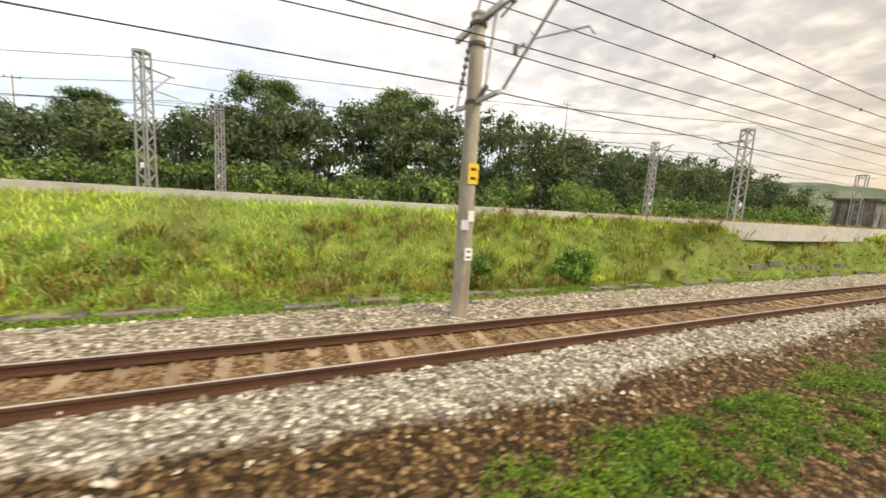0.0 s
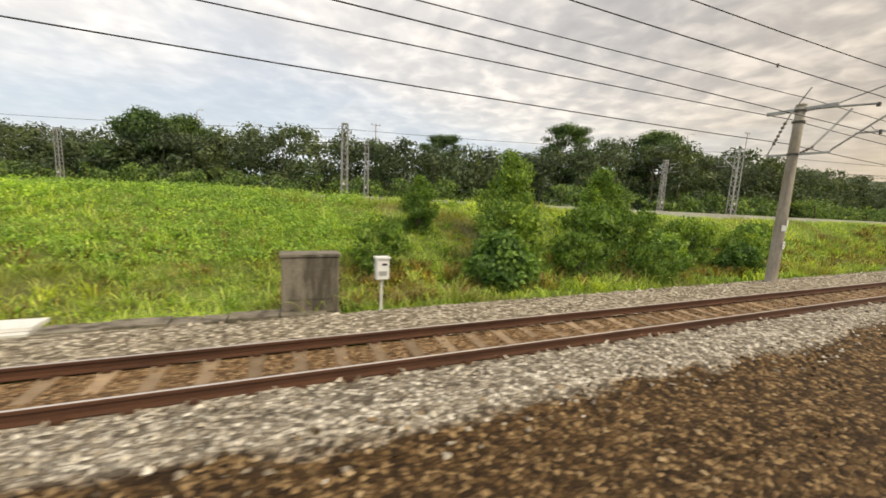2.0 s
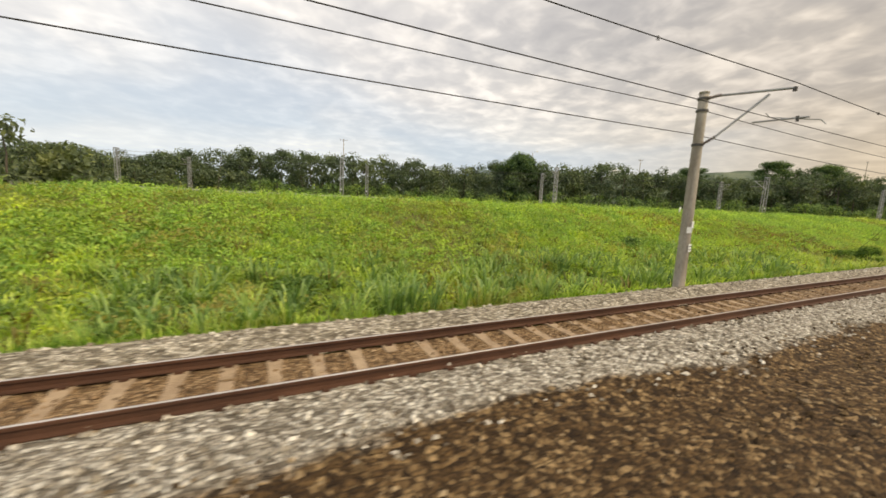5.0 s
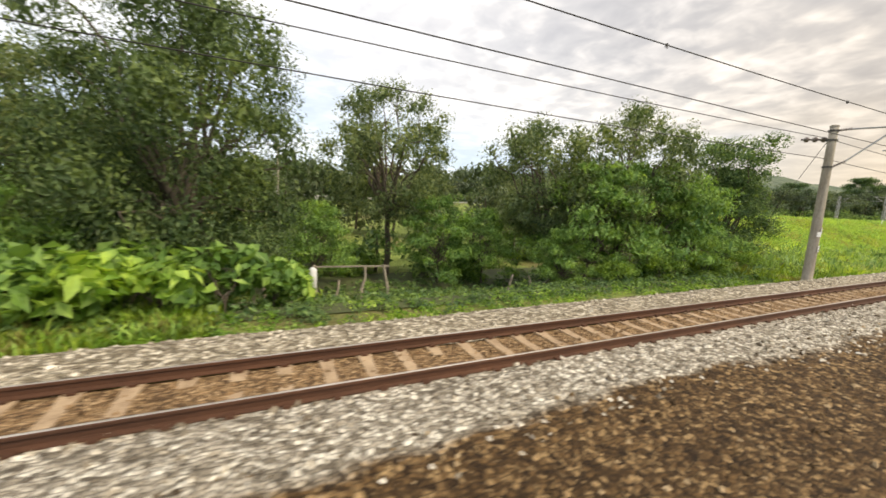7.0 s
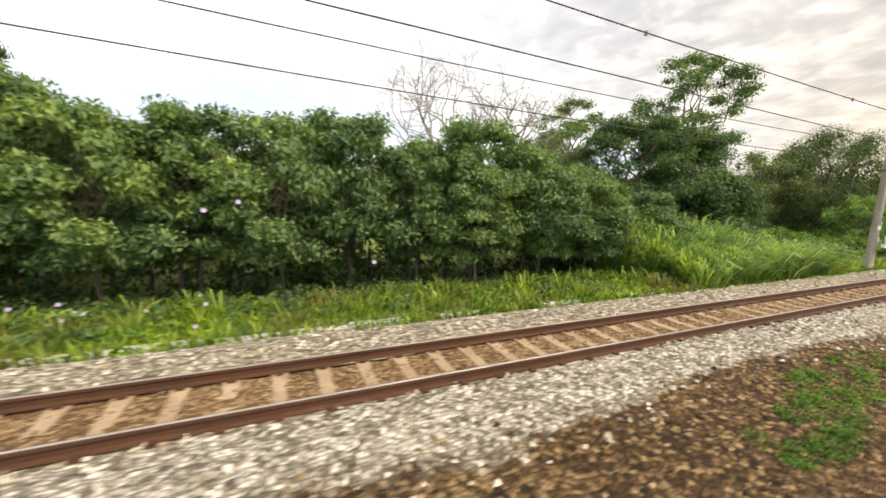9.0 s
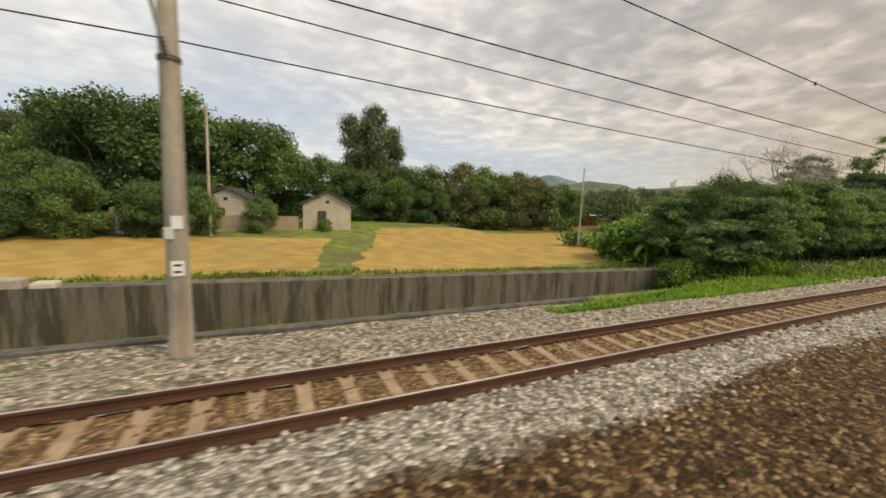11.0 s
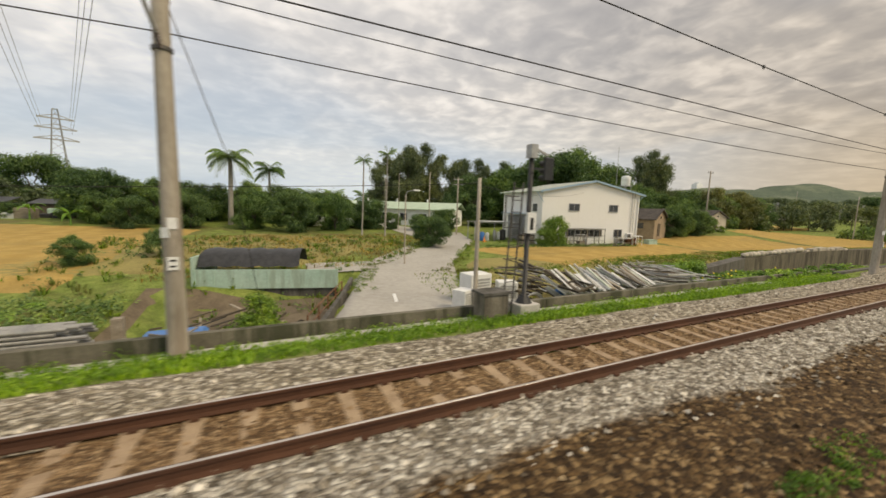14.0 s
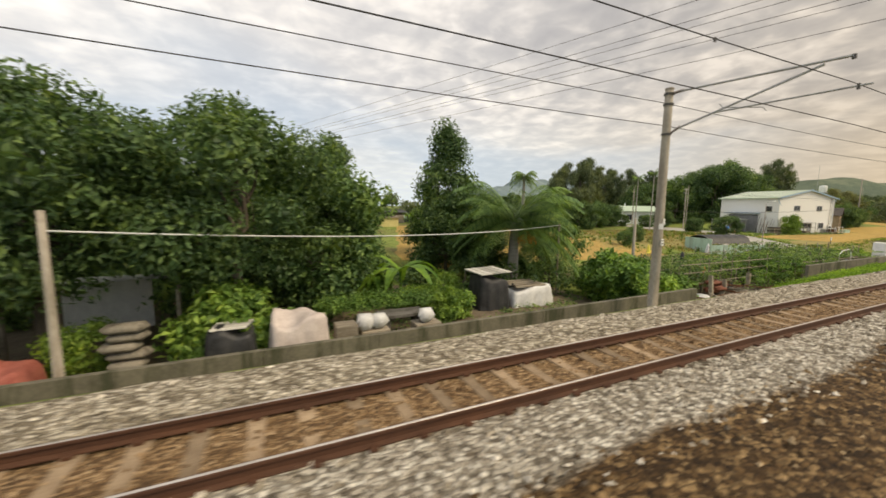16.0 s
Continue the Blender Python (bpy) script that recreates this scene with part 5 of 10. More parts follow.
# ---- first stretch: meadow bank and the other railway above it ----
def far_strip(d0, d1, z0, z1, n=3, x0=-180, x1=100):
    xs = np.arange(x0, x1, 3.0)
    u = np.linspace(0, 1, n)
    x = np.repeat(xs[:, None], n, 1)
    y = far_line_y(xs)[:, None] + d0 + (d1 - d0) * u
    z = np.repeat((z0 + (z1 - z0) * u)[None], len(xs), 0)
    i, j = np.meshgrid(np.arange(len(xs) - 1), np.arange(n - 1), indexing="ij")
    o = (i * n + j).ravel()
    return np.stack([x, y, z], -1).reshape(-1, 3), np.stack([o, o + n, o + n + 1, o + 1], 1)


other_line = tagged(new("distant_railway"), "second railway on the grassy bank, pale ballast and kerb", "railway", kind="structure")
part("ballast", far_strip(-1.4, 9.6, 2.10, 2.10), M["ballast_grey"], other_line)
kerb_v, kerb_f = merge([far_strip(-1.9, -1.5, 2.20, 2.20, 2), far_strip(-1.9, -1.9, 1.35, 2.20, 2)])
part("kerb", (kerb_v, kerb_f), M["concrete_pale"], other_line, "pale concrete edge")
for d in (1.2, 2.3, 5.4, 6.5):
    part("rail", far_strip(d - 0.035, d + 0.035, 2.27, 2.27, 2), M["rail_side"], other_line)

for i, (x, zt) in enumerate(((22.5, 6.95), (-5.1, 7.55), (-35.7, 7.65), (-65.0, 7.65), (-94.0, 7.6), (-124.0, 7.6), (-154.0, 7.5))):
    y = float(far_line_y(x))
    lattice_mast("lattice_mast", "grey steel lattice mast of the second railway", x, y, 2.0, zt, 0.46, 0.40, 14, 2.3 if i % 2 == 0 else 2.0, group="lattice masts on the bank", turn=-20)
for i, (x, y) in enumerate(((24.8, 18.9), (-3.4, 27.3), (-32.4, 38.5), (-61.4, 50.9), (-88.4, 64.3), (-116, 76), (-146, 89))):
    lattice_mast("lattice_mast", "grey steel lattice mast of the second railway", x, y, 1.95, 7.35, 0.40, 0.34, 14, -2.0, group="lattice masts on the bank", turn=-20)
fm = [(50.0, float(far_line_y(50)), 7.0)] + [(x, float(far_line_y(x)), 7.3) for x in (22.5, -5.1, -35.7, -65, -94, -124, -154)]
for dy, dz, sag in ((2.2, -0.3, 0.5), (2.3, -1.3, 0.03), (-0.2, 0.0, 0.25), (6.2, -0.3, 0.5), (6.3, -1.3, 0.03), (8.4, 0.0, 0.25)):
    solo("far_wire", wire([(x, y + dy, z + dz) for x, y, z in fm], 0.016, sag, 6, 3), M["wire"], "wire of the second railway", "wire", "far wires")


def thin_pole(x, y, z0, z1, label, arms=0, lamp=False, r=0.09, mat=None, name="utility_pole", group=""):
    e = thing(name, label, "pole", (x, y, z0), group=group)
    h = z1 - z0
    part("post", tube([(0, 0, -0.3), (0, 0, h * 0.5), (0, 0, h)], [r, r * 0.85, r * 0.7], 8), mat or M["concrete_pole"], e, smooth=True)
    for k in range(arms):
        arm = part("crossarm", beam((-0.75, 0, h - 0.3 - 0.7 * k), (0.75, 0, h - 0.3 - 0.7 * k), 0.07, 0.09), M["galvanised"], e)
        for u in (-0.65, 0.0, 0.65):
            part("insulator", insulator_geo((u, 0, h - 0.26 - 0.7 * k), (u, 0, h - 0.02 - 0.7 * k), 0.05, 2), M["insulator"], arm)
    if lamp:
        part("arm", tube([(0, 0, h), (0.1, -0.1, h + 0.25), (0.55, -0.4, h + 0.35)], 0.03, 6), M["galvanised"], e)
        part("lamp_head", block(0.45, 0.95, -0.62, -0.4, h + 0.28, h + 0.40), M["white_paint"], e, bevel=0.03)
    return e


thin_pole(-27.1, 58.8, 2.0, 13.3, "distant wooden utility pole with a crossarm", 1)
thin_pole(36.5, 42.0, 2.0, 16.8, "distant wooden utility pole with a crossarm", 1)
thin_pole(27.0, 46.4, 2.0, 15.6, "tall grey street lamp behind the wood", 0, True, name="street_lamp")
thin_pole(-52.0, 66.0, 2.0, 13.0, "tall grey street lamp behind the wood", 0, True, name="street_lamp")
thin_pole(-90.0, 78.0, 2.0, 13.5, "distant wooden utility pole with a crossarm", 1)

# the wood behind the other railway
rs = np.random.RandomState(31)
wx = np.concatenate([np.arange(100, -190, -3.6), np.arange(98, -190, -3.8), np.arange(102, -190, -4.2)])
row = np.concatenate([np.zeros(81), np.ones(76), 2 * np.ones(70)])[:len(wx)]
row = np.resize(row, len(wx))
wy = far_line_y(wx) + 20.5 + row * 5.0 + rs.uniform(-1.5, 1.5, len(wx)) + 6 * sm(wx, 30, 60)
hgt = 7.2 + 1.0 * np.sin(wx / 9.0) + rs.uniform(-1.2, 1.4, len(wx)) + row * 0.6 + 1.4 * sm(wx, -25, 5)
woods("far_wood", "dark mixed wood behind the second railway", [(x, y, 1.7) for x, y in zip(wx, wy)], hgt, M["leaf_wood"], 32, per=64, leaf=0.48, width=3.0)
ux = np.arange(100, -185, -2.2)
woods("undergrowth", "low green scrub at the foot of the wood", [(x, float(far_line_y(x)) + 15.5 + rs.uniform(-2.2, 2.2), 1.8) for x in ux], rs.uniform(1.4, 2.8, len(ux)), M["leaf_mid"], 33, per=75, leaf=0.36, width=1.6)
set_tree(PROTO["tiered"], -1.2, 45.0, 1.35, 30, 1.0, z=1.9, label="spreading tree standing above the dark wood")
set_tree(PROTO["tiered"], 12.8, 40.8, 1.35, 200, 1.0, z=1.9, label="spreading tree standing above the dark wood")
set_tree(PROTO["tiered"], -18.4, 52.5, 1.15, 110, 0.95, z=1.9, label="spreading tree standing above the dark wood")
set_tree(PROTO["mango"], -53.0, 67.0, 1.45, 40, 1.0, z=1.9, label="spreading tree standing above the dark wood")
set_tree(PROTO["mango"], -57.6, 63.5, 1.4, 140, 1.0, z=1.9, label="spreading tree standing above the dark wood")

# bushes and saplings on the bank
for i, (x, y, top, kind) in enumerate(((-30.0, 15.6, 4.3, "sapling"), (-34.1, 16.8, 3.1, "sapling"), (-23.8, 15.4, 4.0, "sapling"), (-27.0, 13.0, 2.4, "bush"), (-31.8, 12.6, 2.3, "bush"), (-21.5, 12.0, 1.9, "bush"), (-25.2, 10.9, 1.3, "bush_bright"),
                                      (-29.2, 11.2, 1.3, "bush"), (-33.0, 10.8, 1.2, "bush_bright"), (-18.6, 11.2, 1.4, "bush"), (-36.8, 13.4, 1.5, "bush"), (-20.5, 10.2, 0.9, "bush_bright"), (-53.6, 10.6, 0.65, "bush"), (-63.8, 10.9, 0.35, "bush"),
                                      (-15.5, 12.6, 1.6, "bush_bright"), (-26.4, 9.9, 1.0, "bush"), (-22.6, 13.8, 2.2, "bush"), (-19.6, 13.4, 1.7, "bush_bright"), (-12.0, 14.0, 1.8, "bush"), (6.0, 10.6, 0.7, "bush"), (10.5, 10.8, 0.8, "bush_bright"))):
    g = zg(x, y)
    base = {"sapling": 3.6, "bush": 2.05, "bush_bright": 1.75}[kind]
    size = max(0.45, 1.12 * (top - g) / base)
    set_tree(PROTO[kind], x, y, 0.8 * size, 47 * i, 1.25, sink=0.1, group="bushes on the bank")

def bank_spot(x, u):
    """From the ballast's edge up to the other railway."""
    return bed_edge(x) + 0.7 + (np.minimum(far_line_y(x), 25) - bed_edge(x) - 2.6) * u


rs = np.random.RandomState(65)
for i in range(7):
    x = -54.0 - 9.6 * i + rs.uniform(-1.5, 1.5)
    set_tree(PROTO["bush" if i % 3 else "bush_bright"], x, float(bed_edge(x)) + rs.uniform(3.0, 11.0), rs.uniform(0.4, 0.75), rs.uniform(0, 360), 0.65, sink=0.1, group="bushes on the bank")
def on_slope(p, rim, foot):
    """Leaves the crest beside the other railway and the trodden strip beside the ballast free of tall growth."""
    x, y = p[:, 0], p[:, 1]
    return p[((x < -22) | (y < far_line_y(x) - rim)) & ((x < -9) | (y > bed_edge(x) + foot))]


POOLS = ((-47.6, 12.2, 1.1, 0.4, 1), (-66.3, 14.2, 0.9, 0.32, 2), (-68.6, 14.4, 0.7, 0.28, 3))


def off_pools(p):
    """Leaves the small pools free of growth, on the side open to the track too."""
    keep = np.ones(len(p), dtype=bool)
    for x, y, sx, sy, _ in POOLS:
        keep &= (np.abs(p[:, 0] - x) > sx * 0.8) | (p[:, 1] < y - sy - 0.25) | (p[:, 1] > y + sy)
    return p[keep]


grass("meadow_grass", "rank yellow-green grass on the bank", off_pools(on_slope(scatter(96000, -118, 45, bank_spot, 41), 1.0, 2.0)), 0.30, 0.032, M["grass"], 42, 1.5)
tufts("meadow_tussocks", "tussocks of long yellow-green grass", off_pools(on_slope(scatter(4200, -118, 45, bank_spot, 53, 3.0), 5.0, 3.0)), 0.62, 0.03, 18, M["grass"], 54, 1.5)
tufts("dry_tussocks", "brown dry tussocks low on the bank", scatter(1700, -40, 45, lambda x, u: bed_edge(x) + 1.5 + 4.2 * u, 56, 4.0), 0.55, 0.045, 12, M["grass_dry"], 57, 1.1)
tufts("dry_tussocks", "brown dry tussocks low on the bank", off_pools(scatter(420, -118, -40, lambda x, u: bed_edge(x) + 1.4 + 9 * u, 58, 3.0)), 0.55, 0.045, 12, M["grass_dry"], 59, 1.1)
grass("verge_grass", "short bright grass along the ballast", scatter(16000, -118, 45, lambda x, u: bed_edge(x) + 0.35 + 1.3 * u, 43, 5.0), 0.15, 0.04, M["grass_low"], 44, 1.0)
weeds("meadow_weeds", "leafy weeds covering the upper bank", off_pools(scatter(6800, -112, -36, lambda x, u: bed_edge(x) + 6.2 + 10.5 * u, 45, 6.0)), 0.62, 0.13, 26, M["leaf_meadow"], 46, 0.6)
weeds("meadow_weeds", "pale leafy creepers low on the bank", off_pools(scatter(1900, -118, -34, lambda x, u: bed_edge(x) + 1.8 + 8.0 * u, 246, 3.0)), 0.55, 0.105, 32, M["leaf_lawn"], 247, 0.45)
weeds("meadow_weeds", "leafy weeds and thistles in the grass", on_slope(scatter(1900, -34, 45, lambda x, u: bed_edge(x) + 1.7 + (far_line_y(x) - bed_edge(x) - 3.6) * u, 47, 3.0), 6.0, 3.2), 0.5, 0.14, 24, M["leaf_bush"], 48)
weeds("meadow_weeds", "yellowish leafy weeds in the grass", off_pools(on_slope(scatter(1500, -60, 45, lambda x, u: bed_edge(x) + 2.0 + (far_line_y(x) - bed_edge(x) - 4.0) * u, 61, 3.5), 6.0, 2.8)), 0.45, 0.13, 22, M["grass_low"], 62)
weeds("verge_weeds", "bright low weeds beside the ballast", scatter(1700, -24, 45, lambda x, u: bed_edge(x) + 0.55 + 1.1 * u, 49, 4.0), 0.24, 0.09, 15, M["grass_low"], 50, 0.35)
weeds("verge_weeds", "low bright weeds spreading below the bank", scatter(2300, -10, 45, lambda x, u: bed_edge(x) + 0.6 + 2.6 * u, 68, 2.0), 0.22, 0.085, 20, M["leaf_lawn"], 69, 0.4)
weeds("meadow_weeds", "soft leafy weeds beside the track", off_pools(scatter(1500, -121, -70, lambda x, u: bed_edge(x) + 1.6 + 12 * u, 63, 2.5)), 0.75, 0.15, 30, M["leaf_lawn"], 64, 0.7)
tufts("tall_grass", "tall pale grass beside the track", scatter(520, -121, -76, lambda x, u: bed_edge(x) + 1.1 + 5 * u, 51, 3.0), 0.95, 0.055, 22, M["reed"], 52, 0.9)


tufts("dry_patch", "trodden brown grass round the pools", off_pools(scatter(620, -80, -60, lambda x, u: 12.6 + 4.6 * u + 0.25 * (-60 - x), 266, 4.0)), 0.42, 0.045, 16, M["grass_dry"], 267, 1.4)
weeds("dry_stalks", "brown withered stalks low on the bank", scatter(900, -36, 45, lambda x, u: bed_edge(x) + 1.6 + 3.6 * u, 66, 3.0), 0.42, 0.10, 22, M["grass_dry"], 67, 0.8, aspect=0.3)


def near_weeds(name, spots, seed):
    weeds(name, "green weeds growing in the brown ballast", spots, 0.21, 0.05, 70, M["weed_trackside"], seed, 0.7)


for k, (x0, x1, y0, y1, n) in enumerate(((1.7, 4.2, 1.75, 2.75, 90), (3.5, 6.3, 1.7, 2.8, 90), (5.5, 9.4, 1.5, 2.8, 130), (8.8, 12.6, 2.2, 3.2, 40), (-26.4, -24.0, 1.35, 2.2, 60), (-24.6, -22.0, 1.3, 2.1, 60), (-47.9, -45.8, 1.65, 2.45, 50), (-46.2, -43.0, 1.4, 2.5, 100), (-55.4, -52.0, 1.45, 2.5, 80), (-58.9, -58.1, 2.0, 2.4, 8), (-69.5, -68.2, 1.9, 2.4, 22),
                                      (-68.4, -66.9, 1.55, 2.2, 26), (-66.6, -64.9, 2.1, 2.8, 20), (-65.0, -62.8, 2.0, 2.7, 22), (-120.5, -119.4, 2.3, 2.75, 14), (-115.7, -113.0, 2.1, 2.9, 34), (-164.1, -163.0, 1.5, 2.1, 18), (-162.3, -160.4, 1.6, 2.3, 30), (-160.1, -157.8, 1.6, 2.3, 40), (-176.0, -175.3, 2.1, 2.5, 8), (-175.2, -173.2, 1.5, 2.4, 48), (-173.2, -171.4, 1.6, 2.3, 36),
                                      (-183.9, -181.9, 1.6, 2.3, 36), (-182.2, -178.6, 1.8, 2.8, 60), (-206, -204, 1.3, 1.7, 14), (-295, -292.5, 1.2, 1.6, 20))):
    near_weeds("trackside_weeds", scatter(int(0.7 * n), x0, x1, lambda x, u, y0=y0, y1=y1: y0 + (y1 - y0) * u, 60 + k), 80 + k)

# trackside equipment
cab = thing("concrete_cabinet", "grey concrete equipment cabinet beside the ballast", "cabinet", (-39.45, 8.95, -0.55))
part("body", block(-0.62, 0.62, -0.28, 0.28, 0.16, 1.48), M["concrete"], cab, bevel=0.02)
part("plinth", block(-0.68, 0.68, -0.34, 0.34, -0.1, 0.16), M["concrete"], cab, bevel=0.02)
part("lid", block(-0.65, 0.65, -0.31, 0.31, 1.48, 1.53), M["concrete"], cab)
part("door_panel", block(-0.46, 0.46, -0.295, -0.27, 0.5, 1.2), M["concrete"], cab)
wb = thing("meter_box", "white metal box on a thin post", "box", (-37.81, 8.71, -0.5))
part("post", tube([(0, 0, -0.2), (0, 0, 0.86)], 0.035, 8), M["white_paint"], wb)
part("case", block(-0.16, 0.16, -0.12, 0.12, 0.84, 1.36), M["white_paint"], wb, bevel=0.02)
part("hood", block(-0.18, 0.18, -0.15, 0.14, 1.36, 1.40), M["white_paint"], wb)
part("emblem", block(-0.02, 0.10, -0.128, -0.119, 1.20, 1.25), M["black_paint"], wb, "dark mark")
part("label_plate", block(-0.10, 0.10, -0.126, -0.119, 0.95, 1.06), M["galvanised"], wb)
trough = thing("cable_trough", "grey concrete cable trough with loose lids", "trough", (-45.0, 8.6, -0.5))
for k in range(9):
    part("lid", shifted(block(-0.48, 0.48, -0.24, 0.24, 0.10, 0.18), (-2.6 + k * 1.0, 0.02 * (k % 3), 0.02 * (k % 2))), M["concrete"] if k != 3 else M["white_paint"], trough)
part("channel", block(-3.1, 5.9, -0.2, 0.2, -0.2, 0.095), M["concrete_dark"], trough)
solo("loose_slab", shifted(block(-0.7, 0.5, -0.25, 0.3, 0, 0.07), (-44.6, 8.75, -0.29)), M["white_paint"], "pale concrete slab lying on the trough", "slab")
rs = np.random.RandomState(55)
kerb = tagged(new("kerb_line"), "broken line of pale kerb slabs in the grass", "kerb", kind="structure")
for k in range(26):
    x, out = 33 - k * 1.7, 1.15 + rs.uniform(-0.22, 0.35)
    part("kerb_stone", shifted(block(-0.5 - 0.2 * rs.uniform(), 0.72, -0.17, 0.17, -0.15, 0.08), (x, float(bed_edge(x)) + out, zg(x, float(bed_edge(x)) + out) + 0.05 - (0.12 if k % 3 == 2 else 0.05 * rs.uniform()))), M["concrete"], kerb)
for x, y, sx, sy, k in POOLS:
    a = np.arange(14) * 2 * math.pi / 14
    rr = 1 + 0.25 * np.sin(3 * a + k)
    top = np.stack([x + sx * rr * np.cos(a), y + sy * rr * np.sin(a), np.full(14, zg(x, y - sy) + 0.05)], 1)
    v = np.concatenate([top, top - np.array([0, 0, 0.4])])
    f = [(i, (i + 1) % 14, 14 + (i + 1) % 14, 14 + i) for i in range(14)] + [(0, i, i + 1, i + 2) for i in range(1, 12, 2)]
    solo("puddle", (v, np.array(f)), M["water"], "small pool of still water in the grass", "water", kind="structure")
post = thing("marker_post", "short white marker post beside the second railway", "post", (-70.5, 21.0, 1.75))
part("stake", block(-0.04, 0.04, -0.04, 0.04, -0.2, 0.7), M["white_paint"], post)
part("disc", shifted(tube([(0, -0.06, 0), (0, -0.04, 0)], 0.14, 12), (0, 0, 0.72)), M["white_paint"], post)
# bridge pier and signal cabin far along the line
hut = thing("track_cabin", "small grey concrete cabin by the second railway", "cabin", (70.5, 22.5, 1.9))
part("wall", block(-2.2, 2.2, -2, 2, -0.3, 3.6), M["concrete"], hut)
part("roof", block(-2.6, 2.6, -2.4, 2.4, 3.6, 3.9), M["concrete_dark"], hut)
part("door", block(-0.5, 0.5, -2.06, -1.98, 0, 2.0), M["dark_steel"], hut)
part("window", block(-1.8, -0.9, -2.05, -1.98, 1.2, 2.2), M["glass_dark"], hut)
lattice_mast("lattice_mast", "grey steel lattice gantry leg", 67.5, 22.0, 1.9, 8.6, 0.9, 0.9, 8, 0, 0.04)

# ---- second stretch: gardens, big trees and a hedge of wild shrubs ----
set_tree(PROTO["column"], -119.6, 13.9, 1.06, 0, 0.88, label="upright dark tree at the edge of the tall grass")
set_tree(PROTO["airy2"], -132.0, 15.7, 1.12, 180, 1.12, label="leaning airy tree with a dark trunk")
set_tree(PROTO["airy"], -130.0, 13.6, 1.05, 80, 1.12)
set_tree(PROTO["airy"], -140.5, 20.0, 1.06, 200, 1.26, label="slim open tree with a dark trunk in the garden")
set_tree(PROTO["fine"], -149.0, 14.6, 1.34, 20, 1.12)
set_tree(PROTO["airy"], -152.6, 17.6, 1.05, 250, 1.08)
set_tree(PROTO["tiered"], -162.0, 17.2, 1.0, 20, 1.0, label="wide dark tree with spreading limbs")
set_tree(PROTO["tiered"], -166.6, 18.2, 1.08, 130, 1.0, label="wide dark tree with spreading limbs")
set_tree(PROTO["mango"], -168.6, 14.8, 0.62, 60, 0.9)
set_tree(PROTO["mango"], -164.0, 15.0, 0.92, 160, 0.9)
set_tree(PROTO["tall"], -160.6, 18.6, 1.02, 0, 1.0, label="tall open tree rising over the thicket")
set_tree(PROTO["mango"], -170.5, 17.5, 0.85, 250, 0.9)
set_tree(PROTO["tall"], -166.6, 24.5, 0.85, 120, 0.98, label="tall open tree rising over the thicket")
set_tree(PROTO["tiered"], -158.6, 21.8, 0.98, 250, 1.12, label="wide dark tree with spreading limbs")
for k, (x, y, h) in enumerate(((-179.8, 20.7, 8.4), (-174.7, 20.6, 7.0), (-176.9, 21.0, 5.6), (-182.6, 21.5, 4.2))):
    e = thing("dead_tree", "bare dead tree with bleached forking limbs", "tree", (x, y, zg(x, y)), 70 * k, "dead trees")
    for i, geo in enumerate(dead_tree(70 + k, (5.2, 6.6, 5.6, 5.2)[k], h)):
        part("limb" if i else "trunk", geo, M["bark_pale"], e, smooth=True)
rs = np.random.RandomState(71)
for i, x in enumerate(np.arange(-172.5, -208, -2.3)):
    set_tree(PROTO["shrub" if i % 2 else "shrub2"], float(x), 13.0 + rs.uniform(-0.6, 0.6), rs.uniform(0.9, 1.04), rs.uniform(0, 360), rs.uniform(0.94, 1.04) * float(np.interp(x, (-208, -205, -201, -196, -190, -186.6, -182, -179, -175, -172), (0.7, 0.85, 1.08, 1.13, 1.25, 1.15, 1.14, 1.06, 0.96, 0.8))), group="hedge of wild shrubs")
for i, x in enumerate(np.arange(-174, -207, -4.4)):
    set_tree(PROTO["shrub2" if i % 2 else "shrub"], float(x), 17.0 + rs.uniform(-0.8, 0.8), rs.uniform(0.98, 1.08), rs.uniform(0, 360), 0.98 * float(np.interp(x, (-208, -205, -201, -196, -190, -186.6, -182, -179, -175, -172), (0.75, 0.9, 1.1, 1.12, 1.2, 1.12, 1.1, 0.98, 0.9, 0.75))), group="hedge of wild shrubs")
# dark leaves added under the hedge to stand for the shade there
woods("hedge_undergrowth", "dark leaves added as the shade between the hedge's stems", [(x, 15.0 + 1.2 * math.sin(2.3 * x), zg(x, 15.0)) for x in np.arange(-174, -207, -1.1)], np.random.RandomState(301).uniform(1.2, 2.4, 30), M["leaf_dark"], 302, per=90, leaf=0.22, width=1.2)
weeds("hedge_foot", "leafy growth at the hedge's foot", scatter(420, -207, -178, lambda x, u: 11.2 + 2.0 * u, 303, 2.5), 0.5, 0.14, 26, M["leaf_hedge"], 304, 0.8)
for x, y, q in ((-176.6, 11.9, 0.86), (-179.2, 11.7, 0.9), (-182.0, 11.8, 0.9)):
    set_tree(PROTO["shrub"], x, y, q, -31 * x, 0.98, group="hedge of wild shrubs")
set_tree(PROTO["fine"], -202.7, 14.6, 0.9, 40, 1.0, label="tree smothered in creepers at the hedge's end")
for x, y, s, t in ((-174.3, 19.9, 0.72, 1.35), (-170.4, 21.8, 0.62, 1.75)):
    set_tree(PROTO["airy"], x, y, s, 20 - 9 * x, t, label="dead snag smothered in dark climbing vines")
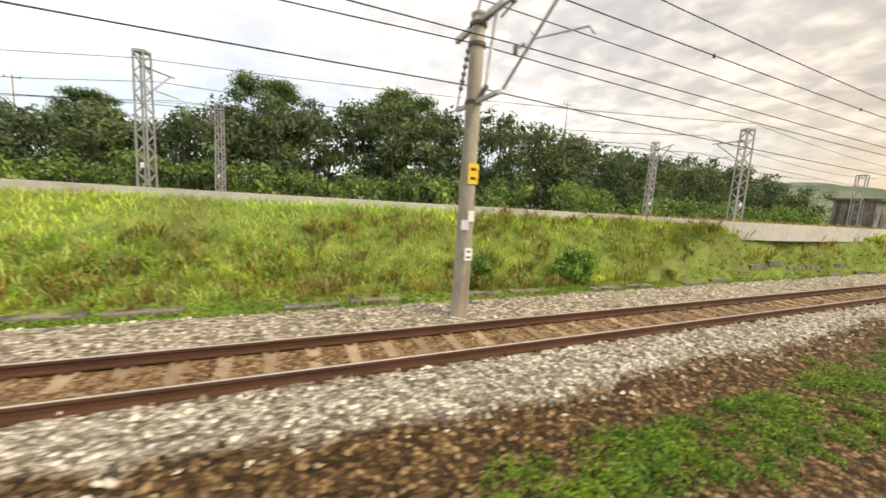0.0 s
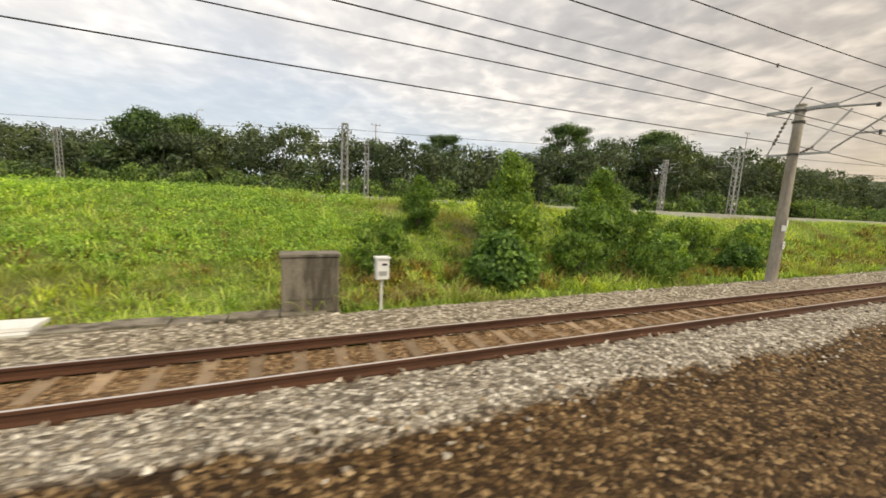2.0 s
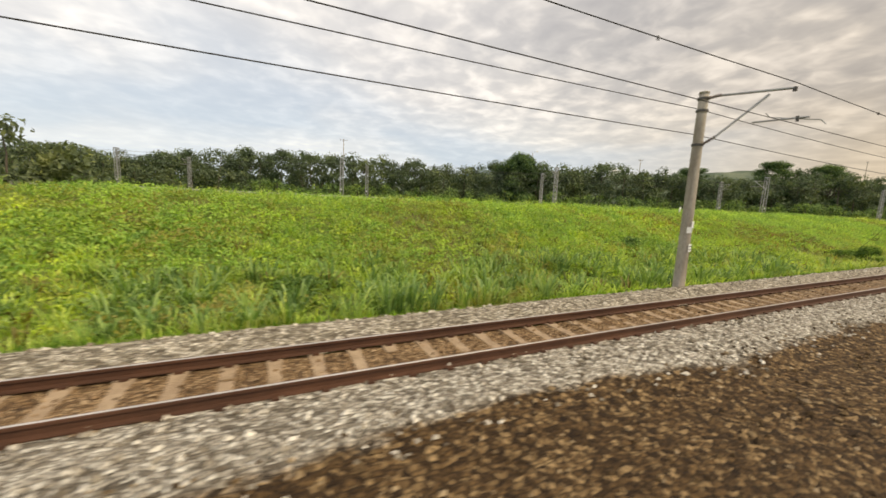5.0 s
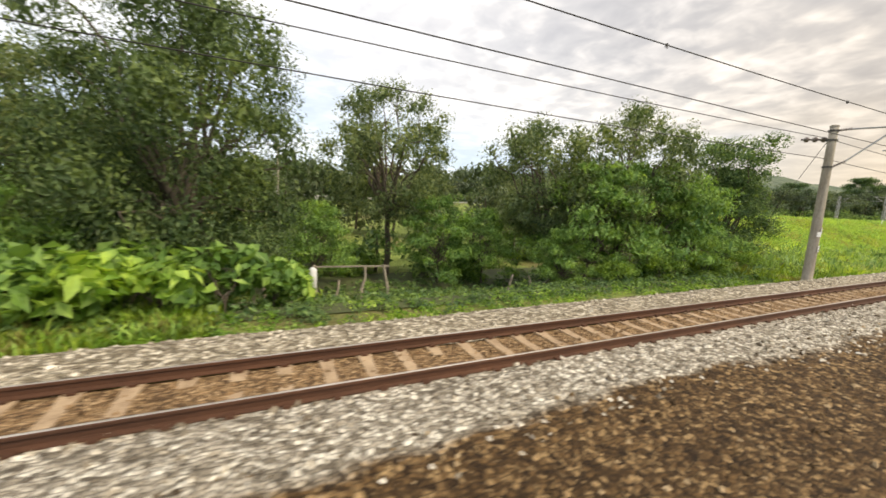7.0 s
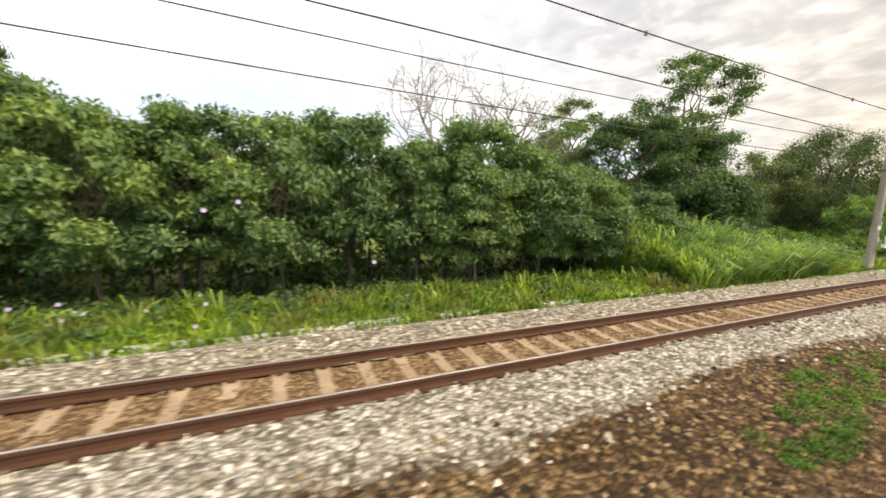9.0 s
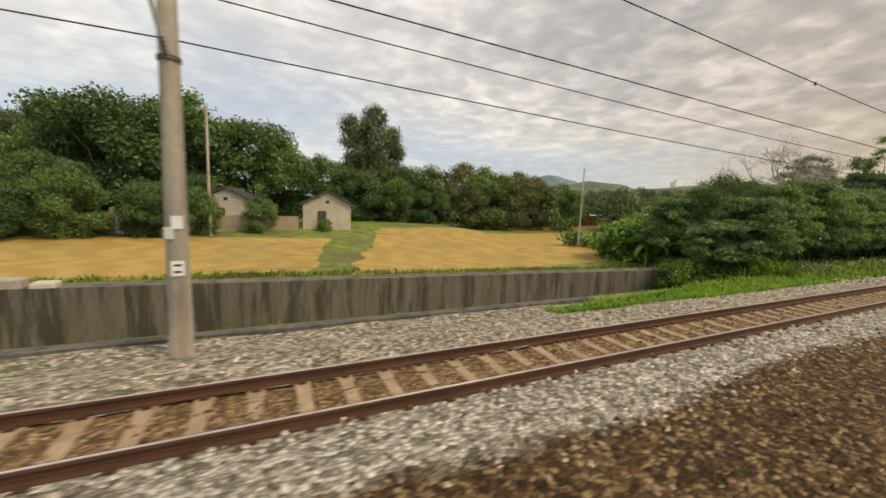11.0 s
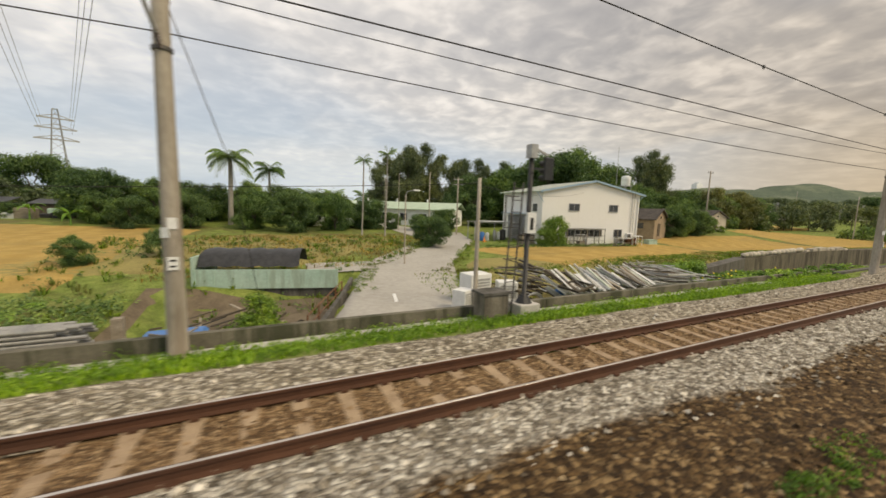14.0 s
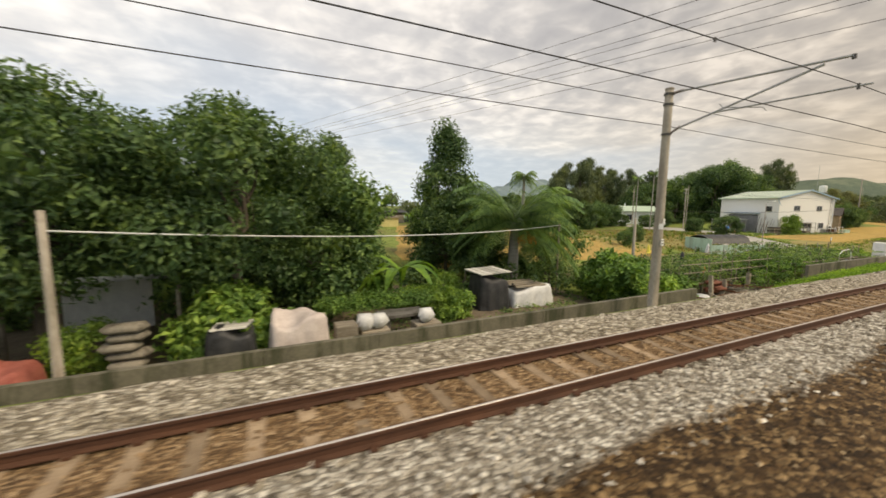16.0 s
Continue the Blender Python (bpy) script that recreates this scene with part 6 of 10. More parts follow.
for i, (x, y, q) in enumerate(((-121.5, 11.6, 0.7), (-154.2, 11.4, 1.1), (-160.4, 11.6, 1.0), (-163.2, 12.6, 1.1), (-161.8, 10.4, 0.8), (-164.6, 11.2, 0.9), (-153.2, 12.8, 1.2), (-159.4, 13.0, 1.2))):
    set_tree(PROTO["bush_bright" if i % 2 else "bush"], x, y, q, 61 * i, 0.85 + 0.1 * (i % 4), sink=0.1, group="garden bushes")
for i, (x, y, q, t) in enumerate(((-134.6, 12.4, 0.85, 1.0), (-132.6, 12.9, 1.75, 1.0), (-129.6, 12.4, 1.75, 1.0), (-127.2, 11.8, 1.5, 1.05), (-138.4, 17.6, 1.35, 1.0), (-136.0, 17.0, 1.15, 1.05), (-152.9, 11.4, 1.12, 1.2), (-151.2, 13.0, 0.9, 1.1), (-125.6, 13.2, 1.1, 0.95), (-170.6, 14.0, 0.9, 1.15), (-144.6, 17.6, 1.2, 1.0))):
    set_tree(PROTO["feather"], x, y, q, 83 * i, t, sink=0.1, group="young garden trees")
for i, (x, y, q) in enumerate(((-125.0, 15.0, 0.9), (-127.2, 17.4, 0.9), (-123.8, 22.0, 1.2), (-128.0, 24.0, 1.3), (-145.0, 22.5, 1.3), (-150.0, 21.0, 1.4), (-166.5, 14.2, 1.4), (-130.6, 10.6, 0.7), (-133.4, 10.4, 0.6), (-136.2, 18.0, 0.9), (-142.0, 21.0, 1.0), (-127.8, 10.4, 0.7))):
    set_tree(PROTO["bush"], x, y, q, 83 * i, 0.9, sink=0.1, group="garden bushes")


def outside_garden(p):
    """Leaves the dug garden between the two stands of trees free of rough grass."""
    return p[(p[:, 0] < -147.4) | (p[:, 0] > -126.5)]


for k in range(13):
    x = -146.4 + 1.45 * k
    row = scatter(46, x - 0.22, x + 0.22, lambda x, u: 10.4 + 8.6 * u, 300 + k)
    weeds("vegetable_row", "row of low leafy vegetables in dug soil", row, 0.24, 0.10, 20, M["leaf_mid" if k % 3 else "leaf_bright"], 320 + k, 0.7)
weeds("garden_creeper", "dark low creepers along the garden's edge", scatter(230, -147.5, -126.5, lambda x, u: bed_edge(x) + 0.5 + 2.2 * u, 340, 2.5), 0.34, 0.11, 26, M["leaf_dark"], 341, 0.6)
weeds("garden_creeper", "bright low creepers along the garden's edge", scatter(110, -147.5, -126.5, lambda x, u: bed_edge(x) + 0.3 + 1.6 * u, 342, 2.0), 0.28, 0.10, 26, M["leaf_bright"], 343, 0.6)
und = [(x, 18.5 + 1.4 * math.sin(2.1 * x), zg(x, 18.5)) for x in np.arange(-146.5, -172, -1.3)]
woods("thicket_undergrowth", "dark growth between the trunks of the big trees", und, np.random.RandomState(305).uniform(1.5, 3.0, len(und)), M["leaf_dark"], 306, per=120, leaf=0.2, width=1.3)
und = [(x, 23.5 + 1.2 * math.sin(1.7 * x), zg(x, 23.5)) for x in np.arange(-124, -137.0, -1.4)] + [(x, 24.0, zg(x, 24.0)) for x in np.arange(-143.5, -150, -1.4)]
woods("garden_thicket", "dark bushes behind the garden trees", und, np.random.RandomState(307).uniform(1.6, 3.2, len(und)), M["leaf_mid"], 308, per=120, leaf=0.2, width=1.4)
tufts("reed_bed", "tall pale reeds beside the track", scatter(480, -174.5, -166.0, lambda x, u: bed_edge(x) + 0.8 + np.clip((-164.0 - x) * 0.55, 0.4, 5.0) * u, 72), 1.5, 0.05, 46, M["reed"], 73, 1.35, spread=0.3)
tufts("reed_bed", "tall pale reeds beside the track", scatter(200, -174.6, -167.6, lambda x, u: 10.2 + 1.3 * u + 0.9 * np.clip((-168 - x) / 4, 0, 1) * u, 172), 2.2, 0.05, 40, M["reed"], 173, 0.95, spread=0.34)
tufts("reed_bed", "tall pale reeds beside the track", scatter(130, -174.8, -168.6, lambda x, u: 11.7 + 1.4 * u, 174), 2.8, 0.05, 40, M["reed"], 175, 0.8, spread=0.36)
tufts("reed_bed", "rank dark grass at the hedge's foot", scatter(150, -212.6, -205.5, lambda x, u: 9.6 + 1.9 * u, 176), 1.25, 0.06, 24, M["verge_mixed"], 177, 0.9, spread=0.3)
for i, (x, y, q) in enumerate(((-147.4, 10.3, 1.2), (-148.8, 10.7, 1.35), (-150.2, 10.3, 1.3), (-151.6, 10.9, 1.25), (-146.3, 10.9, 0.95), (-153.0, 10.4, 1.1))):
    set_tree(PROTO["taro"], x, y, q, 77 * i, 1.0, sink=0.05, group="broad-leaved plants")
grass("thicket_grass", "rough grass under the trees", outside_garden(scatter(42000, -206, -120, lambda x, u: bed_edge(x) + 0.3 + 4.5 * u ** 1.3, 74, 2.0)), 0.30, 0.045, M["verge_mixed"], 75, 0.9)
tufts("thicket_tussocks", "tussocks of dark and dry grass under the hedge", outside_garden(scatter(700, -208, -120, lambda x, u: bed_edge(x) + 0.6 + 3.4 * u, 96, 2.0)), 0.6, 0.045, 14, M["verge_mixed"], 97, 1.0)
grass("clearing_grass", "soft fresh green grass in the clearing", scatter(9000, -167, -148, lambda x, u: bed_edge(x) + 0.5 + 4.6 * u, 274, 1.5), 0.34, 0.045, M["leaf_meadow"], 275, 1.0)
weeds("thicket_weeds", "leafy undergrowth beneath the trees", scatter(2600, -207, -120, lambda x, u: bed_edge(x) + 1.2 + 9 * u, 76, 4.0), 0.45, 0.19, 16, M["leaf_mid"], 77)
weeds("verge_weeds", "bright low weeds beside the ballast", scatter(1500, -210, -120, lambda x, u: bed_edge(x) + 0.1 + 1.6 * u, 78, 3.0), 0.25, 0.10, 14, M["grass_low"], 79)


def flowers(name, label, spots, r, mat, seed, lift=0.3):
    rs = np.random.RandomState(seed)
    out = []
    for x, y in spots:
        z = zg(x, y) + lift * rs.uniform(0.5, 1.4)
        out.append(shifted(tube([(0, 0, 0), (0, -0.02, 0.03), (0, -0.035, 0.035)], [0.01, r, r * 1.1], 6), (x, y, z)))
    return solo(name, merge(out), mat, label, "flowers", kind="stuff")


flowers("lilac_flowers", "pale lilac trumpet flowers in the verge", scatter(30, -204, -190, lambda x, u: bed_edge(x) + 1.0 + 2.2 * u, 90), 0.04, M["lilac"], 91, 0.45)
flowers("lilac_flowers", "pale lilac trumpet flowers in the hedge", np.array([(-189.6, 10.8), (-190.4, 11.0), (-199.4, 10.9), (-201.5, 11.2), (-186.0, 11.1)]), 0.06, M["lilac"], 92, 2.2)
rs = np.random.RandomState(99)
verge_kerb = tagged(new("verge_kerb"), "broken pale kerb slabs lying in the hedge's verge", "kerb", kind="structure")
for x in (-193.2, -191.9, -190.6, -189.3, -187.9, -186.7, -184.6, -181.4, -178.2, -203.5, -206.0):
    y = float(bed_edge(x)) + 0.55 + rs.uniform(-0.05, 0.08)
    part("kerb_stone", shifted(block(-0.6, 0.6, -0.14, 0.14, -0.2, 0.09), (x, y, zg(x, y) + rs.uniform(0.0, 0.05))), M["concrete_pale"], verge_kerb)
# the gardeners' things: fence posts, a hung sack, a bench, planted rows
for k, (x, y, h, ln) in enumerate(((-145.1, 12.6, 1.5, 0.0), (-143.6, 12.4, 1.4, 0.15), (-142.7, 12.0, 1.35, -0.2), (-144.2, 13.8, 1.1, 0.1), (-146.6, 13.4, 1.2, 0.0), (-137.0, 13.2, 1.0, 0.3), (-135.9, 12.8, 0.9, -0.25))):
    solo("fence_post", limb((x, y, zg(x, y) - 0.2), (x + ln, y, zg(x, y) + h), 0.06, 0.05, np.random.RandomState(k), 0.05), M["wood"], "weathered wooden garden post", "post", "garden posts")
solo("fence_rail", beam((-145.1, 12.55, zg(-145.1, 12.6) + 1.45), (-142.7, 12.0, zg(-142.7, 12) + 1.3), 0.05, 0.05), M["wood"], "thin wooden rail between garden posts", "rail")
sack = thing("hung_sack", "white sack hung on a garden post", "sack", (-145.15, 12.42, zg(-145.1, 12.6)))
part("bag", tube([(0, 0, 0.72), (0, 0, 0.78), (0.02, 0, 1.1), (0, 0, 1.38), (0, 0.02, 1.46)], [0.08, 0.13, 0.12, 0.13, 0.03], 8), M["tarp_white"], sack, smooth=True)
bench = thing("garden_bench", "low grey bench under the big tree", "bench", (-147.6, 13.5, zg(-147.6, 13.5)))
part("seat", block(-0.7, 0.7, -0.2, 0.2, 0.42, 0.48), M["wood"], bench)
for s in (-0.55, 0.55):
    part("leg", block(s - 0.04, s + 0.04, -0.16, 0.16, -0.1, 0.42), M["wood"], bench)
for k in range(7):
    x = -119.6 - k * 0.75
    solo("soil_ridge", merge([beam((x, 17.4, zg(x, 17.4) + 0.05), (x - 1.4, 21.2, zg(x, 21) + 0.05), 0.4, 0.18)]), M["soil"], "ridge of dug brown soil in a garden plot", "soil row", "planted rows")
banana(-123.5, 24.5, zg(-123.5, 24.5), 2.2, 5)
banana(-126.2, 26.0, zg(-126, 26), 2.0, 6)
log = solo("fallen_log", limb((-133.8, 15.2, zg(-133.8, 15.2) + 0.1), (-131.2, 15.7, zg(-131.2, 15.7) + 0.9), 0.16, 0.11, np.random.RandomState(9), 0.08), M["bark"], "leaning dark tree limb", "log")
thin_pole(-146.0, 30.0, -1.0, 6.0, "pale concrete utility pole among the trees", 1)
# wood and scrub beyond the gardens
rs = np.random.RandomState(93)
bx = np.arange(-118, -207, -3.4)
woods("garden_wood", "green wood beyond the gardens", [(x, 44 + 8 * math.sin(x / 17) + rs.uniform(-3, 3), -0.6) for x in bx], rs.uniform(5.5, 7.5, len(bx)), M["leaf_wood"], 94, per=60, leaf=0.55, width=2.8)
bx = np.arange(-120, -205, -2.6)
woods("garden_scrub", "tangled scrub behind the big trees", [(x, 25 + 3 * math.sin(x / 7) + rs.uniform(-2, 2), zg(x, 25)) for x in bx], rs.uniform(1.6, 3.2, len(bx)), M["leaf_mid"], 95, per=80, leaf=0.34, width=1.7)

# ---- third stretch: drain wall, cut rice fields, a white workshop, scrapyard, kitchen gardens ----
def slab_wall(name, label, pts, tops, depth, thick, mat, parent=None, panel=3.0, kind="structure"):
    """An upright wall along pts, in panels with their own joints."""
    e = tagged(new(name), label, "wall", kind=kind)
    pts, tops = np.asarray(pts, dtype=float), np.asarray(tops, dtype=float)
    s = np.concatenate([[0], np.cumsum(np.hypot(*np.diff(pts, axis=0).T))])
    n = max(1, int(s[-1] / panel))
    for k in range(n):
        a, b = s[-1] * k / n, s[-1] * (k + 1) / n - 0.012
        pa, pb = [np.array([np.interp(u, s, pts[:, i]) for i in (0, 1)]) for u in (a, b)]
        za, zb = np.interp(a, s, tops), np.interp(b, s, tops)
        d = (pb - pa) / np.linalg.norm(pb - pa)
        nrm = np.array([-d[1], d[0]]) * thick / 2
        v = [(*(p + sg * nrm), z) for p, zt in ((pa, za), (pb, zb)) for sg in (-1, 1) for z in (zt - depth, zt)]
        part("wall_panel", (np.array(v), CUBE_F), mat, e)
    return e


cx = np.array([-206.0, -225, -244, -257.0])
slab_wall("drain_wall", "tall stained concrete drain wall below the fields", [(x, float(channel_wall_y(x)) + 0.4) for x in cx], [-1.1, -1.2, -1.15, -1.68], 2.8, 0.9, M["drain_concrete"])
# this stretch lies in shade, which the darker damp concrete carries as colour
slab_wall("drain_wall_end", "plain damp drain wall, its shade put into dark concrete", [(-257.0, 19.3), (-264.0, 17.7), (-274.0, 15.9)], [-1.68, -1.75, -1.9], 2.6, 0.9, M["concrete_dark"])
slab_wall("drain_kerb", "low dark concrete kerb along the ballast", [(-221.5, 8.55), (-240, 8.5), (-262, 8.4), (-271, 8.35)], [-0.42, -0.42, -0.44, -0.5], 0.6, 0.25, M["concrete_dark"])
slab_wall("trackside_wall", "low weathered concrete wall beside the track", [(-262.5, 9.35), (-290.5, 9.3), (-316.5, 9.3), (-321.5, 10.2)], [-0.62, -0.56, -0.45, -0.75], 0.9, 0.18, M["wall_mossy"])
slab_wall("trackside_wall_end", "low mossy concrete wall beside the track", [(-331.5, 10.4), (-345, 10.3), (-362, 10.2)], [-1.30, -1.36, -1.40], 0.9, 0.18, M["wall_mossy"])
slab_wall("wall_footing", "pale narrow concrete strip at the foot of the wall", [(-276.0, 8.95), (-300.0, 8.9), (-318.0, 8.95)], [-0.80, -0.82, -0.86], 0.3, 0.34, M["concrete_pale"], panel=1.6)
rs = np.random.RandomState(101)
for k in range(15):
    x = -256.6 + k * 0.66 + rs.uniform(-0.08, 0.08)
    y = float(channel_wall_y(x)) + 0.22
    a = rs.uniform(0.95, 1.3)
    geo = tube([(-0.29, 0, -0.02), (-0.25, 0, 0), (-0.12, 0.02, 0.02), (0.08, 0, 0.03), (0.24, 0, 0), (0.29, 0, -0.02)], [0.05, 0.16, 0.235, 0.24, 0.16, 0.05], 9)
    solo("boulder", (geo[0] * np.array([a, a * 1.1, a * rs.uniform(0.85, 1.05)]) + np.array([x, y, np.interp(x, (-257, -244), (-1.62, -1.10)) + 0.14]), geo[1]), M["boulder_buff"], "pale rounded boulder set on the drain wall", "boulder", "boulders on the wall", smooth=True)
for k, x in enumerate((-246.3, -244.9, -243.4, -242.2, -241.2, -239.9, -238.4)):
    y, w = float(channel_wall_y(x)) + 0.25, 0.35 + 0.28 * ((k * 7) % 3)
    solo("coping_stone", shifted(block(-w, w, -0.28, 0.3, -0.1, 0.16 + 0.07 * (k % 3)), (x, y, np.interp(x, (-257, -244, -225), (-1.62, -1.12, -1.18)))), M["boulder_buff"], "flat buff stone lying on the drain wall", "stone", "boulders on the wall", bevel=0.05)


def lot(name, corners, mat, label, category, lift=0.05, n=14, kind="structure", ragged=0.0):
    """A four-cornered piece of ground laid over the land."""
    c = [np.array(p, dtype=float) for p in corners]
    u, w = np.meshgrid(np.linspace(0, 1, n), np.linspace(0, 1, n), indexing="ij")
    u, w = u[..., None], w[..., None]
    p = (c[0] * (1 - u) + c[1] * u) * (1 - w) + (c[3] * (1 - u) + c[2] * u) * w
    if ragged:
        p = p + ragged * np.stack([soft_noise(p[..., 0], p[..., 1], 1.3, 2.0), soft_noise(p[..., 0], p[..., 1], 1.7, 5.0)], -1)
    rim = np.zeros((n, n))
    rim[[0, -1], :] = 1
    rim[:, [0, -1]] = 1
    z = land(p[..., 0], p[..., 1]) + lift - (lift + 0.06) * rim * (ragged > 0)
    v = np.concatenate([p, z[..., None]], -1).reshape(-1, 3)
    i, j = np.meshgrid(np.arange(n - 1), np.arange(n - 1), indexing="ij")
    o = (i * n + j).ravel()
    return solo(name, (v, np.stack([o, o + n, o + n + 1, o + 1], 1)), mat, label, category, kind=kind, smooth=True)


lot("channel_floor", [(-273.0, 9.9), (-208.0, 9.6), (-208.0, 14.2), (-273.0, 15.0)], M["concrete_dark"], "damp concrete floor of the drain", "ground", 0.05, 40)
lot("garden_floor", [(-147.2, 8.9), (-126.5, 8.9), (-126.5, 20.5), (-147.2, 20.5)], M["garden_earth"], "dug dark garden earth with weeds between the rows", "ground", 0.04, 24)
lot("rice_field_1", [(-277.4, 21.2), (-254.5, 21.4), (-254.0, 31.2), (-280.2, 32.6)], M["stubble"], "golden field of cut rice stubble", "field", 0.075, 56, ragged=0.55)
lot("field_margin", [(-290.5, 12.2), (-262.5, 17.6), (-255.0, 22.4), (-283.6, 27.6)], M["dry_plot"], "rough trampled grass between the scrap and the field", "field", 0.045, 40, ragged=0.7)
lot("rice_field_2", [(-253.8, 21.5), (-229, 21.0), (-226, 33.5), (-253.0, 34.5)], M["stubble"], "golden field of cut rice stubble", "field", 0.04, 56, ragged=0.55)
lot("rice_field_3", [(-227.5, 20.0), (-205, 20.5), (-190, 44), (-220.5, 39.0)], M["stubble"], "golden field of cut rice stubble", "field", 0.05, 56, ragged=0.55)
lot("rice_field_4", [(-341, 27), (-309, 26), (-306, 56), (-330, 62)], M["stubble"], "golden field of cut rice stubble", "field", 0.05, 56, ragged=0.55)
lot("idle_plot", [(-316, 29), (-295.5, 28.5), (-282.5, 42), (-300, 52)], M["dry_plot"], "idle plot of rough dry grass", "field", 0.05, 40, ragged=0.7)
lot("rice_field_5", [(-196, 50), (-160, 48), (-150, 70), (-190, 72)], M["stubble"], "golden field of cut rice stubble", "field", 0.5, 56, ragged=0.55)
lot("road", [(-298.1, 11.6), (-291.4, 11.6), (-285.2, 26.0), (-292.6, 27.2)], M["lane_concrete"], "worn grey concrete lane down to the railway", "road", 0.06)
lot("road_apron", [(-296.2, 25.4), (-292.0, 25.4), (-291.5, 28.4), (-296.2, 28.6)], M["lane_concrete"], "worn grey concrete apron beside the lane", "road", 0.07)
lot("road_bend", [(-292.6, 27.2), (-285.2, 26.0), (-276.2, 38.0), (-280.6, 41.0)], M["lane_concrete"], "worn grey concrete lane down to the railway", "road", 0.06)
lot("road_yard", [(-280.6, 41.0), (-276.2, 38.0), (-271.5, 50.0), (-281.0, 66.0)], M["lane_concrete"], "worn grey concrete yard in front of the workshop", "road", 0.06)

lot("lane_mark", [(-293.02, 17.3), (-292.84, 17.3), (-292.42, 19.0), (-292.6, 19.0)], M["white_paint"], "worn white stroke painted on the lane", "road marking", 0.075, 4)

# ---- the white workshop ----
ws = thing("workshop", "two-storey white metal-clad workshop with a low gable roof", "building", (-269.6, 33.75, -1.75), -9.2)
W, DP, EV, RG = 14.0, 10.2, 6.30, 7.62


def gable(y0, y1):
    v = [(0, y0, -0.4), (W, y0, -0.4), (W, y0, EV), (W / 2, y0, RG), (0, y0, EV), (0, y1, -0.4), (W, y1, -0.4), (W, y1, EV), (W / 2, y1, RG), (0, y1, EV)]
    f = [(0, 1, 2, 4), (4, 2, 3, 3), (5, 9, 7, 6), (9, 8, 8, 7), (0, 5, 6, 1), (1, 6, 7, 2), (0, 4, 9, 5), (2, 7, 8, 3), (3, 8, 9, 4)]
    return np.array(v, dtype=float), f


def wall_mesh(name, y0, y1, parent, mat):
    me = bpy.data.meshes.new(name)
    v, f = gable(y0, y1)
    me.from_pydata([tuple(p) for p in v], [], [tuple(dict.fromkeys(q)) for q in f])
    me.materials.append(mat)
    ob = new(name, me)
    ob.parent = parent
    return ob


wall_mesh("wall", 0.0, DP, ws, M["panel_white"])
for s in (0, 1):
    x0, x1, z0, z1 = ((-0.55, W / 2, EV - 0.13, RG + 0.02), (W / 2, W + 0.55, RG + 0.02, EV - 0.13))[s]
    v = np.array([(x, y, z + dz) for x, z in ((x0, z0), (x1, z1)) for y in (-0.35, DP + 0.35) for dz in (0.05, 0.13)])
    roof = part("roof", (v, CUBE_F), M["roof_green"], ws, "pale green sheet-metal roof slope")
    part("fascia", beam((x0, -0.37, z0 + 0.07), (x1, -0.37, z1 + 0.07), 0.05, 0.22), M["trim_blue"], roof, "pale blue edge trim")
    for k in range(24):
        u = (k + 0.5) / 24
        yy = -0.3 + u * (DP + 0.6)
        part("seam", beam((x0 + 0.02, yy, z0 + 0.145), (x1 - 0.02, yy, z1 + 0.145), 0.04, 0.04), M["roof_grey"], roof)


def window(parent, u, z, w, h, depth=0.0, bars=2, name="window"):
    f = part(name, merge([block(u - w / 2 - 0.06, u + w / 2 + 0.06, -0.05 + depth, 0.03 + depth, z + h / 2, z + h / 2 + 0.06), block(u - w / 2 - 0.06, u + w / 2 + 0.06, -0.09 + depth, 0.03 + depth, z - h / 2 - 0.07, z - h / 2), block(u - w / 2 - 0.06, u - w / 2, -0.05 + depth, 0.03 + depth, z - h / 2, z + h / 2), block(u + w / 2, u + w / 2 + 0.06, -0.05 + depth, 0.03 + depth, z - h / 2, z + h / 2)]), M["galvanised"], parent, "aluminium window frame")
    for k in range(bars):
        a, b = u - w / 2 + w * k / bars, u - w / 2 + w * (k + 1) / bars
        part("pane", block(a + 0.01, b - 0.01, -0.02 + depth, -0.005 + depth, z - h / 2, z + h / 2), M["glass_dark"], f)
        if k:
            part("mullion", block(a - 0.02, a + 0.02, -0.04 + depth, -0.02 + depth, z - h / 2, z + h / 2), M["galvanised"], f)
    return f


window(ws, 4.35, 4.52, 1.4, 0.78)
window(ws, 10.05, 4.52, 1.25, 0.78)
for u, w in ((4.05, 1.15), (5.4, 1.25), (6.75, 1.25), (8.0, 1.05)):
    window(ws, u, 1.42, w, 0.75, bars=2)
part("awning_frame", merge([beam((2.6, -0.6, 0.55), (8.6, -0.6, 0.55), 0.04, 0.05), beam((2.6, -0.6, 1.15), (8.6, -0.6, 1.15), 0.04, 0.05)] + [beam((u, -0.6, -0.2), (u, -0.6, 2.0), 0.05, 0.05) for u in (2.6, 4.1, 5.6, 7.1, 8.6)]), M["dark_steel"], ws, "dark pipe frame under the awning")
part("awning", block(2.5, 8.65, -0.55, -0.06, 1.95, 2.0), M["dark_steel"], ws, "thin dark awning over the window row")
window(ws, 11.0, 1.45, 1.15, 0.85, bars=2)
fan = part("wall_fan", shifted(tube([(0, -0.14, 0), (0, 0.02, 0)], 0.36, 16), (2.95, 0, 1.42)), M["dark_steel"], ws, "round extractor fan")
part("fan_hub", shifted(tube([(0, -0.17, 0), (0, -0.12, 0)], 0.09, 10), (2.95, 0, 1.42)), M["galvanised"], fan)
for k in range(4):
    part("fan_blade", beam((2.95, -0.15, 1.42), (2.95 + 0.3 * math.cos(k * 1.57 + 0.4), -0.15, 1.42 + 0.3 * math.sin(k * 1.57 + 0.4)), 0.02, 0.14), M["galvanised"], fan)
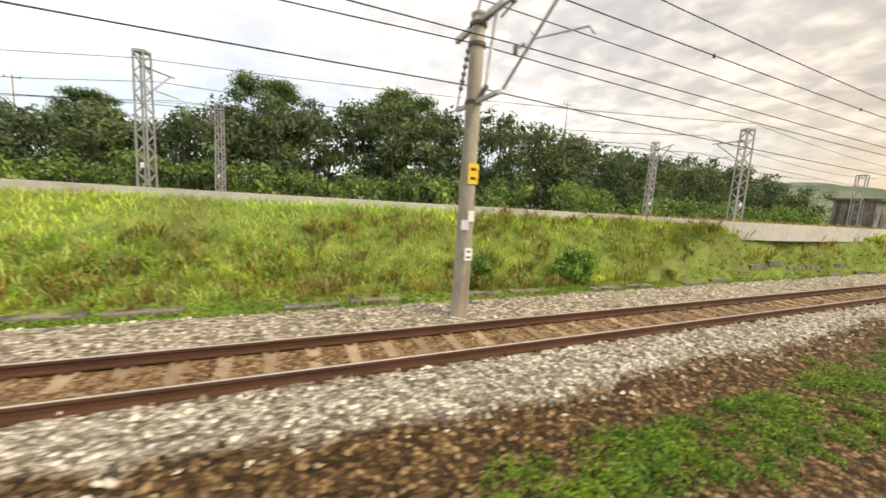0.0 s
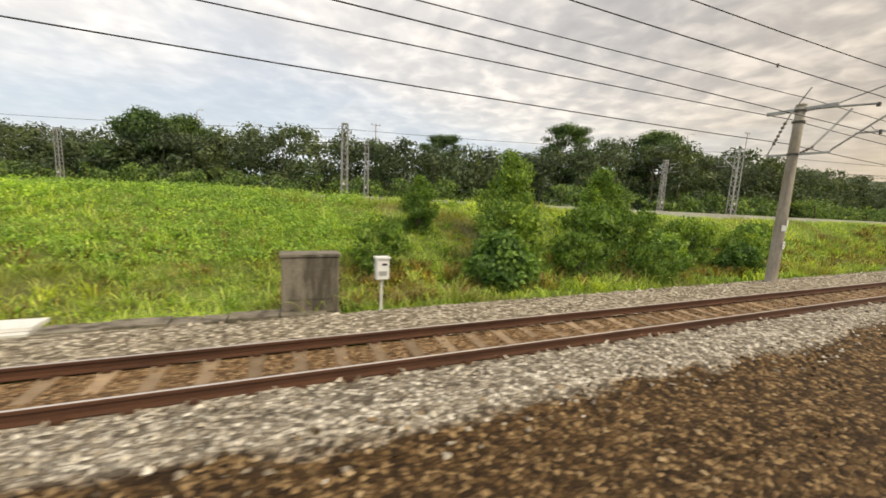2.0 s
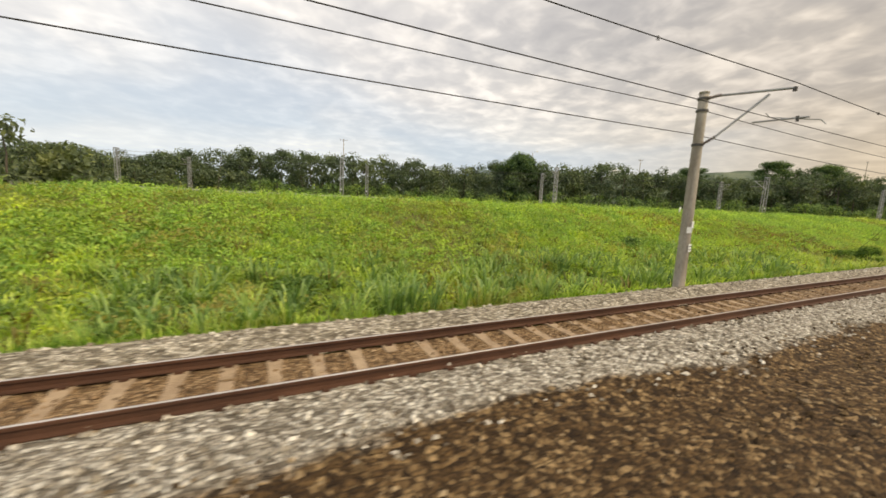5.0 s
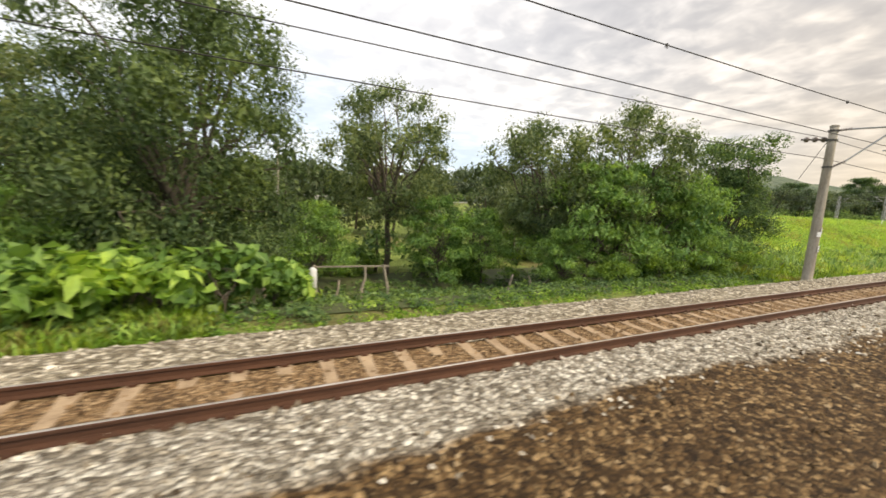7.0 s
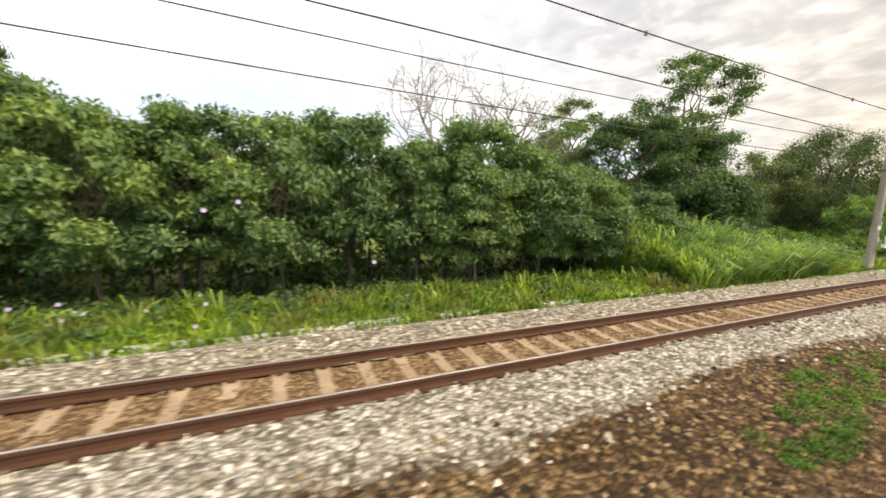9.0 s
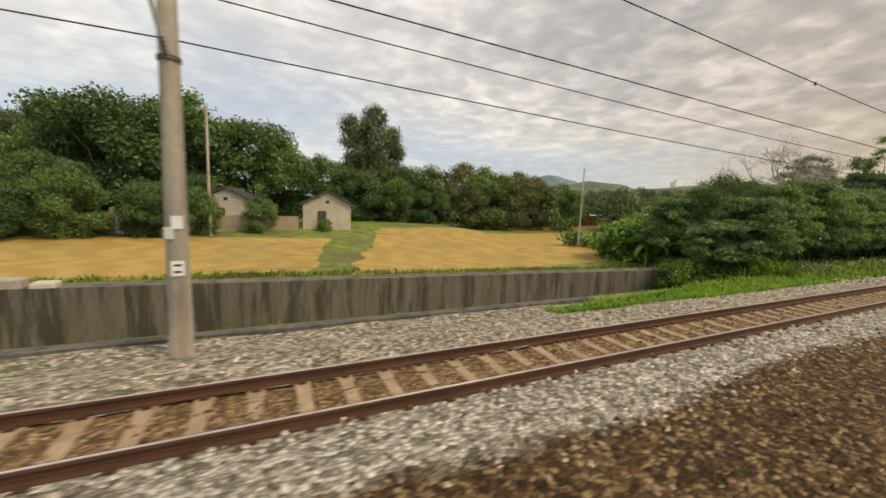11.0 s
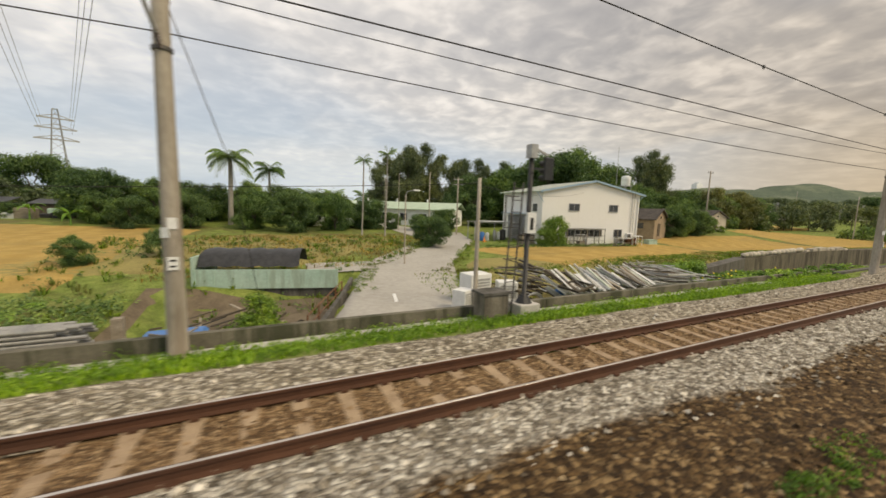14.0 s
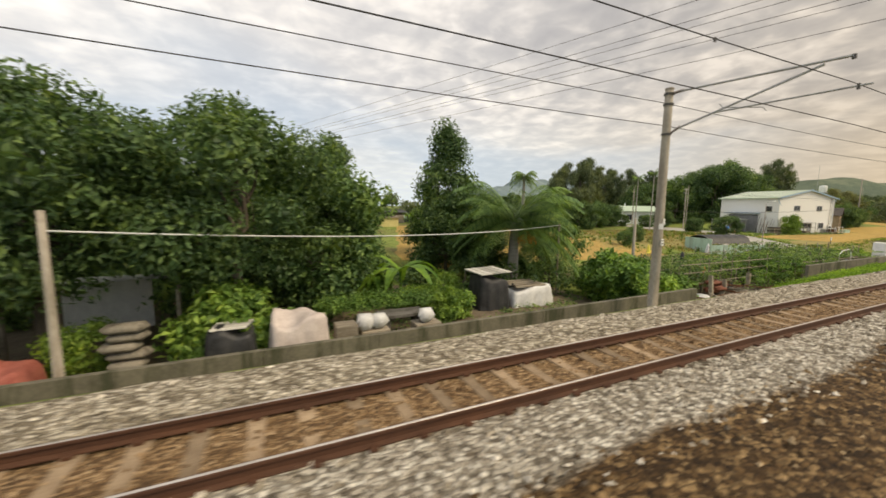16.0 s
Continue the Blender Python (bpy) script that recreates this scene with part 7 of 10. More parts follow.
# left flank: roller shutter under a small canopy, side windows, flared eave
shut = part("roller_shutter", block(-0.07, 0.02, 3.2, 8.4, 0.0, 3.3), M["shutter"], ws, "large grey roller shutter")
for k in range(22):
    part("slat", block(-0.095, -0.07, 3.22, 8.38, 0.05 + 0.147 * k, 0.05 + 0.147 * k + 0.10), M["shutter"], shut)
part("canopy", beam((-0.5, 2.9, 3.55), (-0.5, 8.7, 3.55), 1.0, 0.07), M["trim_blue"], ws, "thin canopy over the shutter")
part("side_window", block(-0.05, 0.02, 1.1, 2.1, 3.9, 4.8), M["glass_dark"], ws)
part("eave_strut", merge([beam((-0.03, -0.25, 5.0), (-0.9, -0.25, 6.1), 0.05, 0.05), beam((0, -0.25, 6.12), (-0.95, -0.25, 6.12), 0.05, 0.05)]), M["trim_blue"], ws)
part("eave_strut", merge([beam((W + 0.03, 0.25, 5.5), (W + 0.75, 0.25, 6.05), 0.05, 0.05), beam((W, 0.25, 6.1), (W + 0.8, 0.25, 6.1), 0.05, 0.05)]), M["trim_blue"], ws)
lad = part("ladder", merge([beam((12.75, -0.12, 1.6), (12.75, -0.12, 6.9), 0.04, 0.04), beam((13.15, -0.12, 1.6), (13.15, -0.12, 6.9), 0.04, 0.04)]), M["galvanised"], ws, "thin wall ladder")
for k in range(17):
    part("rung", beam((12.75, -0.12, 1.75 + 0.3 * k), (13.15, -0.12, 1.75 + 0.3 * k), 0.025, 0.025), M["galvanised"], lad)
part("downpipe", tube([(13.75, -0.08, 0), (13.75, -0.08, 6.0)], 0.06, 8), M["white_paint"], ws)
for k in range(13):
    part("cladding_seam", block(0.98 * (k + 1) + 0.14, 0.98 * (k + 1) + 0.155, -0.004, 0.01, 0.0, EV - 0.1), M["panel_white"], ws)
# roof tank on a frame, and the mast beside it
tank = thing("water_tank", "white cylindrical roof water tank on a steel frame", "tank", (-256.75, 33.0, 4.95))
for i, j in ((-1, -1), (1, -1), (1, 1), (-1, 1)):
    part("leg", beam((i * 0.45, j * 0.45, -0.35), (i * 0.45, j * 0.45, 0.75), 0.06, 0.06), M["galvanised"], tank)
part("platform", block(-0.6, 0.6, -0.6, 0.6, 0.75, 0.82), M["galvanised"], tank)
part("drum", shifted(tube([(0, 0, 0.82), (0, 0, 0.9), (0, 0, 1.15), (0, 0, 1.2), (0, 0, 1.5), (0, 0, 1.55), (0, 0, 1.9), (0, 0, 2.0)], [0.5, 0.55, 0.55, 0.57, 0.55, 0.57, 0.55, 0.48], 16), (0, 0, 0)), M["white_paint"], tank, smooth=True)
part("lid", tube([(0, 0, 2.0), (0, 0, 2.07), (0, 0, 2.1)], [0.3, 0.3, 0.1], 12), M["white_paint"], tank)
aerial = solo("aerial_mast", tube([(-258.0, 33.4, 4.4), (-258.0, 33.4, 10.6)], 0.025, 5), M["galvanised"], "thin steel aerial mast on the workshop roof", "aerial")

# ---- things along the workshop's front ----
def at_ws(u, v):
    a = radians(-9.2)
    return -269.6 + u * math.cos(a) - v * math.sin(a), 33.75 + u * math.sin(a) + v * math.cos(a)


def boxy(name, label, category, u, v, sx, sy, sz, mat, z0=-1.75, extra=None, group=""):
    x, y = at_ws(u, v)
    e = thing(name, label, category, (x, y, z0), -9.2, group)
    part("body", block(-sx / 2, sx / 2, -sy / 2, sy / 2, 0.0, sz), mat, e, bevel=0.02)
    if extra:
        part(*extra[:1], block(*extra[1]), extra[2], e)
    return e


boxy("air_conditioner", "white outdoor air-conditioning unit on a stand", "air conditioner", 12.15, -0.6, 0.85, 0.35, 0.75, M["white_paint"], -1.0, ("grille", (-0.33, 0.15, -0.19, -0.17, 0.1, 0.65), M["dark_steel"]))
boxy("work_bench", "pale steel work bench cluttered with parts", "bench", 10.6, -0.9, 1.3, 0.6, 0.85, M["galvanised"], -1.75, ("drawer", (-0.6, 0.6, -0.32, -0.3, 0.5, 0.75), M["wood"]))
boxy("steel_rack", "rusty open rack by the workshop wall", "rack", 11.9, -1.3, 1.5, 0.5, 1.0, M["rusty"], -1.75, ("shelf", (-0.8, 0.8, -0.3, 0.3, 1.0, 1.05), M["wood"]))
boxy("water_trough", "pale green square water trough beside the field", "trough", 14.9, -1.4, 1.3, 0.9, 0.75, M["mint"], -1.75, ("rim", (-0.7, 0.7, -0.5, 0.5, 0.75, 0.8), M["mint"]))
boxy("crate", "grey wooden crate among the weeds", "crate", 4.4, -1.6, 0.8, 0.6, 0.6, M["wood"], -1.75, ("lid", (-0.43, 0.43, -0.33, 0.33, 0.6, 0.64), M["wood"]))
boxy("sack_pile", "white sacks heaped by the wall", "sacks", 5.3, -1.7, 0.7, 0.5, 0.9, M["tarp_white"], -1.75)
px, py = at_ws(-2.6, -1.2)
pal = thing("pallet_stack", "stack of grey pallets beside the workshop", "pallets", (px, py, -1.75), -9.2)
for k in range(7):
    mat = M["wood"] if k % 3 else M["wood_dark"]
    pallet = part("pallet", block(-0.06, 0.06, -0.58, 0.58, 0.19 * k, 0.19 * k + 0.10), mat, pal)
    for i in (-0.7, 0.7):
        part("bearer", block(i - 0.06, i + 0.06, -0.58, 0.58, 0.19 * k, 0.19 * k + 0.10), mat, pallet)
    for j in (-0.5, -0.25, 0.0, 0.25, 0.5):
        part("board", block(-0.8, 0.8, j - 0.09, j + 0.09, 0.19 * k + 0.10, 0.19 * k + 0.14), mat, pallet)


def steel_table(u, v, w, d, h, label, mat):
    """An open table frame with one shelf and a top."""
    x, y = at_ws(u, v)
    e = thing("steel_table", label, "table", (x, y, -1.75), -9.2, "tables before the workshop")
    for i in (-w / 2, w / 2):
        for j in (-d / 2, d / 2):
            part("leg", block(i - 0.03, i + 0.03, j - 0.03, j + 0.03, -0.1, h), mat, e)
    part("top", block(-w / 2 - 0.05, w / 2 + 0.05, -d / 2 - 0.05, d / 2 + 0.05, h, h + 0.05), mat, e)
    part("shelf", block(-w / 2, w / 2, -d / 2, d / 2, h * 0.4, h * 0.4 + 0.03), M["wood"], e)
    return e


steel_table(10.9, -1.6, 1.5, 0.7, 0.95, "white steel table frame by the workshop wall", M["white_paint"])
steel_table(12.2, -2.0, 0.9, 0.6, 1.25, "tall white steel rack by the workshop wall", M["white_paint"])
steel_table(4.6, -1.2, 1.2, 0.6, 1.3, "grey steel rack under the awning", M["galvanised"])
steel_table(3.0, -1.1, 1.0, 0.6, 1.0, "grey steel rack under the awning", M["galvanised"])
rs = np.random.RandomState(401)
for k in range(11):
    x, y = at_ws(-0.35 - 0.1 * (k % 4), 0.3 + 0.26 * k)
    x2, y2 = at_ws(-1.3 - rs.uniform(0, 0.5), 0.1 + 0.27 * k)
    solo("leaning_bar", tube([(x2, y2, -1.8), (x, y, rs.uniform(0.3, 1.3))], rs.choice([0.03, 0.05]), 5), M[("galvanised", "wood_dark", "plank_pale", "rusty")[k % 4]], "long bar leaning on the workshop's flank", "bar", "bars against the workshop")
for k in range(26):
    u, v = rs.uniform(-7.5, 9.5), rs.uniform(-3.0, -2.1)
    x, y = at_ws(u, v)
    a, L = rs.uniform(-0.6, 0.4), rs.uniform(0.5, 1.5)
    solo("loose_timber", beam((x, y, -1.68), (x + L * math.cos(a), y + L * math.sin(a), -1.62 + rs.uniform(0, 0.25)), 0.14, 0.12), M["wood_dark" if k % 3 else "wood"], "dark loose timber at the field's edge", "timber", "timber at the field's edge")
for k, u in enumerate((2.2, 4.0, 4.9, 6.6, 9.2)):
    x, y = at_ws(u, -2.0)
    solo("stake", tube([(x, y, -1.9), (x + 0.04, y, 0.25)], 0.04, 6), M["wood"], "wooden stake in the weeds before the workshop", "stake", "stakes")
x, y = at_ws(1.1, -1.6)
set_tree(PROTO["bush"], x, y, 1.15, 10, 1.5, z=-1.75, label="feathery green shrub before the white workshop")
x, y = at_ws(-0.6, -2.0)
set_tree(PROTO["bush"], x, y, 0.9, 90, 1.2, z=-1.75, label="feathery green shrub before the white workshop")
wpts = np.array([at_ws(u, v) for u, v in zip(np.random.RandomState(5).uniform(-8, 11, 420), np.random.RandomState(6).uniform(-3.2, -1.4, 420))])
weeds("workshop_weeds", "weeds along the workshop's front", wpts, 0.4, 0.16, 14, M["leaf_mid"], 103)

# open lean-to left of the workshop
lean = thing("lean_to", "open steel lean-to full of tools and barrels", "shelter", (-272.8, 39.6, -1.75), -9.2)
for i, j in ((-2.6, -1.2), (0, -1.2), (2.4, -1.2), (-2.6, 1.2), (2.4, 1.2)):
    part("post", block(i - 0.04, i + 0.04, j - 0.04, j + 0.04, -0.2, 2.3), M["galvanised"], lean)
part("roof_frame", merge([beam((-2.8, -1.2, 2.3), (2.6, -1.2, 2.3), 0.08, 0.08), beam((-2.8, 1.2, 2.35), (2.6, 1.2, 2.35), 0.08, 0.08)]), M["galvanised"], lean)
part("roof", block(-1.6, 2.7, -1.4, 1.4, 2.4, 2.46), M["roof_grey"], lean)
for k, (u, v, mat, h, r, lab) in enumerate(((-1.6, -0.6, "blue_plastic", 1.1, 0.3, "blue plastic barrel"), (-0.7, -0.4, "white_paint", 1.0, 0.25, "white gas cylinder"), (0.2, -0.7, "galvanised", 1.3, 0.22, "grey gas cylinder"), (0.9, -0.5, "white_paint", 1.1, 0.22, "white gas cylinder"), (1.7, -0.3, "dark_steel", 1.4, 0.4, "dark steel drum"))):
    e = thing("drum", lab + " under the lean-to", "drum", (-272.8 + u, 39.6 + v, -1.75))
    part("body", tube([(0, 0, 0), (0, 0, 0.05), (0, 0, h - 0.05), (0, 0, h)], [r * 0.9, r, r, r * 0.85], 12), M[mat], e, smooth=True)
    part("cap", tube([(0, 0, h), (0, 0, h + 0.06)], r * 0.3, 8), M[mat], e)
cone = thing("traffic_cone", "orange traffic cone standing on the lane", "cone", (-275.0, 37.5, -1.72))
part("body", tube([(0, 0, 0.03), (0, 0, 0.7)], [0.15, 0.03], 12), M["orange_paint"], cone, smooth=True)
part("base", block(-0.2, 0.2, -0.2, 0.2, -0.02, 0.04), M["orange_paint"], cone)

# ---- old tiled farmhouses behind the fields ----
def farmhouse(x, y, z, turn, w, d, h, r, label, mat):
    e = thing("farmhouse", label, "house", (x, y, z), turn)
    me = bpy.data.meshes.new("wall")
    v = [(-w / 2, -d / 2, -0.6), (w / 2, -d / 2, -0.6), (w / 2, -d / 2, h), (0, -d / 2, h + r), (-w / 2, -d / 2, h), (-w / 2, d / 2, -0.6), (w / 2, d / 2, -0.6), (w / 2, d / 2, h), (0, d / 2, h + r), (-w / 2, d / 2, h)]
    me.from_pydata(v, [], [(0, 1, 2, 3, 4), (9, 8, 7, 6, 5), (1, 6, 7, 2), (5, 0, 4, 9), (4, 3, 8, 9), (3, 2, 7, 8)])
    me.materials.append(mat)
    ob = new("wall", me)
    ob.parent = e
    for s in (-1, 1):
        roof = part("roof", (np.array([(xx, yy, zz + dz) for xx, zz in ((0, h + r + 0.06), (s * (w / 2 + 0.35), h - 0.12)) for yy in (-d / 2 - 0.3, d / 2 + 0.3) for dz in (0.0, 0.1)]), CUBE_F), M["tile_dark"], e, "dark clay-tile roof slope")
        for k in range(int(d / 0.45)):
            yy = -d / 2 - 0.2 + k * 0.45
            part("roof_tile", beam((s * 0.05, yy, h + r + 0.17), (s * (w / 2 + 0.33), yy, h - 0.01), 0.16, 0.07), M["tile_dark"], roof)
    part("door", block(-0.9, -0.1, -d / 2 - 0.05, -d / 2 + 0.05, -0.2, 1.5), M["wood_dark"], e, "dark plank door")
    part("gable_vent", block(-0.16, 0.16, -d / 2 - 0.03, -d / 2 + 0.03, h + 0.1, h + 0.4), M["glass_dark"], e)
    for yy in (-d / 4, 0.2, d / 4):
        part("window", block(-w / 2 - 0.04, -w / 2 + 0.04, yy - 0.35, yy + 0.35, 0.8, 1.55), M["glass_dark"], e)
        part("window", block(w / 2 - 0.04, w / 2 + 0.04, yy - 0.3, yy + 0.3, 0.8, 1.5), M["glass_dark"], e)
    return e


farmhouse(-225.5, 41.2, -0.27, -7, 4.5, 7.0, 2.15, 1.15, "small old plastered farmhouse with dark tiled roof", M["plaster_old"])
farmhouse(-234.4, 43.4, -0.3, -7, 4.8, 6.4, 2.1, 1.2, "low old farmhouse with a sagging dark roof", M["plaster_old"])
farmhouse(-250.7, 35.8, -0.55, 14.5, 4.2, 7.0, 2.1, 1.25, "old brown farmhouse with dark tiled roof", M["clay_wall"])
set_tree(PROTO["bush"], -226.2, 36.9, 0.62, 30, 0.9, label="leafy bush growing against the farmhouse gable")
slab_wall("yard_wall", "low brown brick yard wall between the farmhouses", [(-248.2, 34.2), (-241.6, 35.0)], [0.75, 0.75], 2.0, 0.2, M["clay_wall"])
slab_wall("yard_wall_end", "low brown brick yard wall between the farmhouses", [(-240.4, 35.2), (-228.6, 37.7)], [0.7, 0.65], 2.0, 0.2, M["clay_wall"])
yg = thing("yard_gate", "narrow pale gate between brick posts in the yard wall", "gate", (-241.0, 35.1, -0.6))
for u in (-0.62, 0.62):
    part("gate_post", block(u - 0.14, u + 0.14, -0.14, 0.14, -0.5, 1.75), M["clay_wall"], yg, bevel=0.02)
part("leaf", block(-0.46, 0.46, -0.03, 0.03, -0.3, 1.3), M["white_paint"], yg, "pale painted gate leaf")
for k, (x, y, q, kind) in enumerate(((-246.6, 33.4, 0.55, "far_dark"), (-243.6, 33.9, 0.66, "far_mid"), (-238.9, 34.4, 0.6, "far_dark"), (-236.2, 34.9, 0.5, "far_mid"), (-247.0, 40.0, 0.8, "far_dark"), (-231.9, 36.3, 0.42, "far_mid"))):
    set_tree(PROTO[kind], x, y, q, 61 * k, 1.0, group="trees in the farmyard")
# long green-roofed house
gr = thing("long_house", "long low cream house with a pale green roof", "house", (-275.2, 66.5, -1.25), -40)
part("wall", block(-10.8, 10.8, -4, 4, -0.6, 3.0), M["wall_white"], gr)
for s in (-1, 1):
    part("roof", (np.array([(xx, yy, zz + dz) for xx in (-11.4, 11.4) for yy, zz in ((0, 4.15), (s * 4.7, 2.9)) for dz in (0.0, 0.1)]), CUBE_F), M["roof_green"], gr, "pale green sheet roof slope")
for k in range(6):
    window(gr, -9.0 + 3.6 * k, 1.6, 1.2, 1.1, -4.02)
part("door", block(-3.4, -2.2, -4.06, -3.98, -0.2, 2.1), M["dark_steel"], gr)
for k in range(3):
    part("chimney_vent", shifted(tube([(0, 0, 0), (0, 0, 0.7)], 0.15, 8), (-7 + 6 * k, 0, 4.1)), M["white_paint"], gr)


def parked_car(x, y, z, turn, mat, label):
    e = thing("parked_car", label, "car", (x, y, z), turn)
    prof = [(-2.1, 0.35), (-2.1, 0.75), (-1.9, 0.9), (-1.2, 0.95), (-0.75, 1.4), (0.7, 1.42), (1.35, 0.95), (2.0, 0.82), (2.1, 0.6), (2.1, 0.35)]
    n = len(prof)
    v = np.array([(px, s * (0.82 if pz < 1 else 0.66), pz) for s in (-1, 1) for px, pz in prof])
    f = [(i, (i + 1) % n, n + (i + 1) % n, n + i) for i in range(n)]
    f += [(0, 1, 8, 9), (1, 2, 7, 8), (2, 3, 6, 7), (3, 4, 5, 6)] + [(n + 9, n + 8, n + 1, n), (n + 8, n + 7, n + 2, n + 1), (n + 7, n + 6, n + 3, n + 2), (n + 6, n + 5, n + 4, n + 3)]
    part("body", (v, np.array(f)), mat, e, bevel=0.04)
    for s in (-1, 1):
        part("side_window", block(-0.72, 0.75, s * 0.70 - 0.02, s * 0.70 + 0.02, 1.0, 1.33), M["glass_dark"], e)
        for wx in (-1.3, 1.3):
            wh = part("wheel", tube([(wx, s * 0.68, 0.32), (wx, s * 0.86, 0.32)], 0.32, 14), M["black_paint"], e)
            part("rim", tube([(wx, s * 0.85, 0.32), (wx, s * 0.87, 0.32)], 0.2, 10), M["galvanised"], wh)
    return e


parked_car(-287.5, 58.0, zg(-287.5, 58) + 0.06, 20, M["white_paint"], "silver-white car parked before the long house")
parked_car(-290.0, 64.0, zg(-290, 64) + 0.06, 80, M["dark_steel"], "dark grey car parked before the long house")
hutb = thing("small_hut", "small pale yellow hut among trees", "hut", (-292.0, 62.0, -1.3))
part("wall", block(-2.0, 2.0, -1.5, 1.5, -0.4, 2.1), M["wall_white"], hutb)
part("roof", block(-2.3, 2.3, -1.8, 1.8, 2.1, 2.25), M["roof_grey"], hutb)
part("window", block(0.5, 1.3, -1.54, -1.48, 0.9, 1.6), M["glass_dark"], hutb)

# ---- poles, signal ----
thin_pole(-289.9, 14.73, -2.6, 3.75, "grey concrete utility pole by the lane", 0, r=0.12)
thin_pole(-279.9, 43.1, -1.8, 6.6, "tall grey lamp post by the lane", 0, r=0.08, name="lamp_post")
thin_pole(-289.0, 27.0, -2.6, 3.2, "short grey lamp post beside the lane", 0, r=0.07, name="lamp_post", lamp=True)
thin_pole(-235.4, 34.6, -0.7, 9.2, "tall brown wooden utility pole with fittings", 1, r=0.13)
thin_pole(-328.4, 16.2, -3.4, 1.75, "weathered concrete utility pole at the trees", 0, r=0.11)
thin_pole(-354.0, 10.9, -2.0, 2.2, "pale leaning concrete post by the wall", 0, r=0.11)
thin_pole(-203.5, 27.0, -1.0, 6.4, "thin concrete utility pole in the field", 0, r=0.09)
thin_pole(-283.0, 52.0, -1.6, 6.5, "tall thin flag pole by the lane", 0, r=0.05, name="flag_pole")
thin_pole(-280.2, 54.0, -1.6, 7.2, "tall thin flag pole by the lane", 0, r=0.05, name="flag_pole")
thin_pole(-273.5, 47.5, -1.7, 6.6, "utility pole with transformers behind the workshop", 2, r=0.12)
for k, (a, b) in enumerate((((-289.9, 14.73, 3.6), (-279.9, 43.1, 6.0)), ((-289.9, 14.73, 3.4), (-264.0, 33.0, 4.6)), ((-289.9, 14.73, 3.5), (-330.0, 13.5, 2.3)))):
    solo("service_wire", wire([a, b], 0.012, 0.5, 12, 3), M["wire"], "thin sagging service wire", "wire", "service wires")
solo("pale_cable", wire([(-353.9, 10.85, 1.75), (-333.2, 17.8, 1.3)], 0.022, 0.35, 14, 4), M["tarp_white"], "pale cable strung between posts", "cable")
solo("cable_post", tube([(-333.2, 17.8, -3.4), (-333.2, 17.8, 1.4)], 0.06, 6), M["wood"], "grey post that holds the pale cable", "post")

sig = thing("railway_signal", "black railway signal seen from behind on a concrete base", "signal", (-291.92, 8.62, -1.05))
part("base", merge([block(-0.36, 0.36, -0.34, 0.34, -0.15, 0.66)]), M["concrete_pale"], sig, "pale concrete block", bevel=0.02)
part("foot", tube([(0, 0, 0.66), (0, 0, 0.72), (0, 0, 0.9)], [0.26, 0.22, 0.1], 10), M["black_paint"], sig)
part("mast", tube([(0, 0, 0.7), (0, 0, 4.9)], 0.075, 10), M["black_paint"], sig, smooth=True)
part("relay_box", block(-0.17, 0.13, -0.2, -0.07, 2.75, 3.35), M["white_paint"], sig, "pale relay box with dark marks")
part("box_mark", block(-0.08, 0.04, -0.206, -0.199, 2.85, 3.2), M["black_paint"], sig)
head = part("signal_head", shifted(tube([(0, -0.10, 0), (0, 0.10, 0)], [0.02, 0.02], 4), (0, 0, 4.5)), M["black_paint"], sig)
part("head_arm", beam((0.0, 0, 4.62), (0.5, 0, 4.62), 0.05, 0.06), M["black_paint"], head)
part("backboard", block(0.45, 0.83, -0.05, 0.05, 4.28, 4.98), M["black_paint"], head, "dark rounded backboard", bevel=0.04)
for k in range(3):
    part("lens_hood", shifted(tube([(0, 0.0, 0), (0, 0.30, -0.03)], 0.09, 10), (0.64, 0, 4.42 + 0.21 * k)), M["black_paint"], head)
part("top_box", block(-0.13, 0.10, -0.15, 0.1, 4.9, 5.28), M["galvanised"], sig)
part("top_arm", beam((-0.05, 0, 5.25), (0.6, 0, 5.02), 0.05, 0.06), M["galvanised"], sig)
sl = part("ladder", merge([beam((-0.38, 0.1, 0.1), (-0.2, 0.05, 4.2), 0.035, 0.035), beam((-0.70, 0.1, 0.1), (-0.52, 0.05, 4.2), 0.035, 0.035)]), M["dark_steel"], sig, "thin dark ladder")
for k in range(12):
    u = (k + 0.5) / 12
    part("rung", beam((-0.38 + 0.18 * u, 0.08, 0.1 + 4.1 * u), (-0.70 + 0.18 * u, 0.08, 0.1 + 4.1 * u), 0.025, 0.025), M["dark_steel"], sl)
part("cage", merge([beam((-0.75, 0.1, 2.9), (-0.75, 0.1, 3.8), 0.03, 0.03), beam((-0.3, 0.1, 3.8), (-0.8, 0.1, 3.8), 0.03, 0.03), beam((-0.3, 0.1, 2.9), (-0.8, 0.1, 2.9), 0.03, 0.03), beam((-0.52, 0.1, 2.9), (-0.52, 0.1, 3.8), 0.03, 0.03)]), M["dark_steel"], sig)
rb = thing("relay_cabinet", "mossy concrete relay cabinet beside the signal", "cabinet", (-293.0, 8.75, -1.1))
part("body", block(-0.42, 0.42, -0.3, 0.3, -0.1, 1.05), M["concrete"], rb, bevel=0.03)
part("lid", block(-0.46, 0.46, -0.34, 0.34, 1.05, 1.12), M["concrete_dark"], rb)

# ---- scrapyard behind the wall ----
rs = np.random.RandomState(111)


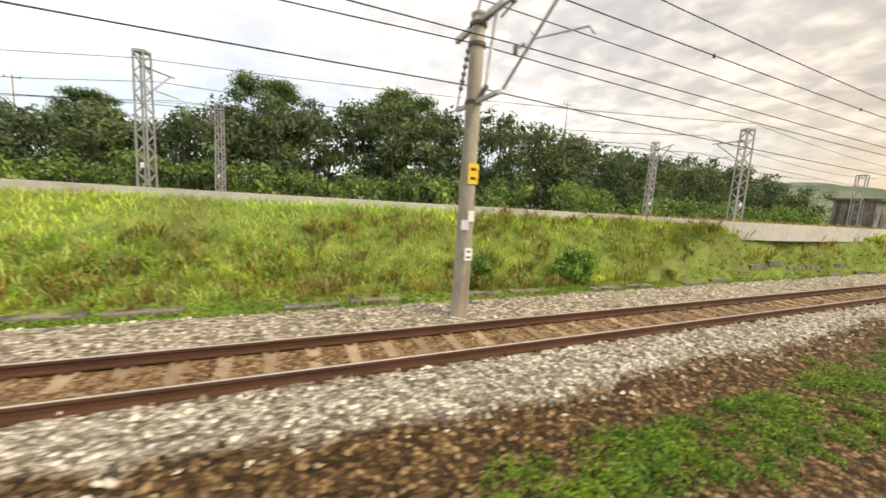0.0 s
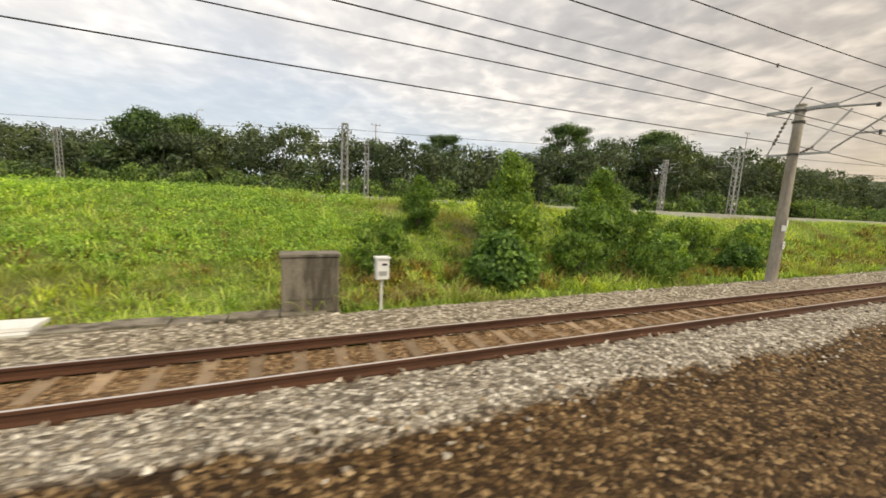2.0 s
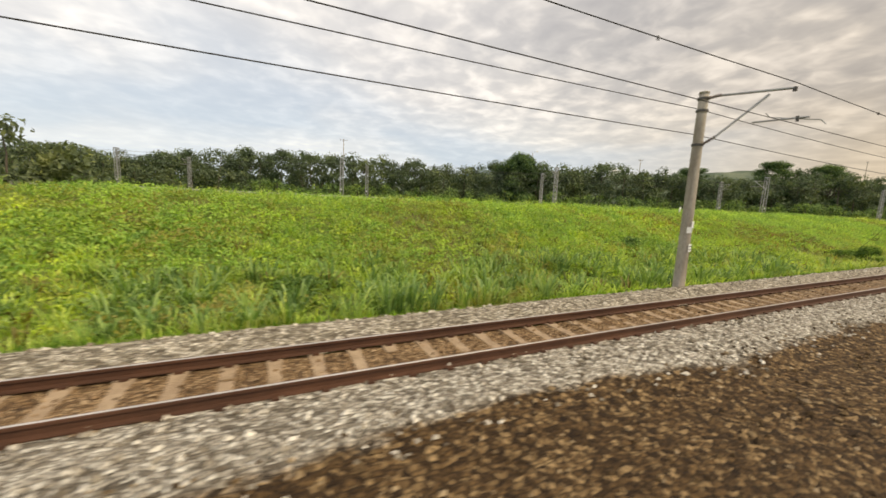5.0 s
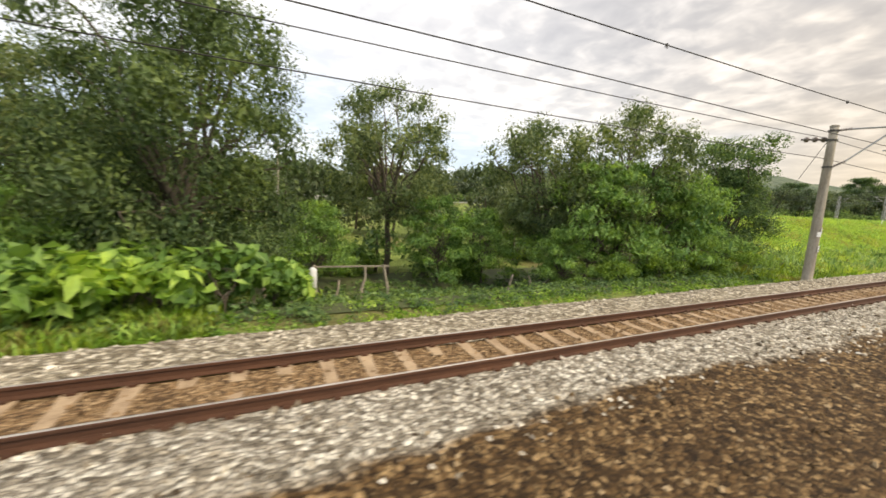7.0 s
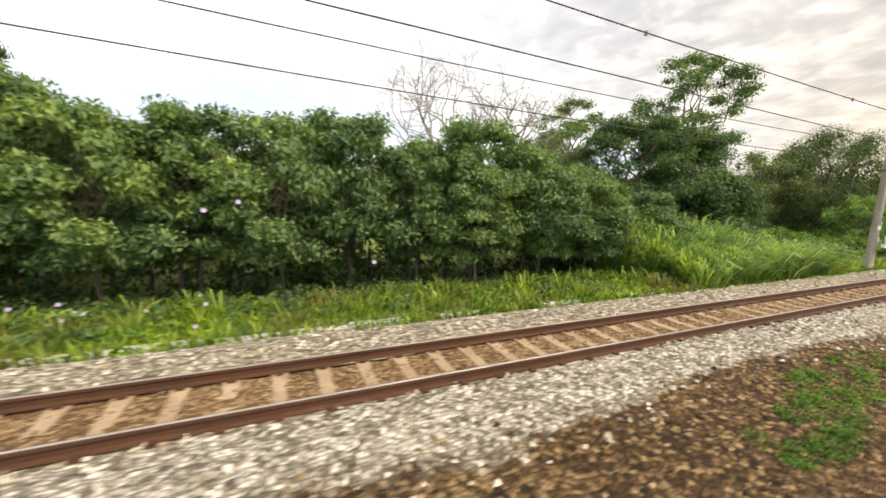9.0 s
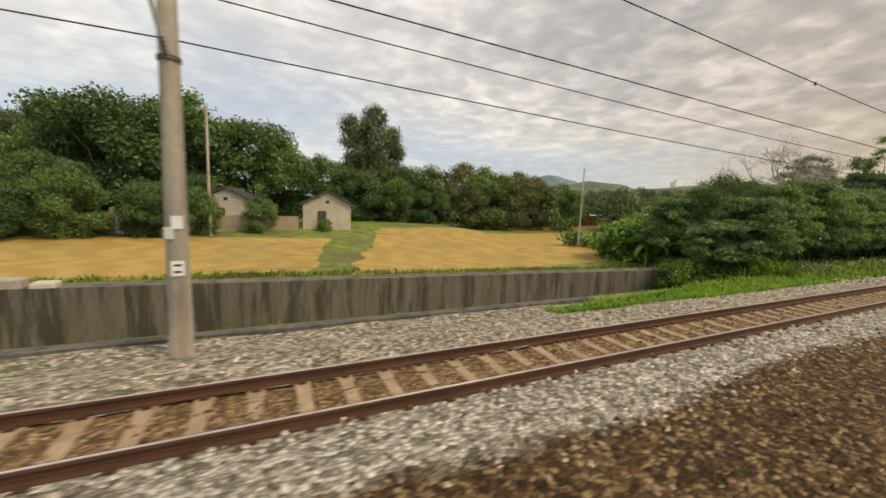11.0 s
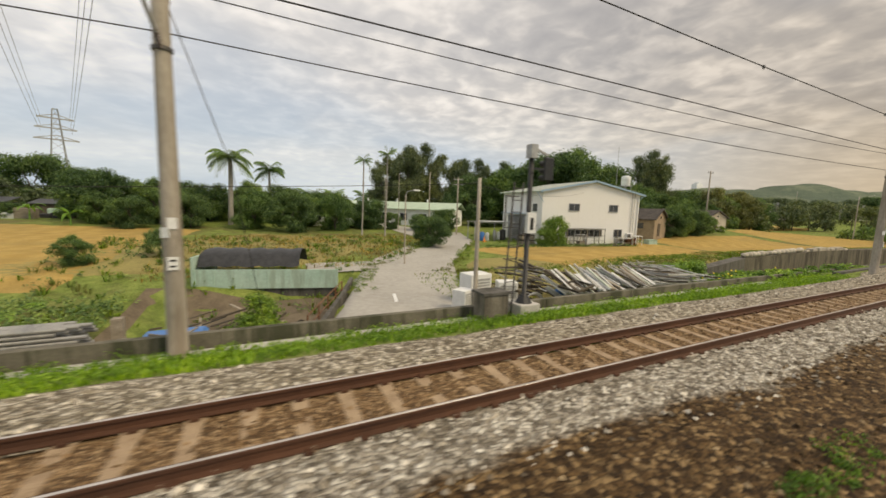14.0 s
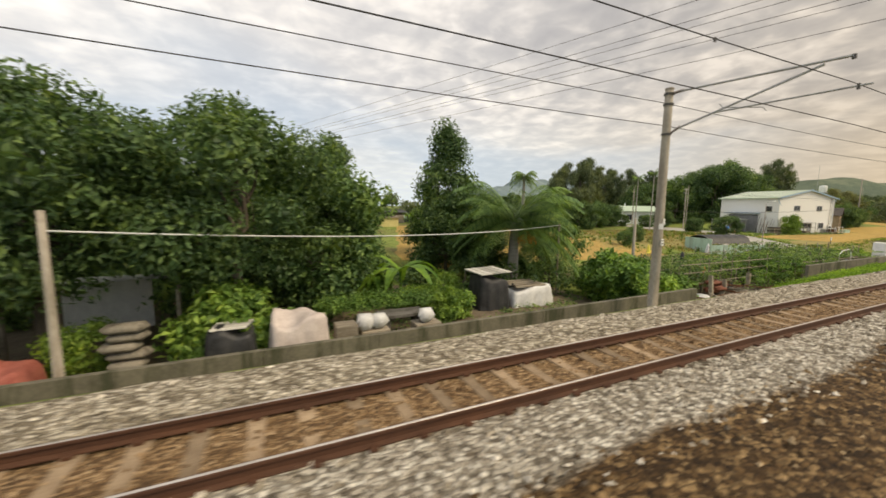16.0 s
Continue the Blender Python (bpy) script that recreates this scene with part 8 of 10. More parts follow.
def heap(name, n, x0, x1, y0, y1, z0, h, mats, lens, label, group, seed, turn=2.0):
    rs = np.random.RandomState(seed)
    for k in range(n):
        x, y = rs.uniform(x0, x1), rs.uniform(y0, y1)
        L, a = rs.uniform(*lens), rs.normal(turn, 0.42)
        z = z0 + h * rs.uniform(0, 1) * (1 - 0.5 * abs((x - x0) / (x1 - x0) * 2 - 1))
        dz = rs.normal(0, 0.12) * L
        p, q = (x - L / 2 * math.cos(a), y - L / 2 * math.sin(a), z - dz / 2), (x + L / 2 * math.cos(a), y + L / 2 * math.sin(a), z + dz / 2)
        solo(name, beam(p, q, rs.choice([0.05, 0.07, 0.12]), rs.choice([0.04, 0.05, 0.09])), M[mats[rs.randint(len(mats))]], label, "scrap", group)


rs = np.random.RandomState(112)
for k in range(124):
    layer = k // 62
    x = -286.0 + 0.105 * (k % 62) + rs.normal(0, 0.05)
    if rs.uniform() < 0.08:
        continue
    L, turn = rs.uniform(1.2, 1.9), 1.86 + 0.22 * math.sin(1.6 * x) + rs.normal(0, 0.12)
    p = np.array((x, 12.3 + rs.uniform(-0.15, 0.45) + 0.2 * layer, -2.25 + rs.uniform(0.0, 0.25) + 0.62 * layer))
    q = p + np.array((L * math.cos(turn), L * math.sin(turn), rs.uniform(0.55, 0.95) - 0.05 * layer))
    # the two wood_dark entries stand in for shadowed gaps in the stack
    mat = ("tarp_white", "plank_pale", "white_paint", "plank_pale", "galvanised", "tarp_white", "wood", "mint_white", "wood_dark", "wood_dark")[rs.randint(10)]
    solo("scrap_board", beam(tuple(p), tuple(q), rs.choice([0.09, 0.16, 0.24, 0.32]), rs.choice([0.03, 0.05, 0.08])), M[mat], "scrap board behind the wall, dark ones stand for shaded gaps", "scrap", "scrap heap")
# four dark bars joined as an old wooden frame, not a crate
old = thing("broken_crate", "dark wooden frame lying on the scrap boards", "crate", (-285.6, 12.6, -1.25), 20)
for a, b in (((-0.85, -0.45, 0), (0.85, -0.45, 0.06)), ((-0.85, 0.45, 0.1), (0.85, 0.45, 0.18)), ((-0.85, -0.5, 0), (-0.85, 0.5, 0.1)), ((0.85, -0.5, 0.06), (0.85, 0.5, 0.18))):
    part("bar", beam(a, b, 0.12, 0.09), M["wood_dark"], old)
for k in range(3):
    arc = [(0.62 * math.cos(u), 0.0, 0.62 * math.sin(u)) for u in np.linspace(0.0, math.pi, 12)]
    solo("bent_hoop", shifted(tube(arc, 0.035, 6), (-287.0 + 0.16 * k, 14.0 + 0.12 * k, -2.4)), M["plank_pale"], "pale bent metal hoop among the scrap", "hoop", "scrap heap", smooth=True)
ladder = thing("scrap_ladder", "old aluminium ladder lying among scrap boards", "ladder", (-280.5, 12.4, -1.62), 16)
for u in (-0.2, 0.2):
    part("rail", beam((u, 0, 0), (u, 2.2, 0.95), 0.05, 0.07), M["plank_pale"], ladder)
for k in range(10):
    part("rung", beam((-0.2, 0.1 + 0.215 * k, 0.06 + 0.093 * k), (0.2, 0.1 + 0.215 * k, 0.06 + 0.093 * k), 0.03, 0.03), M["wood_dark"], ladder)
heap("scrap_pole", 150, -279.0, -274.4, 12.4, 16.2, -2.3, 1.6, ("galvanised", "plank_pale", "wood", "plank_pale", "wood_dark", "tarp_white"), (1.2, 2.8), "scrap metal pole thrown on a heap", "scrap heap", 113, 2.3)
heap("scrap_timber", 70, -287.5, -284.4, 14.8, 17.2, -2.3, 1.9, ("wood_dark", "wood_dark", "wood", "galvanised"), (0.8, 1.8), "dark old timber dumped behind the appliances", "scrap heap", 114)
for k, (x, y, a) in enumerate(((-276.2, 14.6, 0.35), (-277.2, 14.2, 0.45), (-275.0, 15.0, 0.3), (-277.9, 13.8, 0.2), (-276.7, 13.6, 0.0), (-278.6, 14.4, 0.65))):
    solo("leaning_pole", tube([(x, y, -2.3), (x - 1.6, y + 1.1, -2.3 + 1.3 + 0.7 * a)], 0.032, 6), M["plank_pale"], "pale pole leaning on the scrap heap", "pole", "scrap heap")
for k in range(10):
    solo("rusty_bar", beam((-274.8 + 0.12 * k, 14.9, -2.0 + 0.06 * (k % 4)), (-273.6 + 0.05 * k, 15.9, -2.0 + 0.06 * (k % 3)), 0.08, 0.08), M["rusty"], "rusty red scrap bar in a pile", "scrap", "rusty pile")


def scrap_unit(x, y, z, turn, sx, sy, sz, label):
    e = thing("scrapped_appliance", label, "appliance", (x, y, z), turn, "scrapped appliances")
    part("case", block(-sx / 2, sx / 2, -sy / 2, sy / 2, 0, sz), M["white_paint"], e, bevel=0.02)
    g = part("grille", block(-sx * 0.4, sx * 0.4, -sy / 2 - 0.015, -sy / 2, sz * 0.3, sz * 0.85), M["galvanised"], e)
    for k in range(5):
        part("slat", block(-sx * 0.38, sx * 0.38, -sy / 2 - 0.03, -sy / 2 - 0.015, sz * (0.34 + 0.1 * k), sz * (0.37 + 0.1 * k)), M["white_paint"], g)
    return e


scrap_unit(-289.0, 16.2, -2.5, 8, 1.35, 1.0, 1.5, "scrapped white air cooler in the yard")
scrap_unit(-287.6, 15.4, -2.5, -20, 1.0, 0.8, 1.15, "scrapped pale machine in the yard")
scrap_unit(-290.4, 15.0, -2.5, 30, 0.8, 0.7, 1.0, "scrapped white appliance tipped in the yard")
solo("plastic_sheet", shifted(block(-1.1, 1.0, -0.4, 0.4, 0, 0.25), (-288.6, 13.4, -2.35)), M["tarp_white"], "white plastic sheet on the ground", "sheet", bevel=0.08)
bd = thing("barrel", "blue plastic barrel among the scrap", "barrel", (-285.6, 13.6, -2.4))
part("drum", tube([(0, 0, 0), (0, 0, 0.1), (0, 0, 0.75), (0, 0, 0.85)], [0.27, 0.31, 0.31, 0.26], 12), M["blue_plastic"], bd, smooth=True)
part("lid", tube([(0, 0, 0.85), (0, 0, 0.89)], 0.2, 12), M["blue_plastic"], bd)
sp = thing("signpost", "short wooden post with a white board", "sign", (-280.2, 23.2, zg(-280.2, 23.2)))
part("post", block(-0.04, 0.04, -0.04, 0.04, -0.2, 0.8), M["wood"], sp)
part("board", block(-0.15, 0.15, -0.06, -0.03, 0.55, 0.95), M["white_paint"], sp)
weeds("yellow_vine", "broad-leaved vines sprawling behind the wall", scatter(420, -275, -262.5, lambda x, u: 9.9 + 4.6 * u, 115), 0.42, 0.20, 20, M["leaf_bright"], 116, aspect=0.8)
weeds("yellow_vine", "broad-leaved vines climbing over the drain wall", scatter(190, -277.0, -268.5, lambda x, u: np.interp(-x, (257, 264, 274), (19.3, 17.7, 15.9)) - 0.75 + 0.9 * u, 141), 0.42, 0.20, 22, M["leaf_bright"], 142, 0.9, aspect=0.8, zf=lambda x, y: -2.45 + 0.9 * np.abs(np.sin(np.asarray(x) * 2.1 + 3 * np.asarray(y))))
weeds("yellow_vine", "broad-leaved vines sprawling behind the wall", scatter(330, -276, -261, lambda x, u: 12.5 + 4.6 * u, 143, 5.0), 0.45, 0.20, 18, M["leaf_mid"], 144, aspect=0.8)
weeds("yellow_vine", "broad-leaved vines hanging over the low wall", scatter(120, -276, -264, lambda x, u: 8.95 + 0.9 * u, 147, 2.0), 0.3, 0.18, 18, M["leaf_bright"], 148, 0.8, aspect=0.8, zf=lambda x, y: -0.85 + 0.15 * np.sin(np.asarray(x) * 3))
fl = [shifted(tube([(0, 0, 0), (0, -0.02, 0.04), (0, -0.03, 0.05)], [0.02, 0.055, 0.06], 6), (x, y, zg(x, y) + 0.25 + 0.1 * (k % 3))) for k, (x, y) in enumerate(scatter(26, -275, -262.5, lambda x, u: 9.9 + 3.6 * u, 117))]
solo("yellow_flowers", merge(fl), M["petal_yellow"], "yellow trumpet flowers on the vines", "flowers", kind="stuff")

# ---- mint-green container shed, lane railing, pipes ----
ms = thing("container_shed", "mint-green sheet-metal shed with a black tarpaulin top", "shed", (-298.3, 25.7, -3.42), -14.7)
part("front_panel", block(-4.3, 4.0, -1.15, -1.05, 0.45, 1.62), M["mint"], ms, "mint-green sheet panel")
part("end_panel", block(-4.4, -4.3, -1.15, 2.6, 0.0, 2.35), M["mint"], ms)
part("base_wall", block(-4.3, 4.0, -1.0, -0.85, -1.4, 0.5), M["concrete_dark"], ms)
for k in range(9):
    part("rib", block(-4.2 + k, -4.16 + k, -1.17, -1.15, 0.47, 1.6), M["mint"], ms)
hump = [(x, y, 1.75 + 0.95 * math.sin(math.pi * (y + 0.8) / 3.2) ** 0.4 + 0.05 * math.sin(5 * x + y)) for x in np.linspace(-4.2, 1.6, 16) for y in np.linspace(-0.8, 2.4, 9)]
part("tarpaulin", (np.array(hump), np.array([(i * 9 + j, i * 9 + j + 1, i * 9 + 10 + j, i * 9 + 9 + j) for i in range(15) for j in range(8)])), M["tarp_black"], ms, "sagging black tarpaulin", smooth=True)
set_tree(PROTO["sapling"], -299.3, 14.8, 0.8, 20, 1.0, z=-4.0, label="young papaya-like tree behind the wall")
set_tree(PROTO["bush"], -301.8, 15.2, 0.6, 20, 1.0, z=-4.0, label="round bush before the green shed")
slab_wall("lane_wall", "dark concrete retaining wall beside the lane", [(-297.75, 13.0), (-294.7, 21.0), (-293.9, 23.4)], [-2.55, -2.4, -2.3], 2.2, 0.2, M["concrete_dark"])
solo("shelf_timber", beam((-303.2, 14.4, -2.35), (-298.4, 14.4, -2.25), 0.9, 0.08), M["wood"], "long low plank shelf in the sunken yard", "shelf")
for k in range(4):
    solo("shelf_post", block(-302.9 + 1.4 * k, -302.75 + 1.4 * k, 14.3, 14.45, -4.4, -2.36), M["wood_dark"], "dark timber post under the shelf", "post", "shelf posts")
# dark bars added to fill the recess where its shadow belongs
heap("pit_timber", 60, -303.5, -298.0, 15.5, 21.5, -3.9, 1.0, ("wood_dark", "wood_dark", "tarp_black", "wood"), (0.9, 2.6), "dark bar added to stand for shadow in the sunken yard", "sunken yard timber", 119, 1.2)
rail = thing("lane_railing", "rusty pipe railing along the lane", "railing", (-296.9, 15.9, -2.85), 68)
for k in range(5):
    part("post", tube([(-1.5 + 1.6 * k, 0, -0.2), (-1.5 + 1.6 * k, 0, 0.95)], 0.035, 6), M["rusty"], rail)
for zz in (0.5, 0.93):
    part("bar", tube([(-1.5, 0, zz), (4.9, 0, zz)], 0.028, 6), M["rusty"], rail)
for k in range(30):
    y, z = 14.6 + 0.17 * (k % 5), -2.36 + 0.14 * (k // 5)
    solo("steel_pipe", tube([(-311.0 + 0.2 * (k % 3), y, z), (-304.6 + 0.25 * (k % 4), y, z)], 0.065, 8), M["galvanised"], "long grey steel pipe in a stack", "pipe", "stacked pipes", smooth=True)
for k, x in enumerate((-310.0, -307.5, -305.2)):
    solo("pipe_trestle", block(x - 0.08, x + 0.08, 14.4, 15.5, -3.4, -2.43), M["wood"], "timber trestle under the pipes", "trestle", "pipe trestles")
solo("timber_stand", block(-303.4, -303.1, 14.9, 15.2, -3.4, -1.55), M["wood"], "weathered timber stand beside the pipes", "stand")
solo("timber_rail", beam((-316.0, 10.4, -1.0), (-297.5, 10.3, -1.15), 0.12, 0.16), M["wood"], "long weathered timber along the wall", "timber")
heap("yard_timber", 34, -314, -300, 10.6, 12.4, -2.1, 1.0, ("wood", "rusty", "wood"), (1.5, 3.0), "dark weathered timber behind the wall", "yard timber", 118)
solo("blue_cover", shifted(block(-0.9, 0.9, -0.4, 0.4, 0, 0.3), (-301.6, 14.4, -2.29)), M["blue_plastic"], "crumpled blue plastic cover", "cover", bevel=0.1)

lot("shed_yard", [(-305.0, 14.6), (-297.2, 14.6), (-294.8, 23.4), (-305.0, 25.8)], M["soil"], "trodden dark earth before the green shed", "ground", 0.05)
# ---- kitchen garden with cane trellis ----
lot("garden_soil", [(-331.5, 9.9), (-299.5, 10.0), (-299.5, 14.5), (-331.5, 15.0)], M["soil"], "trodden dark garden soil", "ground", 0.05)
rs = np.random.RandomState(121)
for k in range(34):
    x, y = -315.5 - 0.42 * k + rs.uniform(-0.15, 0.15), 12.6 + 1.9 * (k % 3) + rs.uniform(-0.3, 0.3)
    solo("bean_cane", tube([(x, y, -3.2), (x + rs.uniform(-0.25, 0.25), y + rs.uniform(-0.2, 0.2), -0.55 + rs.uniform(-0.35, 0.25))], 0.024, 5), M["wood"], "thin weathered bean cane", "cane", "trellis canes")
for k in range(30):
    x, y = -308.8 - 0.26 * k + rs.uniform(-0.15, 0.15), 12.3 + 1.6 * (k % 3) + rs.uniform(-0.3, 0.3)
    solo("bean_cane", tube([(x, y, -3.0), (x + rs.uniform(-0.2, 0.2), y + rs.uniform(-0.2, 0.2), -0.35 + rs.uniform(-0.4, 0.3))], 0.026, 5), M["wood"], "thin weathered bean cane", "cane", "trellis canes")
for k in range(6):
    y, z = 12.4 + 1.6 * (k % 3), -0.75 - 0.6 * (k // 3)
    solo("trellis_rail", beam((-308.6, y, z), (-316.4, y + rs.uniform(-0.3, 0.3), z + rs.uniform(-0.15, 0.15)), 0.04, 0.04), M["wood"], "long cane rail of the trellis", "rail", "trellis canes")
weeds("bean_vines", "climbing bean vines on the trellis", scatter(230, -318, -309.3, lambda x, u: 12.2 + 4.6 * u, 222, 5.0), 0.42, 0.15, 24, M["leaf_mid"], 223, 0.9, zf=lambda x, y: -0.75 + 0.2 * np.sin(np.asarray(x) * 1.7) - 0.45 * (np.arange(np.size(x)) % 4), aspect=0.7)
for k in range(9):
    y, z = 12.7 + 1.9 * (k % 3), -0.8 - 0.45 * (k // 3)
    solo("trellis_rail", beam((-315.0, y, z), (-329.0, y + rs.uniform(-0.3, 0.3), z + rs.uniform(-0.15, 0.15)), 0.035, 0.035), M["wood"], "long cane rail of the trellis", "rail", "trellis canes")
weeds("bean_vines", "climbing bean vines on the trellis", scatter(210, -329, -312, lambda x, u: 12.6 + 5.2 * u, 122), 0.42, 0.15, 22, M["leaf_dark"], 123, 0.9, zf=lambda x, y: -1.25 + 0.35 * np.sin(np.asarray(x) * 1.3) - 0.35 * (np.arange(np.size(x)) % 3), aspect=0.7)
weeds("vine_canopy", "sprawling vines on a low pole canopy", scatter(430, -319.5, -309.0, lambda x, u: 11.6 + 3.8 * u, 224), 0.36, 0.13, 26, M["leaf_mid"], 225, 0.45, zf=lambda x, y: -0.95 + 0.10 * np.sin(np.asarray(x) * 2.1 + np.asarray(y)) + 0.05 * (np.arange(np.size(x)) % 3), aspect=0.7)
weeds("vine_canopy", "bright creepers over the trellis poles", scatter(240, -320.0, -304.5, lambda x, u: 11.3 + 3.4 * u, 424, 3.0), 0.3, 0.12, 24, M["leaf_bright"], 425, 0.35, zf=lambda x, y: -0.85 + 0.12 * np.sin(np.asarray(x) * 2.7))
weeds("bean_mass", "dense bright bean plants on canes", scatter(420, -324.5, -314.8, lambda x, u: 11.0 + 4.4 * u, 226, 4.0), 0.42, 0.13, 28, M["leaf_bright"], 227, 0.9, zf=lambda x, y: -1.15 - 0.42 * (np.arange(np.size(x)) % 4), aspect=0.7)
weeds("bean_mass", "dense dark bean plants on canes", scatter(330, -330.5, -322.0, lambda x, u: 12.4 + 4.6 * u, 228, 4.0), 0.42, 0.13, 28, M["leaf_mid"], 229, 0.9, zf=lambda x, y: -1.1 - 0.42 * (np.arange(np.size(x)) % 4), aspect=0.7)
rs2 = np.random.RandomState(230)
for k in range(16):
    x, y = -319.0 + 1.25 * (k % 8) + rs2.uniform(-0.2, 0.2), 11.7 + 2.4 * (k // 8)
    solo("canopy_post", tube([(x, y, -3.1), (x + rs2.uniform(-0.1, 0.1), y, -0.85)], 0.045, 6), M["wood"], "grey post holding up the vine canopy", "post", "canopy posts")
for k in range(5):
    solo("canopy_pole", tube([(-319.6, 11.6 + 0.85 * k, -0.95), (-308.8, 11.6 + 0.85 * k, -1.0)], 0.03, 5), M["wood"], "long pole of the vine canopy", "pole", "canopy poles")
weeds("garden_leaves", "leafy vegetables in the garden plot", scatter(430, -316, -305, lambda x, u: 14.5 + 9 * u, 124), 0.5, 0.18, 18, M["leaf_mid"], 125, 0.8, zf=lambda x, y: land(x, y) + 0.25)
weeds("garden_leaves", "leafy vegetables in the garden plot", scatter(800, -332, -316, lambda x, u: 15.5 + 7.5 * u, 126), 0.5, 0.18, 18, M["leaf_dark"], 127, 0.8, zf=lambda x, y: land(x, y) + 0.35)
for k, (x, y, h, mat, lab) in enumerate(((-320.9, 20.6, 2.6, "flag_yellow", "yellow plastic bird-scarer on a cane"), (-322.5, 19.0, 2.3, "flag_yellow", "yellow plastic bird-scarer on a cane"), (-318.2, 17.4, 2.9, "tarp_white", "white plastic bird-scarer on a cane"), (-312.3, 15.8, 2.3, "tarp_white", "white plastic bird-scarer on a cane"), (-316.6, 17.0, 2.4, "tarp_white", "white plastic bird-scarer on a cane"), (-324.6, 15.4, 2.8, "tarp_black", "dark cloth bird-scarer on a cane"), (-326.0, 13.2, 2.2, "orange_paint", "orange plastic bird-scarer on a cane"))):
    e = thing("bird_scarer", lab, "bird scarer", (x, y, -3.2), 40 * k, "bird scarers")
    part("cane", tube([(0, 0, -0.1), (0.05, 0, h)], 0.02, 5), M["wood"], e)
    q = 0.55 if mat == "orange_paint" else 1.0
    part("bag", tube([(0.05, 0, h - 0.75 * q), (0.09, 0, h - 0.6 * q), (0.05, 0, h - 0.2 * q), (0.05, 0, h)], [0.16 * q, 0.15 * q, 0.10 * q, 0.02], 7), M[mat], e, smooth=True)
fence = thing("board_fence", "patched fence of dark weathered boards behind the trellis", "fence", (-324.0, 14.4, -3.2))
for k in range(40):
    part("board", block(-6.6 + 0.31 * k, -6.33 + 0.31 * k, -0.02 + 0.02 * (k % 2), 0.01 + 0.02 * (k % 2), -0.1, 1.35 + 0.3 * math.sin(k * 1.7)), M["wood_dark"], fence)
gate = thing("garden_gate", "low arched white pipe gate by the garden", "gate", (-312.25, 11.6, -1.95))
part("arch", tube([(-0.9, 0, 0), (-0.9, 0, 1.3), (-0.5, 0, 1.55), (0.5, 0, 1.6), (0.9, 0, 1.4), (1.0, 0, 0)], 0.028, 6), M["white_paint"], gate)
part("crossbar", tube([(-0.9, 0, 0.8), (0.95, 0, 0.8)], 0.03, 6), M["white_paint"], gate)
net = [(-327.2 + 2.4 * u, 12.2, -1.75 - 0.55 * math.sin(math.pi * u) - (0.75 - 0.4 * abs(u - 0.5)) * w) for u in np.linspace(0, 1, 12) for w in np.linspace(0, 1, 5)]
solo("shade_net", (np.array(net), np.array([(i * 5 + j, i * 5 + j + 1, i * 5 + 6 + j, i * 5 + 5 + j) for i in range(11) for j in range(4)])), M["tarp_black"], "black shade net slung between posts", "net", smooth=True)
rs2 = np.random.RandomState(431)
coil = [shifted(tube([(rs2.uniform(0.2, 0.42) * math.cos(u), rs2.uniform(0.15, 0.3) * math.sin(u), 0.03 * math.sin(3 * u)) for u in np.linspace(0, 6.0, 14)], 0.10, 6), (rs2.normal(0, 0.22), rs2.normal(0, 0.12), 0.08 * k)) for k in range(7)]
solo("net_roll", shifted(merge(coil), (-326.4, 12.1, -2.2)), M["net_red"], "dull red garden net rolled in a loose coil", "net", smooth=True)
for k, (x, h) in enumerate(((-324.2, 1.3), (-326.6, 1.1), (-327.9, 1.4))):
    solo("rough_stump", limb((x, 11.8, -3.2), (x + 0.1, 11.8, -3.2 + h + 0.6), 0.14, 0.12, np.random.RandomState(k), 0.05), M["wood"], "rough grey wooden post in the garden", "post", "garden posts")
basin = thing("white_basin", "white plastic basin upturned by the pole", "basin", (-328.0, 12.0, -2.6))
part("bowl", tube([(0, 0, 0), (0, 0, 0.05), (0, 0, 0.3), (0, 0, 0.34)], [0.55, 0.5, 0.3, 0.1], 12), M["white_paint"], basin, smooth=True)
heap("garden_junk", 70, -331, -321, 10.8, 13.6, -2.9, 1.1, ("wood", "wood_dark", "rusty", "wood"), (0.7, 1.8), "old board dumped in the garden", "garden junk", 128)

# ---- the tree-shaded yard at the end ----
lot("yard_floor", [(-366, 11.0), (-331.8, 11.0), (-331.8, 22), (-366, 24)], M["soil"], "bare dark earth under the yard trees", "ground", 0.05)
set_tree(PROTO["mid"], -347.9, 18.3, 1.05, 20, 1.0, z=-2.78, label="big dense tree over a shaded yard", group="yard trees")
set_tree(PROTO["yard"], -350.7, 15.4, 1.16, 100, 1.0, z=-2.78, label="big dense tree over a shaded yard", group="yard trees")
set_tree(PROTO["yard"], -356.0, 15.0, 1.18, 200, 1.0, z=-2.78, label="big dense tree over a shaded yard", group="yard trees")
set_tree(PROTO["yard"], -361.5, 15.5, 1.18, 300, 1.0, z=-2.78, label="big dense tree over a shaded yard", group="yard trees")
set_tree(PROTO["cone"], -346.4, 21.5, 0.95, 30, 0.98, z=-2.78, label="tall feathery green tree at the yard's edge")
set_tree(PROTO["mid"], -349.0, 23.5, 0.95, 0, 1.0, z=-2.78, label="dense tree over a shaded yard")
set_tree(PROTO["cone"], -338.0, 24.2, 1.08, 90, 1.07, z=-2.78, label="conical dark evergreen standing by the yard")
